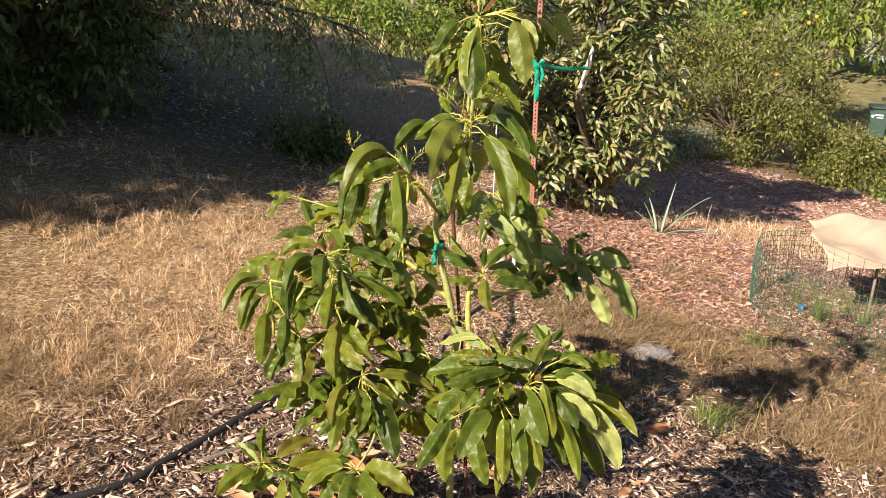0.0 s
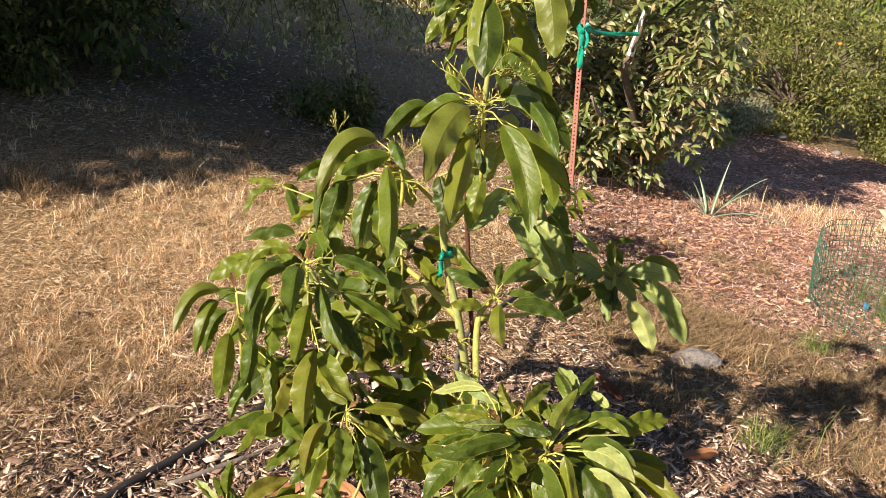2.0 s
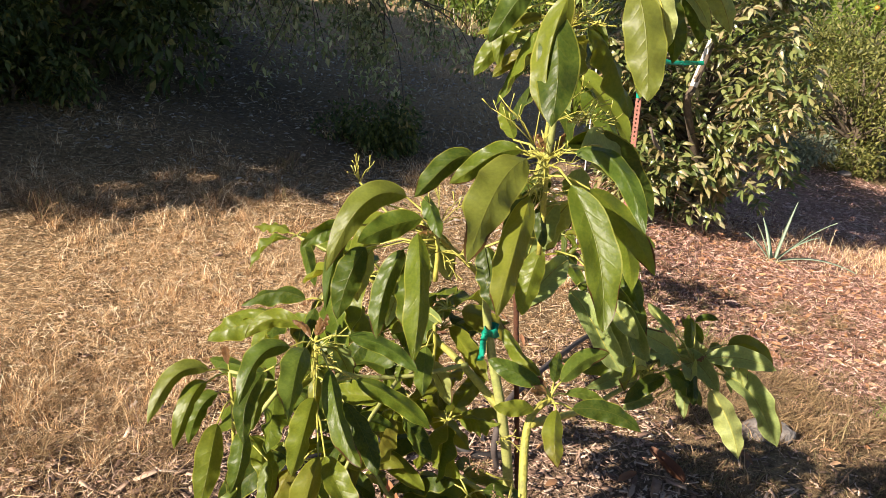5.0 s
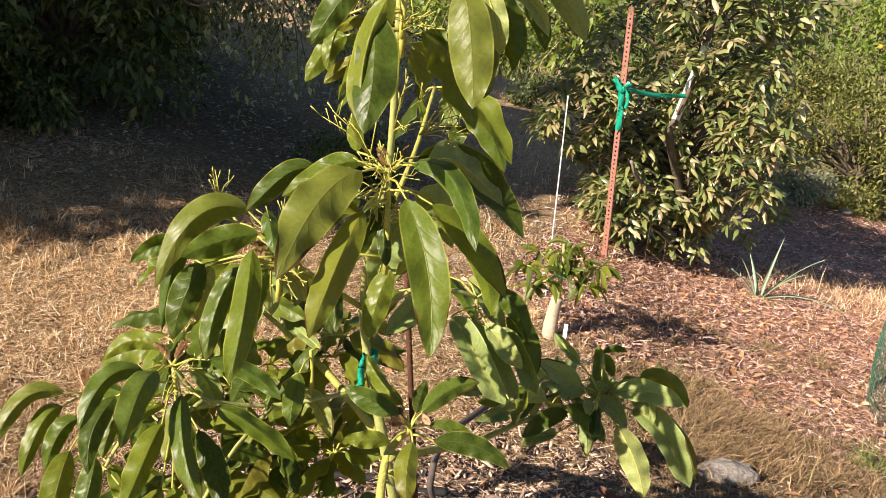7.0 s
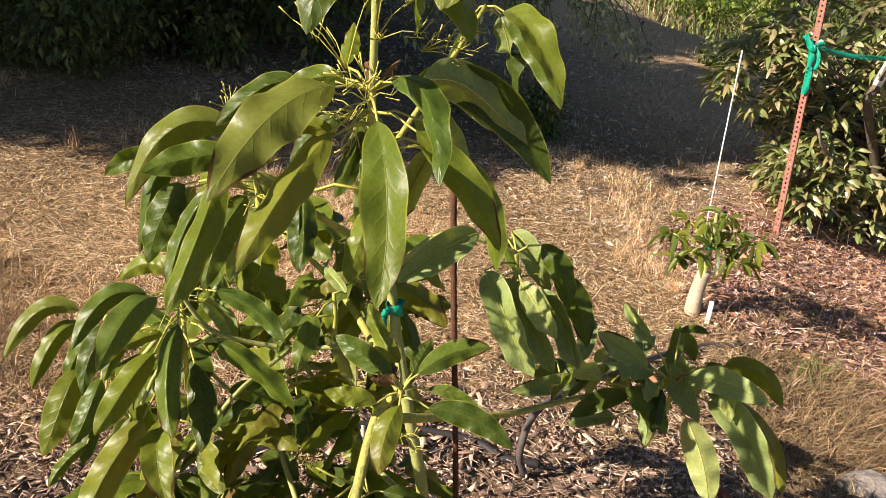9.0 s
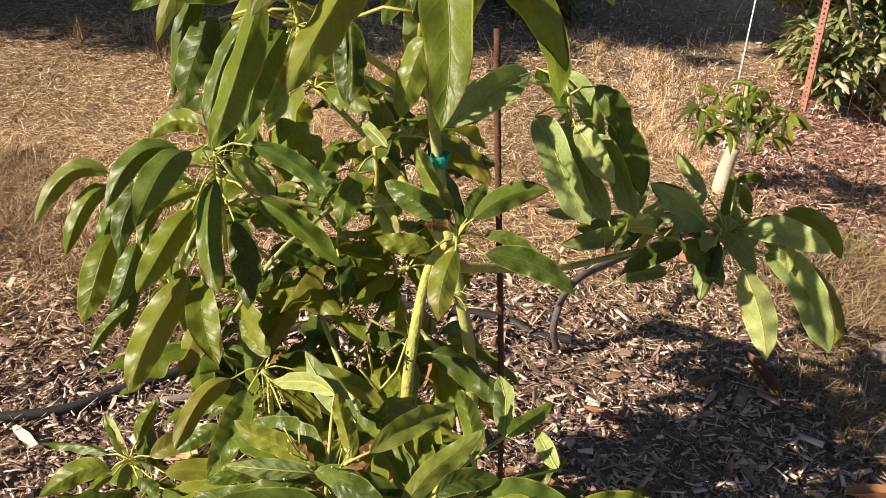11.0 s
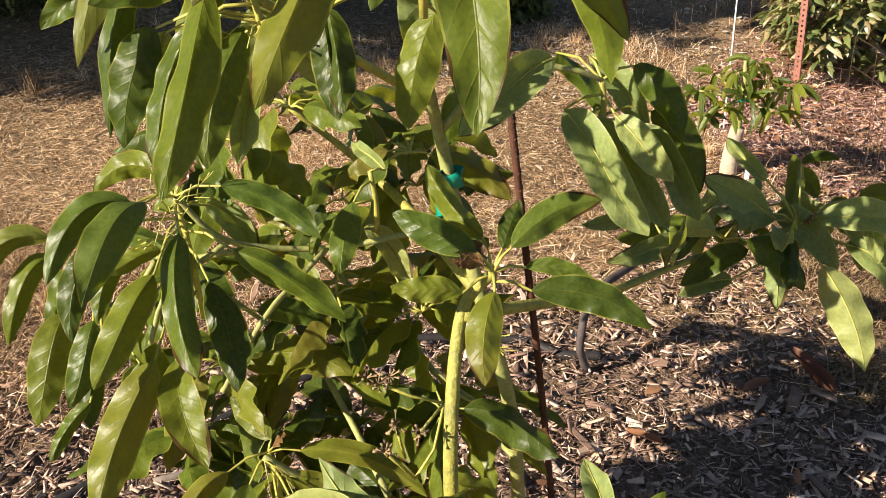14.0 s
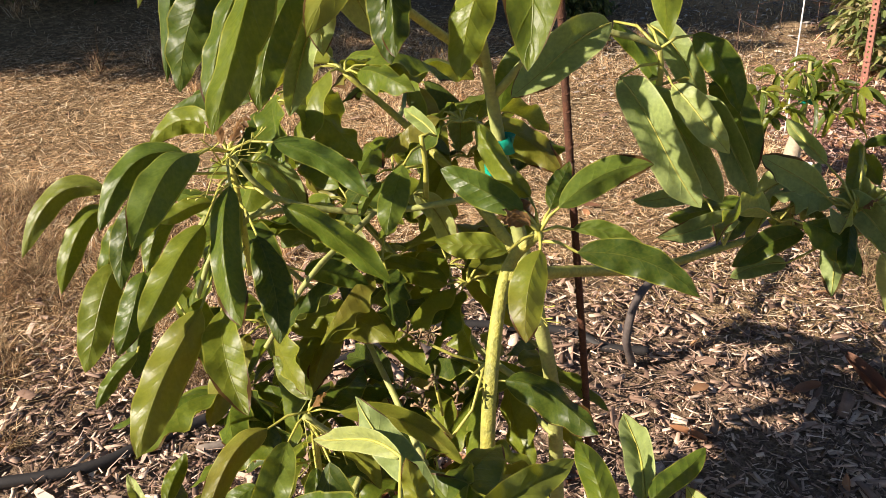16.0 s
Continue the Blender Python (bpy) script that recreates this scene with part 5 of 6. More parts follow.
loose_whorl((-0.05, 0.02, 0.55), 8, 0.14, 60, (90, 300), (-0.9, 0.2))
loose_whorl((-0.14, 0.06, 0.68), 8, 0.15, 97, (0, 360), (-1.0, 0.1), 0.05)
loose_whorl((-0.3, 0.36, 0.8), 8, 0.15, 98, (0, 360), (-1.0, 0.2), 0.05)
loose_whorl((-0.1, 0.42, 0.92), 8, 0.15, 99, (0, 360), (-1.0, 0.2), 0.05)
loose_whorl((-0.2, -0.12, 0.38), 9, 0.14, 85, (0, 360), (-0.6, 0.4), 0.046)
loose_whorl((0.0, -0.16, 0.44), 8, 0.15, 86, (100, 400), (-0.8, 0.2), 0.048)
loose_whorl((0.29, -0.09, 1.72), 11, 0.15, 72, (0, 360), (-1.0, 0.3))
loose_whorl((0.284, -0.09, 1.48), 6, 0.13, 67, (20, 200), (-1.4, -0.5), 0.042)
loose_whorl((0.5, 0.45, 0.8), 5, 0.12, 91, (0, 360), (-1.0, 0.3), 0.042, 5.2)
loose_whorl((-0.12, 0.12, 0.5), 9, 0.15, 101, (0, 360), (-0.8, 0.2), 0.05)
loose_whorl((0.04, 0.14, 0.42), 9, 0.15, 102, (0, 360), (-0.8, 0.2), 0.05)
loose_whorl((0.43, -0.35, 0.81), 10, 0.13, 103, (0, 360), (-0.5, 0.5), 0.04)
loose_whorl((0.35, -0.36, 0.84), 8, 0.12, 104, (60, 400), (-0.4, 0.6), 0.038)
loose_whorl((0.5, -0.3, 0.75), 9, 0.14, 105, (-130, 130), (-0.9, 0.3), 0.042)
loose_whorl((-0.02, 0.2, 0.5), 10, 0.15, 106, (0, 360), (-0.8, 0.3), 0.05)
loose_whorl((-0.18, 0.02, 0.58), 9, 0.14, 107, (0, 360), (-0.9, 0.2), 0.048)
loose_whorl((0.1, 0.3, 0.5), 9, 0.14, 108, (0, 360), (-0.8, 0.3), 0.05)
loose_whorl((0.55, 0.42, 0.8), 6, 0.12, 109, (0, 360), (-1.0, 0.3), 0.042, 5.2)
loose_whorl((0.47, 0.36, 0.8), 5, 0.12, 110, (0, 360), (-0.9, 0.4), 0.042)
loose_whorl((0.36, -0.3, 0.72), 9, 0.16, 62, (0, 360), (-1.3, -0.5), 0.036)
loose_whorl((0.42, -0.34, 0.74), 9, 0.15, 51, (-120, 120), (-1.3, -0.6), 0.036)


def flower_spray(at, way, seed, parent, n=5, length=0.08):
    """Thin yellow-green flower stalks with small forks and tiny buds."""
    rng = random.Random(seed)
    V, F = [], []
    O = Vector(at)
    for k in range(n):
        d = (Vector(way) + Vector((rng.uniform(-1, 1), rng.uniform(-1, 1), rng.uniform(-0.6, 0.9))) * 0.8).normalized()
        L = length * rng.uniform(0.5, 1.1)
        line = [O, O + d * L * 0.5 + Z * 0.006, O + d * L]
        v, f = tube_data(line, [0.0009, 0.0007, 0.0005], 5, len(V))
        V += v
        F += f
        for q in range(rng.randint(2, 4)):
            p = O + d * L * rng.uniform(0.5, 1.0)
            e = (d + Vector((rng.uniform(-1, 1), rng.uniform(-1, 1), rng.uniform(-0.3, 1.0)))).normalized()
            v, f = tube_data([p, p + e * rng.uniform(0.008, 0.018), p + e * 0.021], [0.0005, 0.0005, 0.0011], 5, len(V))
            V += v
            F += f
    return put("flower_spray", mesh_of("flower_spray", V, F, [STALK]), parent, "yellow-green branching flower stalks with buds")


for at, way, seed, n, L in (((0.271, -0.085, 1.315), (0, -0.6, 0), 1, 6, 0.05), ((0.255, -0.08, 1.29), (0, -0.5, -0.5), 2, 6, 0.045),
                            ((0.255, -0.1, 1.35), (-0.4, -0.3, 0.7), 3, 4, 0.09), ((0.29, 0.0, 1.36), (0.8, 0.3, 0.2), 4, 7, 0.1),
                            ((0.268, -0.09, 1.3), (-0.5, -0.6, -0.3), 15, 6, 0.05), ((0.275, -0.09, 1.335), (0.5, -0.6, 0.1), 16, 6, 0.05), ((0.28, -0.085, 1.38), (0.7, -0.2, 0.3), 17, 7, 0.08), ((0.13, -0.09, 1.22), (-0.4, 0.5, 0.5), 5, 6, 0.07), ((0.14, -0.11, 1.19), (0.3, -0.4, -0.4), 6, 7, 0.05),
                            ((0.21, 0.14, 0.74), (0.6, -0.4, 0.1), 7, 3, 0.05),
                            ((-0.03, 0.055, 1.225), (0, 0, 1), 9, 4, 0.04), ((0.01, -0.07, 0.66), (0.3, 0.2, -0.7), 10, 4, 0.07),
                            ((0.355, -0.405, 0.885), (-0.3, -0.3, 0.0), 11, 9, 0.06), ((0.42, -0.4, 0.835), (-0.4, -0.5, -0.4), 14, 8, 0.06), ((0.288, -0.092, 1.5), (0.6, -0.4, 0.2), 12, 6, 0.06),
                            ((-0.08, -0.03, 0.96), (0.4, -0.4, -0.2), 13, 6, 0.05)):
    flower_spray(at, way, seed, TREE, n, L)

def dried_spray(at, seed):
    """Withered flower head: short brown forks crowded with crumpled bits."""
    rng = random.Random(seed)
    V, F = [], []
    O = Vector(at)
    for k in range(12):
        d = Vector((rng.gauss(0, 1), rng.gauss(0, 1), rng.gauss(0.3, 0.8))).normalized()
        L = rng.uniform(0.005, 0.014)
        v, f = tube_data([O, O + d * L * 0.7, O + d * L], [0.0007, 0.0007, 0.0019], 5, len(V))
        V += v
        F += f
    put("dried_flower_head", mesh_of("dried_flower_head", V, F, [WEED]), TREE, "withered brown flower head")


for at, seed in (((0.209, -0.118, 0.851), 1), ((0.221, -0.114, 0.859), 2), ((0.197, -0.118, 0.855), 3), ((0.241, -0.149, 0.834), 4), ((0.235, -0.165, 0.812), 5), ((0.262, -0.143, 0.824), 6)):
    dried_spray(at, seed)
rods("flower_stalk", [[(0.261, -0.085, 0.815), (0.235, -0.101, 0.829), (0.209, -0.118, 0.851)], [(0.261, -0.085, 0.815), (0.258, -0.111, 0.777), (0.248, -0.137, 0.760)], [(0.248, -0.137, 0.760), (0.242, -0.151, 0.786), (0.235, -0.165, 0.812)], [(0.245, -0.146, 0.792), (0.242, -0.147, 0.815), (0.241, -0.149, 0.834)], [(0.261, -0.085, 0.815), (0.261, -0.114, 0.819), (0.262, -0.143, 0.824)]], 0.0016, STALK, TREE)

# green tie tape round the trunk and the rusty bar beside it
bar = thing("stake", "thin rusty ribbed steel bar standing beside the young tree", "stake")
rod("shaft", [(0.255, 0.31, float(lie(0.255, 0.31)) - 0.1), (0.24, 0.305, 0.4), (0.205, 0.308, 0.9), (0.192, 0.31, 1.1)], 0.0052, RUST, bar, sides=10, n=20)
ribs = [[(0.24 + 0.0048 * math.cos(a), 0.305 + 0.0048 * math.sin(a), z + 0.004 * math.sin(a)) for a in np.linspace(0, 2 * math.pi, 8)] for z in np.arange(0.1, 1.08, 0.024)]
ribs = [[(x - 0.069 * (z - 0.4), y + 0.006 * (z - 0.4), z) for x, y, z in line] for line in ribs]
rods("rib", ribs, 0.0012, RUST, bar, sides=4)


def tape(name, pts, width, parent=None, label="", mat=RIBBON):
    """Flat plastic tape: a thin strip with a little sag and twist."""
    P = curve_points(pts, 16)
    V, F = [], []
    for i, p in enumerate(P):
        t = (P[min(i + 1, 15)] - P[max(i - 1, 0)]).normalized()
        up = (Z - t * Z.dot(t))
        up = up.normalized() if up.length > 0.2 else Vector((1, 0, 0))
        up.rotate(Matrix.Rotation(0.5 * math.sin(i * 0.7), 3, t))
        s = t.cross(up) * 0.0005
        for a, b in ((-1, -1), (1, -1), (1, 1), (-1, 1)):
            V.append(p + up * a * width / 2 + s * b)
    for i in range(15):
        for k in range(4):
            F.append((i * 4 + k, i * 4 + (k + 1) % 4, i * 4 + 4 + (k + 1) % 4, i * 4 + 4 + k))
    return put(name, mesh_of(name, V, F, [mat]), parent, label)


tie = thing("tree_tie", "green plastic tape knotted round the young trunk", "plant tie")
loop = [(0.178 + 0.0125 * math.cos(a), 0.157 + 0.0125 * math.sin(a), 0.945) for a in np.linspace(0, 2 * math.pi, 9)]
tape("loop", loop, 0.02, tie)
tape("tail", [(0.172, 0.144, 0.945), (0.168, 0.142, 0.93), (0.168, 0.14, 0.91), (0.165, 0.139, 0.893)], 0.011, tie)

# ---- foliage of the other plants ----
def foliage(name, centres, radii, count, size, mat, parent, seed, aspect=0.4, droop=0.2, shell=0.55, label=""):
    """Crown of many single leaves, each a folded pointed blade of four faces, thick towards the outside of uneven clumps."""
    rng = np.random.default_rng(seed)
    C, R = np.asarray(centres, float), np.asarray(radii, float)
    pick = rng.choice(len(C), count, p=R ** 2 / np.sum(R ** 2))
    d = rng.normal(0, 1, (count, 3))
    d /= np.linalg.norm(d, axis=1)[:, None]
    r = R[pick] * (shell + (1 - shell) * rng.uniform(0, 1, count)) * rng.uniform(0.75, 1.12, count)
    c = C[pick] + d * r[:, None] * np.array([1, 1, 0.9])
    a = d * 0.7 + rng.normal(0, 0.7, (count, 3)) - np.array([0, 0, droop])
    a /= np.linalg.norm(a, axis=1)[:, None]
    up = np.array([0, 0, 1]) + rng.normal(0, 0.45, (count, 3))
    s = np.cross(a, up)
    s /= np.linalg.norm(s, axis=1)[:, None] + 1e-9
    up = np.cross(s, a)
    L = (size * rng.uniform(0.6, 1.3, count))[:, None]
    W = L * aspect * rng.uniform(0.35, 0.6, count)[:, None]
    base, tip = c, c + a * L - np.array([0, 0, 1]) * L * droop
    mid = c + a * L * 0.5
    V = np.stack([base, mid + s * W + up * W * 0.3, tip, mid - s * W + up * W * 0.3, mid + up * L * 0.04], 1).reshape(-1, 3)
    i = np.arange(count)[:, None] * 5
    F = np.concatenate([i + np.array([q]) for q in ([0, 1, 4], [1, 2, 4], [2, 3, 4], [3, 0, 4])])
    ob = quads_mesh(name, V, F, mat, label or "many small separate leaves with gaps", "")
    ob.parent = parent
    return ob


def clumps(centre, size, n, r, seed, low=-0.9):
    """Uneven clump centres filling an egg-shaped crown."""
    rng = np.random.default_rng(seed)
    out = []
    while len(out) < n:
        p = rng.uniform(-1, 1, 3)
        if 0.15 < np.linalg.norm(p) < 1 and p[2] > low:
            out.append(np.asarray(centre) + p * np.asarray(size))
    return np.array(out), r * rng.uniform(0.6, 1.35, n)


def stems(parent, base, centres, r0, mat, seed, share=0.5):
    """Trunk and limbs that reach into the crown's clumps."""
    rng = random.Random(seed)
    B = Vector(base)
    top = Vector(np.mean(centres, axis=0))
    fork = B.lerp(top, 0.45)
    rod("trunk", [B - Z * 0.15, B.lerp(fork, 0.5) + Vector((rng.uniform(-1, 1), rng.uniform(-1, 1), 0)) * r0, fork], (r0, r0 * 0.7), mat, parent, sides=10)
    for c in list(centres)[:max(3, int(len(centres) * share))]:
        c = Vector(c)
        m = fork.lerp(c, 0.5) + Vector((rng.uniform(-1, 1), rng.uniform(-1, 1), rng.uniform(0, 1))) * (c - fork).length * 0.12
        rod("limb", [fork - Z * 0.05, m, c], (r0 * 0.5, r0 * 0.08), mat, parent, sides=6, n=9)


def plant(name, label, category, base, centre, size, n, r, count, leaf_size, mat, seed, r0=0.05, aspect=0.4, droop=0.2, group="", low=-0.9, shell=0.5, bark=None):
    ob = thing(name, label, category, group)
    C, R = clumps(centre, size, n, r, seed, low)
    stems(ob, base, C, r0, bark or BARK, seed)
    foliage("crown", C, R, count, leaf_size, mat, ob, seed + 1, aspect, droop, shell)
    return ob


def on(x, y, up=0.0):
    return (x, y, float(lie(x, y)) + up)


# the tall trees to the left, whose shade lies over the bank
plant("shade_tree", "tall spreading tree that shades the dry bank", "tree", on(-5.51, 0.32), (-5.25, 0.29, 3.3), (1.4, 1.45, 1.0), 44, 0.55, 9000, 0.3, DARKLEAF, 70, 0.14, group="shade trees")
plant("shade_tree", "tall spreading tree that shades the dry bank", "tree", on(-7.7, 0.96), (-7.48, 0.95, 5.0), (1.7, 1.9, 1.6), 40, 0.75, 8400, 0.34, DARKLEAF, 72, 0.2, group="shade trees")
plant("shade_tree", "tall spreading tree that shades the dry bank", "tree", on(-4.97, -0.29), (-4.72, -0.5, 5.4), (1.05, 1.05, 1.0), 26, 0.5, 5200, 0.3, DARKLEAF, 74, 0.14, group="shade trees")
plant("shade_tree", "tall spreading tree that shades the dry bank", "tree", on(-6.03, -0.85), (-5.67, -0.91, 3.05), (0.8, 0.6, 0.45), 30, 0.38, 6000, 0.26, DARKLEAF, 64, 0.12, group="shade trees")
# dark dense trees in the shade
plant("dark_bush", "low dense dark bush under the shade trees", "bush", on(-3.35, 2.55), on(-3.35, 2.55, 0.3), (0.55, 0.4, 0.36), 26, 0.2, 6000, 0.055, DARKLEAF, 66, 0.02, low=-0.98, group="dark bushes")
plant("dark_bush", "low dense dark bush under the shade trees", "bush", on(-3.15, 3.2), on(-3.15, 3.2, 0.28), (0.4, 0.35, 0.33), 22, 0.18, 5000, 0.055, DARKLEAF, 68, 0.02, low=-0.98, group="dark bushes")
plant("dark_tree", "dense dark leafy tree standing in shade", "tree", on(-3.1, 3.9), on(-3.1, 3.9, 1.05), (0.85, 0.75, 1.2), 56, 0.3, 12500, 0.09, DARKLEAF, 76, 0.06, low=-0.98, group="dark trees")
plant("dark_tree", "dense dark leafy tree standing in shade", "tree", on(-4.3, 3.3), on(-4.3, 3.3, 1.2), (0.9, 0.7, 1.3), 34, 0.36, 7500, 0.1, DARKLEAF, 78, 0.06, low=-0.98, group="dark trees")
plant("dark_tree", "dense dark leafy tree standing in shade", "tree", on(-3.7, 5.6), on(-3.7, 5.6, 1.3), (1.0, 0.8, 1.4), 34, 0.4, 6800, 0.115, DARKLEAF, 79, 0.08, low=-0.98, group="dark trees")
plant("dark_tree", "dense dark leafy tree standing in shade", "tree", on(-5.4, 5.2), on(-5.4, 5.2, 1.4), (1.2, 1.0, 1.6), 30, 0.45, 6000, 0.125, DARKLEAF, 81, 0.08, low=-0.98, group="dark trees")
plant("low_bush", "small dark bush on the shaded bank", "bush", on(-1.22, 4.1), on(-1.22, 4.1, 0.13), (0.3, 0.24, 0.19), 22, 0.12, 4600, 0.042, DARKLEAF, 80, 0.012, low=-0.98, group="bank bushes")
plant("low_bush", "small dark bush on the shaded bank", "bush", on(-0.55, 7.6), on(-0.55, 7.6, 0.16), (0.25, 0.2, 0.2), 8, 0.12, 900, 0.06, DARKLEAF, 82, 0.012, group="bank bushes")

hang = thing("overhanging_branch", "long drooping twigs with small leaves in shade", "branch")
rngb = random.Random(5)
rod("bough", [(-6.3, 1.8, 3.9), (-4.6, 3.2, 3.0), (-3.0, 4.2, 1.75), (-2.2, 4.6, 1.35), (-1.3, 4.9, 1.1)], (0.05, 0.008), BARK, hang, sides=8, n=30)
rod("bare_twig", [(-2.51, 3.96, 1.34), (-2.29, 3.94, 1.23), (-2.16, 3.94, 1.19), (-2.02, 3.97, 1.24), (-1.75, 3.99, 1.23)], (0.011, 0.004), STICK_GREY, hang, "bare pale dead twig", sides=6)
rod("bare_twig", [(-2.16, 3.94, 1.19), (-2.08, 3.91, 1.23), (-1.89, 3.88, 1.26)], (0.007, 0.003), STICK_GREY, hang, "bare pale dead twig", sides=6)
tips = []
for k in range(60):
    u = rngb.uniform(0.0, 1.0)
    p = Vector((-3.0, 4.2, 1.75)).lerp(Vector((-1.2, 4.95, 1.05)), u)
    q = p + Vector((rngb.uniform(-0.3, 0.6), rngb.uniform(-0.4, 0.4), -rngb.uniform(0.15, 0.85)))
    rod("twig", [p, p.lerp(q, 0.5) + Vector((0.1, 0, 0.08)), q], (0.006, 0.002), BARK, hang, sides=5, n=8)
    tips += [p.lerp(q, w) for w in (0.35, 0.6, 0.85, 1.0)]
foliage("foliage", tips, [0.15] * len(tips), 6400, 0.052, TWIG_LEAF, hang, 84, 0.45, 0.25, 0.2)

# beyond the bank: lit weeds, bushes and trees
blades("bank_weeds", spread(9000, -7, 2, 8.2, 12.5, 85, lambda x, y: smooth(y + 0.5 * x, 8.3, 9.2) * lumpy(x, y, 1.5, 2)), 0.3, 0.004, 0.6, STRAW, "tall pale dry weeds along the bank's top", "weeds", 86)
plant("green_bush", "bright green leafy bush beyond the bank", "bush", on(-2.4, 14.2), on(-2.4, 14.2, 1.0), (1.5, 1.1, 1.15), 22, 0.5, 6000, 0.13, BRIGHT, 87, 0.05, group="far bushes")
plant("green_bush", "bright green leafy bush beyond the bank", "bush", on(-5.2, 15.0), on(-5.2, 15.0, 1.0), (1.6, 1.1, 1.3), 22, 0.5, 6000, 0.13, BRIGHT, 89, 0.05, group="far bushes")
plant("green_bush", "dark green leafy bush beyond the bank", "bush", on(0.3, 13.6), on(0.3, 13.6, 0.9), (1.1, 0.9, 1.2), 18, 0.45, 5000, 0.12, DARKLEAF, 91, 0.05, group="far bushes")
plant("grey_bush", "grey-green sage bush among dry weeds", "bush", on(-3.6, 12.4), on(-3.6, 12.4, 0.4), (0.9, 0.6, 0.5), 12, 0.3, 2600, 0.08, SAGE, 93, 0.03, group="far bushes")
plant("grey_bush", "grey-green sage bush among dry weeds", "bush", on(-1.2, 12.0), on(-1.2, 12.0, 0.4), (0.9, 0.6, 0.5), 12, 0.3, 2600, 0.08, SAGE, 94, 0.03, group="far bushes")
for k, (x, y, m, s) in enumerate(((-9, 20, DARKLEAF, 3.0), (-5, 21, SHRUB, 2.6), (-1, 20, BRIGHT, 2.8), (3.5, 21, DARKLEAF, 3.2), (8, 22, BRIGHT, 3.0), (13, 21, SHRUB, 3.0), (-13, 22, SHRUB, 3.2), (18, 24, DARKLEAF, 3.6), (-18, 22, DARKLEAF, 3.6), (23, 22, SHRUB, 3.2))):
    plant("far_tree", "broad leafy tree in the sunlit distance", "tree", on(x, y), on(x, y, s * 0.75), (s * 0.85, s * 0.6, s * 0.8), 26, s * 0.3, 3800, 0.235, m, 100 + 3 * k, 0.12, group="far trees")

# right side: olive shrub, citrus and grey bushes round the mulch bed
plant("olive_shrub", "rounded olive-green shrub with fine leaves", "shrub", on(3.2, 10.4), on(3.2, 10.4, 0.85), (1.4, 1.0, 1.0), 80, 0.27, 23000, 0.07, SHRUB, 140, 0.05, 0.35, 0.05, low=-0.95)
plant("olive_shrub", "rounded olive-green shrub with fine leaves", "shrub", on(4.75, 10.0), on(4.75, 10.0, 0.28), (0.7, 0.6, 0.35), 22, 0.24, 6000, 0.075, SHRUB, 142, 0.05, 0.35, 0.05)
citrus = plant("citrus_tree", "bright green citrus tree with a few orange fruits", "tree", on(3.6, 13.6), on(3.6, 13.6, 1.9), (1.9, 1.2, 1.5), 34, 0.45, 10000, 0.11, BRIGHT, 144, 0.07)
rngc = random.Random(9)
for k in range(11):
    bm = bmesh.new()
    bmesh.ops.create_icosphere(bm, subdivisions=2, radius=0.036)
    f = part("fruit", bm, FRUIT, citrus, "ripe orange fruit", True)
    f.matrix_basis = Matrix.Translation((3.6 + rngc.uniform(-1.5, 1.5), 13.6 - rngc.uniform(0.9, 1.3), float(lie(3.6, 13.6)) + rngc.uniform(0.9, 2.8)))
plant("grey_bush", "grey-green sage bush among dry weeds", "bush", on(2.2, 9.6), on(2.2, 9.6, 0.25), (0.8, 0.4, 0.3), 14, 0.22, 3000, 0.07, SAGE, 146, 0.02, group="far bushes")
plant("low_bush", "low olive-green bush at the mulch bed edge", "bush", on(4.9, 9.6), on(4.9, 9.6, 0.2), (0.9, 0.5, 0.26), 16, 0.2, 5000, 0.05, SHRUB, 147, 0.02, group="far bushes")
plant("round_tree", "rounded grey-green tree far behind the shrub", "tree", on(9.0, 17.5), on(9.0, 17.5, 2.2), (1.6, 1.3, 1.5), 26, 0.5, 8000, 0.12, SAGE, 148, 0.1)
plant("round_tree", "dense green tree beside the far bin", "tree", on(11.2, 16.5), on(11.2, 16.5, 2.0), (1.4, 1.3, 2.0), 26, 0.5, 8000, 0.12, BRIGHT, 149, 0.1)
plant("green_bush", "low leafy green bush at the bed's edge", "bush", on(5.2, 8.4), on(5.2, 8.4, 0.3), (0.6, 0.5, 0.5), 14, 0.25, 4000, 0.06, BRIGHT, 150, 0.03, group="far bushes")

# stones edging the mulch bed
rngs = random.Random(4)


def stone(at, size, seed, label="grey edging stone half sunk in mulch", name="stone", group="edging stones"):
    bm = bmesh.new()
    bmesh.ops.create_icosphere(bm, subdivisions=3, radius=1)
    noise.seed_set(seed + 1)
    for v in bm.verts:
        v.co *= 1 + 0.28 * noise.noise(v.co * 1.3 + Vector((seed, 0, 0))) + 0.08 * noise.noise(v.co * 4 + Vector((0, seed, 0)))
        v.co = Vector((v.co.x * size[0], v.co.y * size[1], v.co.z * size[2]))
    ob = part(name, bm, ROCK, None, "", True)
    ob.matrix_basis = Matrix.Translation(at) @ pose(0, 0, 0, 0, 0, seed * 47)
    return tagged(ob, label, "stone", group)


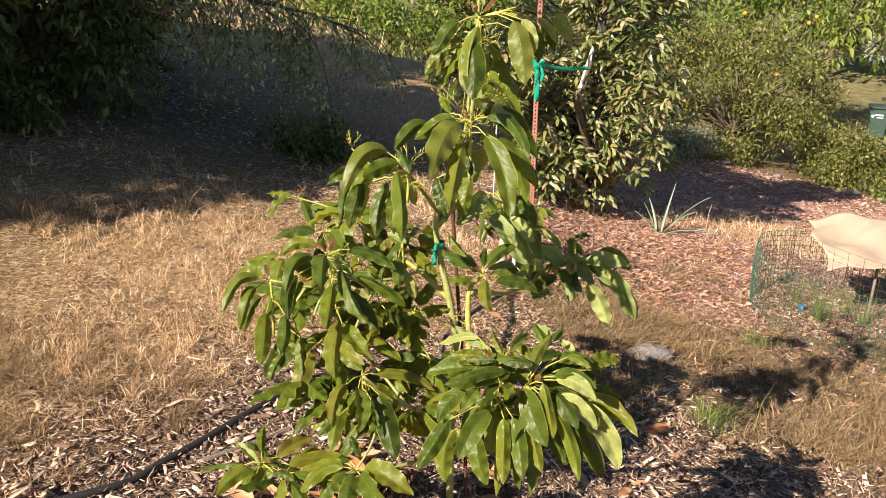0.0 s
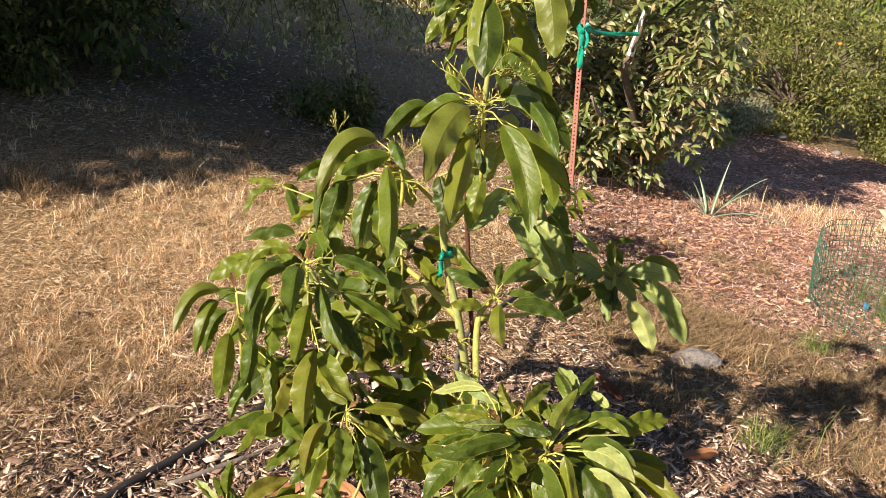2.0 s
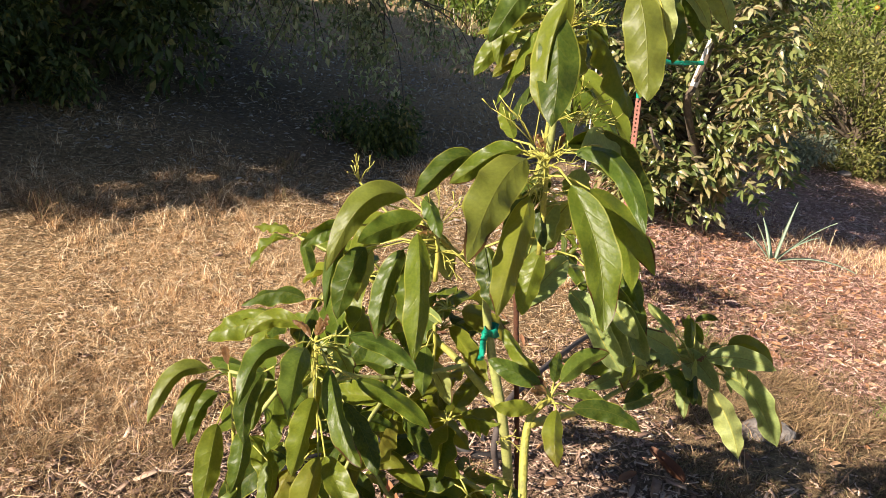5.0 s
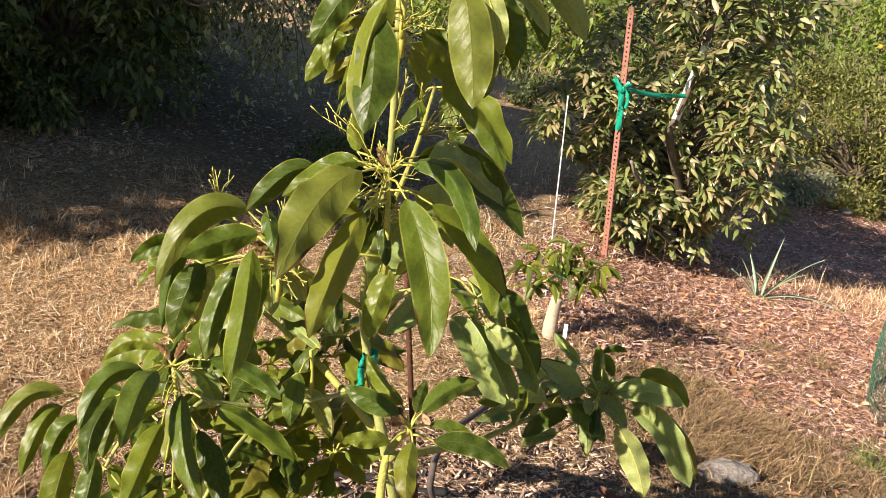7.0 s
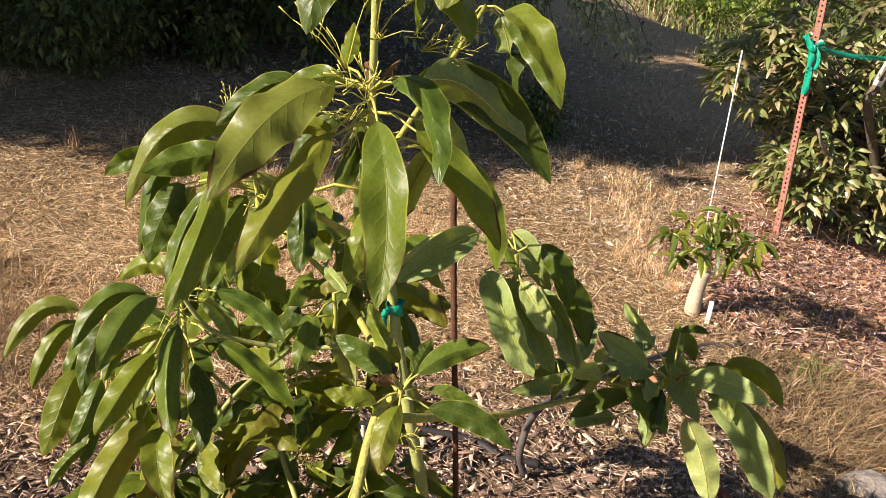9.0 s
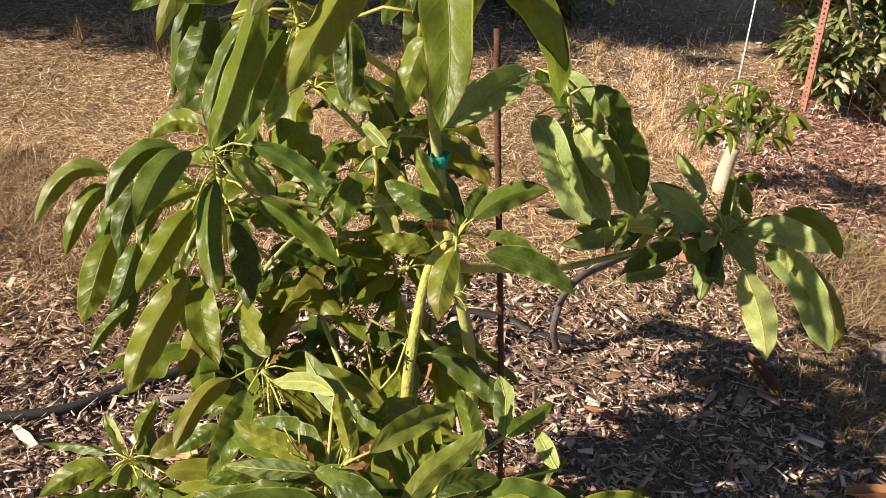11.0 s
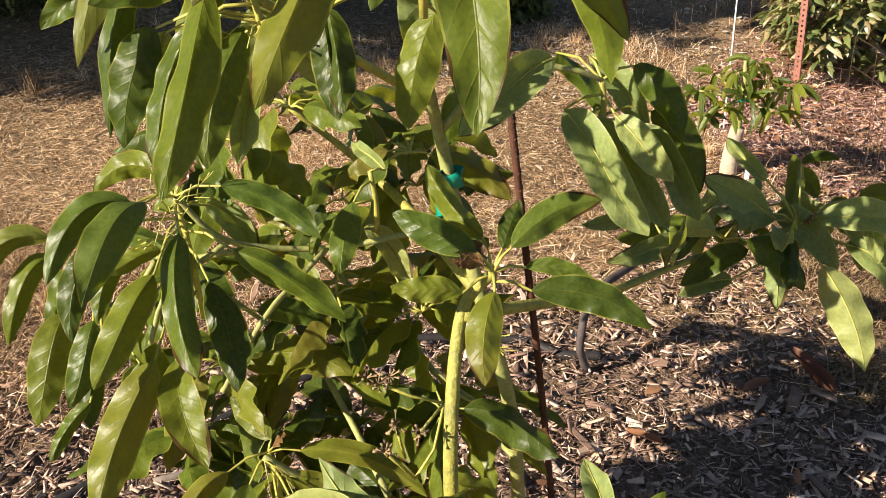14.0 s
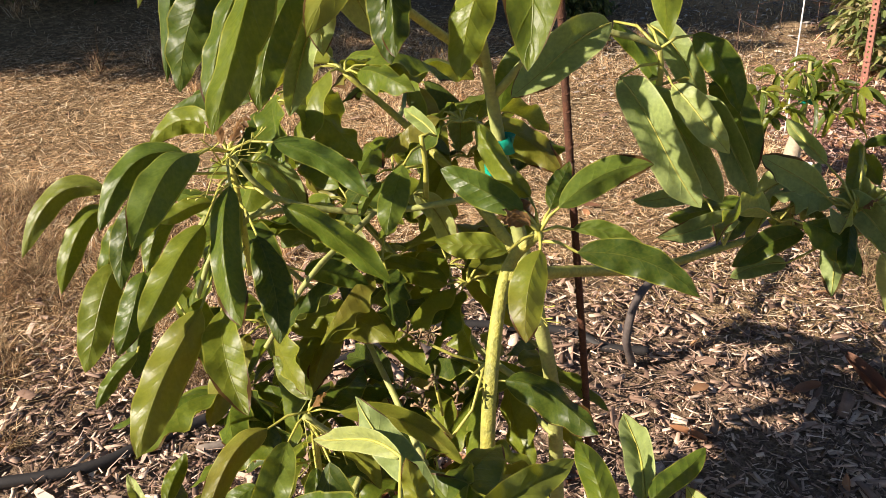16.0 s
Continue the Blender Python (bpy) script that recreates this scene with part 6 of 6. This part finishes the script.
for k in range(6):
    u = (k + rngs.uniform(-0.7, 0.7)) / 5
    x, y = 2.5 + 2.6 * u, 9.4 - 0.9 * u * u + rngs.uniform(-0.1, 0.1)
    stone(on(x, y, 0.03), (rngs.uniform(0.05, 0.1), rngs.uniform(0.04, 0.08), rngs.uniform(0.03, 0.05)), k + 2)
slab = stone(on(0.99, 1.84, -0.012), (0.14, 0.075, 0.045), 31, "pale grey cracked flat rock lying in the weeds", "rock", "")
for v in slab.data.vertices:
    c = v.co
    cut = math.floor(c.z / 0.016 + 0.5) * 0.016
    c.z = c.z * 0.35 + cut * 0.65 + 0.006 * noise.noise(c * 30)
    c.x += 0.012 * noise.noise(c * 22 + Vector((5, 0, 0)))
    c.y += 0.012 * noise.noise(c * 22 + Vector((0, 7, 0)))
slab.data.polygons.foreach_set("use_smooth", np.zeros(len(slab.data.polygons), dtype=bool))

# the bearing avocado tree behind, with painted trunk
bearing = thing("bearing_avocado_tree", "leafy avocado tree with whitewashed trunk tied to a post", "tree")
bx, by = 0.92, 4.75
gz = float(lie(bx, by))
wt, wb_ = Vector((0.845, 4.38, 1.02)), Vector((0.75, 4.3, 0.68))
rod("trunk", [(bx, by, gz - 0.1), (bx - 0.05, by - 0.1, gz + 0.4), wb_ + Vector((-0.02, 0.03, -0.12)), wb_, wt, (0.92, 4.5, 1.5), (bx, by, gz + 2.4)], (0.03, 0.014), BARK, bearing, sides=10)
rod("whitewash", [wb_, wb_.lerp(wt, 0.5), wt, (0.87, 4.41, 1.14)], (0.024, 0.021), PAINT_WHITE, bearing, "white painted stretch of trunk", sides=10)
rod("limb", [(bx - 0.05, by - 0.1, gz + 0.4), (0.6, 4.2, 0.3), (0.52, 4.1, 0.45)], (0.013, 0.009), STICK_GREY, bearing, sides=8)
rngv = random.Random(21)
shoots = []
while len(shoots) < 600:
    a, z = rngv.uniform(0, 6.283), rngv.uniform(0.12, 2.5)
    wide = 0.7 * math.sin(math.pi * min(1, (z + 0.25) / 3.1)) ** 0.6 * (0.8 + 0.35 * math.sin(3 * a + 4 * z))
    r = wide * rngv.uniform(0.3, 1.0) ** 0.5
    p = Vector((bx + r * math.cos(a), by + r * math.sin(a), gz + z))
    # the painted trunk shows through a gap in the leaves
    if p.y < 4.4 and 0.62 < p.z < 1.12 and abs(p.x - (0.7 + 0.28 * (p.z - 0.62))) < 0.03:
        continue
    shoots.append(p)
# a bough reaching out past the post, and low suckers at its foot
for k in range(60):
    d_ = Vector((rngv.gauss(0, 1), rngv.gauss(0, 1), rngv.gauss(0, 1))).normalized() * rngv.uniform(0.3, 1.0) ** 0.4
    shoots.append(Vector((0.2 + 0.3 * d_.x, 4.25 + 0.22 * d_.y, 0.72 + 0.24 * d_.z + 0.12 * d_.x)))
for k in range(40):
    d_ = Vector((rngv.gauss(0, 1), rngv.gauss(0, 1), rngv.gauss(0, 1))).normalized() * rngv.uniform(0.3, 1.0) ** 0.4
    shoots.append(Vector((0.5 + 0.25 * d_.x, 4.25 + 0.2 * d_.y, 0.12 + 0.2 * d_.z)))
for k in range(55):
    d_ = Vector((rngv.gauss(0, 1), rngv.gauss(0, 1), rngv.gauss(0, 1))).normalized() * rngv.uniform(0.3, 1.0) ** 0.4
    shoots.append(Vector((0.42 + 0.28 * d_.x, 4.7 + 0.25 * d_.y, 0.34 + 0.26 * d_.z)))
for p in shoots[::7]:
    root = Vector((bx - 0.05, by, max(gz + 0.2, p.z - 0.35)))
    rod("limb", [root, root.lerp(p, 0.5) + Z * 0.06, p], (0.012, 0.004), BARK, bearing, sides=6, n=8)
kinds = []
for k in range(6):
    rngk = random.Random(300 + k)
    v, f, s, uv = leaf_data((0.016, 0, 0.004), (0.1, 0, -0.004 - 0.011 * k), 0.031, 0.2, rngk.uniform(-0.3, 0.3), rngk, (0, 0, 0), 5, 1, False)
    s = [0 for _ in s]
    kinds.append(mesh_of("leaf", v, f, [AVO_PART], s, True, uv))
spots = []
for p in shoots:
    n = rngv.randint(12, 16)
    for j in range(n):
        q = Euler((rngv.uniform(-0.5, 0.5), rngv.uniform(-0.45, 0.4), 6.283 * j / n + rngv.uniform(-0.25, 0.25))).to_matrix().to_4x4()
        spots.append(Matrix.Translation(p + Vector((0, 0, rngv.uniform(-0.04, 0.05)))) @ q @ Matrix.Scale(rngv.uniform(0.75, 1.25), 4))
spots.sort(key=lambda m: m.translation.y + 0.3 * abs(m.translation.x - 0.9))
for k, m in enumerate(spots[:300]):
    ob = put("leaf", kinds[k % 6], bearing)
    ob.matrix_basis = m
V, F = [], []
for k, m in enumerate(spots[300:]):
    me = kinds[k % 6]
    o = len(V)
    V += [m @ w.co for w in me.vertices]
    F += [tuple(o + i for i in poly.vertices) for poly in me.polygons if poly.index % 2 == 0]
rest = put("foliage", mesh_of("foliage", V, F, [AVO_FAR]), bearing)
tagged(rest, "many glossy green and bronze avocado leaves", kind="stuff")

# orange perforated post with green tape to the tree
post = thing("metal_post", "orange-red perforated steel post leaning among avocado leaves", "post")
px, py, p0, p1 = 0.43, 3.92, float(lie(0.43, 3.92)) - 0.2, 1.335
bm = bmesh.new()
step = 0.0254
z = p0
while z < p1:
    top = min(z + step, p1)
    hole0, hole1 = z + 0.009, z + 0.019
    for x0, x1, za, zb in ((-0.014, -0.0045, z, top), (0.0045, 0.014, z, top), (-0.0045, 0.0045, z, hole0), (-0.0045, 0.0045, hole1, top)):
        bmesh.ops.create_cube(bm, size=1, matrix=Matrix.Translation(((x0 + x1) / 2, 0, (za + zb) / 2)) @ Matrix.Diagonal((x1 - x0, 0.003, max(zb - za, 0.001), 1)))
    z = top
for sx in (-1, 1):
    bmesh.ops.create_cube(bm, size=1, matrix=Matrix.Translation((sx * 0.0145, 0.009, (p0 + p1) / 2)) @ Matrix.Diagonal((0.003, 0.021, p1 - p0, 1)))
channel = part("channel", bm, POST_PAINT, post)
channel.matrix_basis = pose(px, py, 0, 0, 0, -12)
rod("bolt", [(px, py - 0.006, 1.24), (px, py + 0.01, 1.24)], 0.006, RUST, post, sides=6, n=3)
band = thing("post_tie", "green plastic tape tied from the post to the trunk", "plant tie")
tape("wrap", [(px - 0.026, py - 0.012, 0.93), (px, py - 0.02, 0.84), (px + 0.002, py - 0.02, 0.74), (px, py - 0.018, 0.66)], 0.034, band)
tape("knot", [(px - 0.05, py - 0.02, 0.95), (px, py - 0.03, 0.89), (px + 0.04, py - 0.02, 0.93)], 0.035, band)
tape("span", [(px, py - 0.016, 0.9), (px + 0.15, py + 0.12, 0.855), (px + 0.28, py + 0.28, 0.835), (0.79, 4.27, 0.83)], 0.027, band)
tape("tail", [(px + 0.01, py - 0.02, 0.9), (px + 0.035, py - 0.03, 0.85), (px + 0.03, py - 0.03, 0.79)], 0.02, band)

# sapling with pale trunk wrap, thin stake and wire ring
sap = thing("sapling", "small staked avocado sapling with pale wrapped trunk", "tree")
sx, sy = 0.265, 2.52
sz = float(lie(sx, sy))
rod("trunk_wrap", [(sx, sy, sz - 0.02), (sx + 0.01, sy, sz + 0.1), (sx + 0.025, sy, sz + 0.19)], (0.034, 0.026), SLEEVE, sap, "pale cardboard trunk wrap", sides=12)
rod("trunk", [(sx + 0.024, sy, sz + 0.15), (sx + 0.035, sy, sz + 0.36), (sx + 0.03, sy + 0.01, sz + 0.44)], (0.012, 0.007), STEM_GREY, sap)
rngl = random.Random(8)
for p, n in (((-0.02, 0.0, 0.4), 14), ((0.08, 0.02, 0.37), 13), ((-0.15, -0.02, 0.33), 12), ((0.16, 0.0, 0.35), 13), ((-0.06, -0.05, 0.29), 11), ((0.02, -0.06, 0.33), 12), ((-0.1, 0.05, 0.37), 10), ((0.12, -0.05, 0.28), 11), ((0.04, 0.02, 0.43), 8), ((-0.12, -0.04, 0.24), 9)):
    O = Vector((sx + 0.03 + p[0], sy + p[1], sz + p[2]))
    rod("twig", [(sx + 0.034, sy, sz + 0.3), O], (0.005, 0.003), STEM_GREY, sap, sides=6, n=5)
    for k in range(n):
        a = 6.283 * k / n + rngl.uniform(-0.3, 0.3)
        h = Vector((math.cos(a), math.sin(a), 0))
        b = O + h * 0.015
        t = b + h * rngl.uniform(0.03, 0.1) - Z * rngl.uniform(-0.05, 0.13)
        v, f, s, uv = leaf_data(b, t, 0.028 * rngl.uniform(0.7, 1.25), rngl.uniform(0.05, 0.28), rngl.uniform(-1.2, 1.2), rngl, O, 6, 1, False)
        put("leaf", mesh_of("leaf", v, f, [LEAF_TOP, LEAF_UNDER], s, True, uv), sap)
tape("tie", [(sx + 0.01, sy - 0.02, sz + 0.3), (sx + 0.035, sy - 0.028, sz + 0.31), (sx + 0.06, sy - 0.01, sz + 0.3)], 0.02, sap, "green tie tape")
stake = rod("stake", [(0.19, 2.98, float(lie(0.19, 2.98)) - 0.1), (0.2, 3.02, 0.4), (0.205, 3.1, 0.955)], 0.0033, PAINT_WHITE, None, sides=8)
tagged(stake, "thin pale plastic-coated garden stake beside the sapling", "stake")
tag = part("plant_marker", box_bm(0.018, 0.003, 0.11, 0.001), PAINT_WHITE)
tag.matrix_basis = pose(sx + 0.075, sy - 0.03, float(lie(sx + 0.075, sy)) + 0.04, -8, 4, 10)
tagged(tag, "small white plastic plant marker stuck in mulch", "marker")


def wire_ring(name, label, x, y, r, h, cell, mat, rows, seed, gap=0.0, lean=0.0, thick=0.0012):
    """Welded wire ring: each upright and each hoop bent a little out of true."""
    ob = thing(name, label, "wire cage")
    rng = random.Random(seed)
    n = int(2 * math.pi * r * (1 - gap) / cell)
    a0 = rng.uniform(0, 6.28)
    angles = [a0 + 2 * math.pi * (1 - gap) * k / n for k in range(n + 1)]
    def at(a, z):
        rr = r * (1 + 0.05 * math.sin(3 * a + seed)) + 0.01 * math.sin(9 * z + a * 2)
        px_, py_ = x + rr * math.cos(a) + lean * z, y + rr * math.sin(a)
        return (px_, py_, float(lie(px_, py_)) + z)
    for a in angles[:-1] if not gap else angles:
        rods("upright", [[at(a, z) for z in np.linspace(-0.03, h, 5)]], thick, mat, ob, sides=4)
    for k in range(rows + 1):
        z = 0.02 + (h - 0.02) * k / rows
        rods("hoop", [[at(angles[0] + (angles[-1] - angles[0]) * j / 40, z) for j in range(41)]], thick, mat, ob, sides=4)
    return ob


wire_ring("wire_cage", "rusty welded wire ring round the sapling", 0.38, 2.9, 0.4, 0.5, 0.17, WIRE, 4, 3, 0.12, thick=0.0011)
wire_ring("wire_cage", "low rusty wire ring round the young tree", 0.12, 0.1, 0.46, 0.24, 0.13, WIRE, 2, 6, 0.3)

# wire-fenced seedling bed with cloth shade
bed = (2.43, 3.05)
wire_ring("bed_fence", "green plastic-coated wire mesh round a seedling bed", bed[0], bed[1], 0.66, 0.38, 0.04, WIRE_GREEN, 11, 9, 0, thick=0.0018)
wire_ring("bed_fence", "rusty inner wire ring of the seedling bed", bed[0] + 0.06, bed[1] + 0.1, 0.44, 0.5, 0.09, WIRE, 6, 12, 0)
bpost = rod("bed_post", [on(2.5, 3.12, -0.1), on(2.51, 3.12, 0.2), on(2.52, 3.13, 0.43)], 0.009, STICK_GREY, None, sides=7)
tagged(bpost, "grey weathered stick holding up the cloth", "post")


def cloth():
    nx_, ny_ = 40, 28
    V, F = [], []
    for j in range(ny_):
        for i in range(nx_):
            u, v = i / (nx_ - 1), j / (ny_ - 1)
            x = 2.16 + 1.2 * u + 0.03 * math.sin(9 * v)
            y = 2.95 + 0.5 * v + 0.1 * u
            z = 0.44 + 0.14 * v - 0.1 * u - 0.09 * max(0, 0.35 - v) * (0.6 + 0.9 * math.sin(9 * u + 1)) - 0.18 * max(0, 0.12 - u) + 0.02 * math.sin(11 * u + 5 * v) + 0.012 * math.sin(23 * u - 9 * v)
            V.append((x, y, float(lie(2.45, 3.1)) + z))
    for j in range(ny_ - 1):
        for i in range(nx_ - 1):
            a = j * nx_ + i
            F.append((a, a + 1, a + nx_ + 1, a + nx_))
    ob = put("shade_cloth", mesh_of("shade_cloth", V, F, [CLOTH]))
    sol = ob.modifiers.new("thick", "SOLIDIFY")
    sol.thickness = 0.003
    return tagged(ob, "tan burlap cloth draped over the seedling bed", "cloth")


cloth()
rngd = random.Random(77)
for k in range(7):
    x, y = bed[0] + rngd.uniform(-0.35, 0.3), bed[1] + rngd.uniform(-0.4, 0.2)
    tuft(x, y, 40, 0.02, 0.16, GREEN_GRASS, 170 + k, "seedling", "small bright green seedling in the wire bed", "seedling")
cup = part("blue_cup", bmesh.new(), BLUE)
bmc = bmesh.new()
bmesh.ops.create_cone(bmc, cap_ends=True, segments=16, radius1=0.014, radius2=0.017, depth=0.035)
bmc.to_mesh(cup.data)
bmc.free()
cup.matrix_basis = Matrix.Translation(on(2.1, 3.1, 0.03))
tagged(cup, "small blue plastic cup inside the wire bed", "cup")

# agave
agave = thing("agave", "blue-green agave with arching blades at the mulch edge", "agave")
ax, ay = 1.42, 4.5
az = float(lie(ax, ay))
rnga = random.Random(31)
# each blade: bearing in degrees, length, rise, withered
for k, (turn, L, lift, dry) in enumerate(((-11, 0.5, 1.42, 0), (-8, 0.58, 0.98, 0), (-20, 0.54, 0.5, 0), (45, 0.46, 1.28, 0), (168, 0.3, 0.95, 0), (100, 0.44, 0.95, 0), (200, 0.36, 1.2, 0), (20, 0.4, 0.75, 0), (-52, 0.3, 0.2, 1), (-130, 0.2, 0.15, 1))):
    a, L, lift = radians(turn + rnga.uniform(-4, 4)), L * rnga.uniform(0.95, 1.05), lift + rnga.uniform(-0.04, 0.04)
    h = Vector((math.cos(a), math.sin(a), 0))
    V, F = [], []
    for i in range(10):
        s = i / 9
        p = Vector((ax, ay, az)) + h * (0.02 + L * s * math.cos(lift)) + Z * (L * s * math.sin(lift) - 0.26 * L * s * s * math.cos(lift) * 1.6)
        w = 0.018 * (1 - s) ** 0.7 * (0.6 + 1.2 * s * (1 - s)) + 0.001
        side = Vector((-math.sin(a), math.cos(a), 0))
        V += [p - side * w + Z * w * 0.5, p - Z * 0.004, p + side * w + Z * w * 0.5, p + Z * 0.003]
    for i in range(9):
        for q in range(4):
            F.append((i * 4 + q, i * 4 + (q + 1) % 4, i * 4 + 4 + (q + 1) % 4, i * 4 + 4 + q))
    put("blade", mesh_of("blade", V, F, [AGAVE_DRY if dry else AGAVE]), agave, "yellow withered blade" if dry else "")

# drip hoses
hose = rod("drip_hose", [on(-1.6, -0.55, 0.016), on(-0.86, 0.04, 0.016), on(-0.7, 0.3, 0.017), on(-0.5, 0.72, 0.016), on(-0.36, 0.95, 0.016), on(-0.1, 1.1, 0.016), on(0.02, 1.1, 0.016), on(0.12, 1.14, 0.02)], 0.0125, HOSE, None, sides=12, n=60)
tagged(hose, "black rubber irrigation hose lying on the mulch", "hose")
hose2 = rod("drip_hose", [(0.1, 1.1, -0.02), (0.09, 1.07, 0.05), (0.086, 1.058, 0.106), (0.094, 1.093, 0.182), (0.112, 1.174, 0.206), (0.138, 1.288, 0.19), (0.215, 1.63, 0.124), on(0.34, 2.2, 0.02), on(0.5, 2.42, 0.012)], 0.0102, HOSE_GREY, None, sides=12, n=60)
tagged(hose2, "weathered grey irrigation hose bending over the mulch", "hose")
stick = rod("fallen_stick", [on(-0.62, 0.3, 0.012), on(-0.5, 0.44, 0.016), on(-0.36, 0.62, 0.012)], (0.011, 0.006), STICK_GREY, None, sides=7)
tagged(stick, "bent dry grey stick lying beside the hose", "stick")

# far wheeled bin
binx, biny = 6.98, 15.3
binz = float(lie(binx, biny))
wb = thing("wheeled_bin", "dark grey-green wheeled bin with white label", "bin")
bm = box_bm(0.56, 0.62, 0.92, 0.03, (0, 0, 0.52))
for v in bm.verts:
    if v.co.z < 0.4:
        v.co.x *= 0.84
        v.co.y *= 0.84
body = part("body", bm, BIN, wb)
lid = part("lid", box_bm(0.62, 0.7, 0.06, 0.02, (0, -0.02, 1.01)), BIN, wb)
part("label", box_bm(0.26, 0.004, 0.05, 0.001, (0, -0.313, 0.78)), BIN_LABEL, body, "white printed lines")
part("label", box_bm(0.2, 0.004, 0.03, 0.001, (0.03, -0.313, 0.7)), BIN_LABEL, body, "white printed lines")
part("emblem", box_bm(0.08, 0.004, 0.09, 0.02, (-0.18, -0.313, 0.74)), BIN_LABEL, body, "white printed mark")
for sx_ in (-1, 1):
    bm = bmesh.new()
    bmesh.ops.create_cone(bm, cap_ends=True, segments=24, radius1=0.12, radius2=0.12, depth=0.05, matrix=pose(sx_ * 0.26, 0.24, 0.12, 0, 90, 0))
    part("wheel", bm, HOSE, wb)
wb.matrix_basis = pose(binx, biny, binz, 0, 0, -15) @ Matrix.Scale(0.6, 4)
blades("lawn", spread(12000, 4.6, 9.5, 9.6, 18.0, 61, lambda x, y: 0.3 + 0.7 * lumpy(x, y, 1.7, 2)), 0.05, 0.006, 0.7, LAWN, "yellow-green rough grass beyond the mulch bed", "grass", 62)
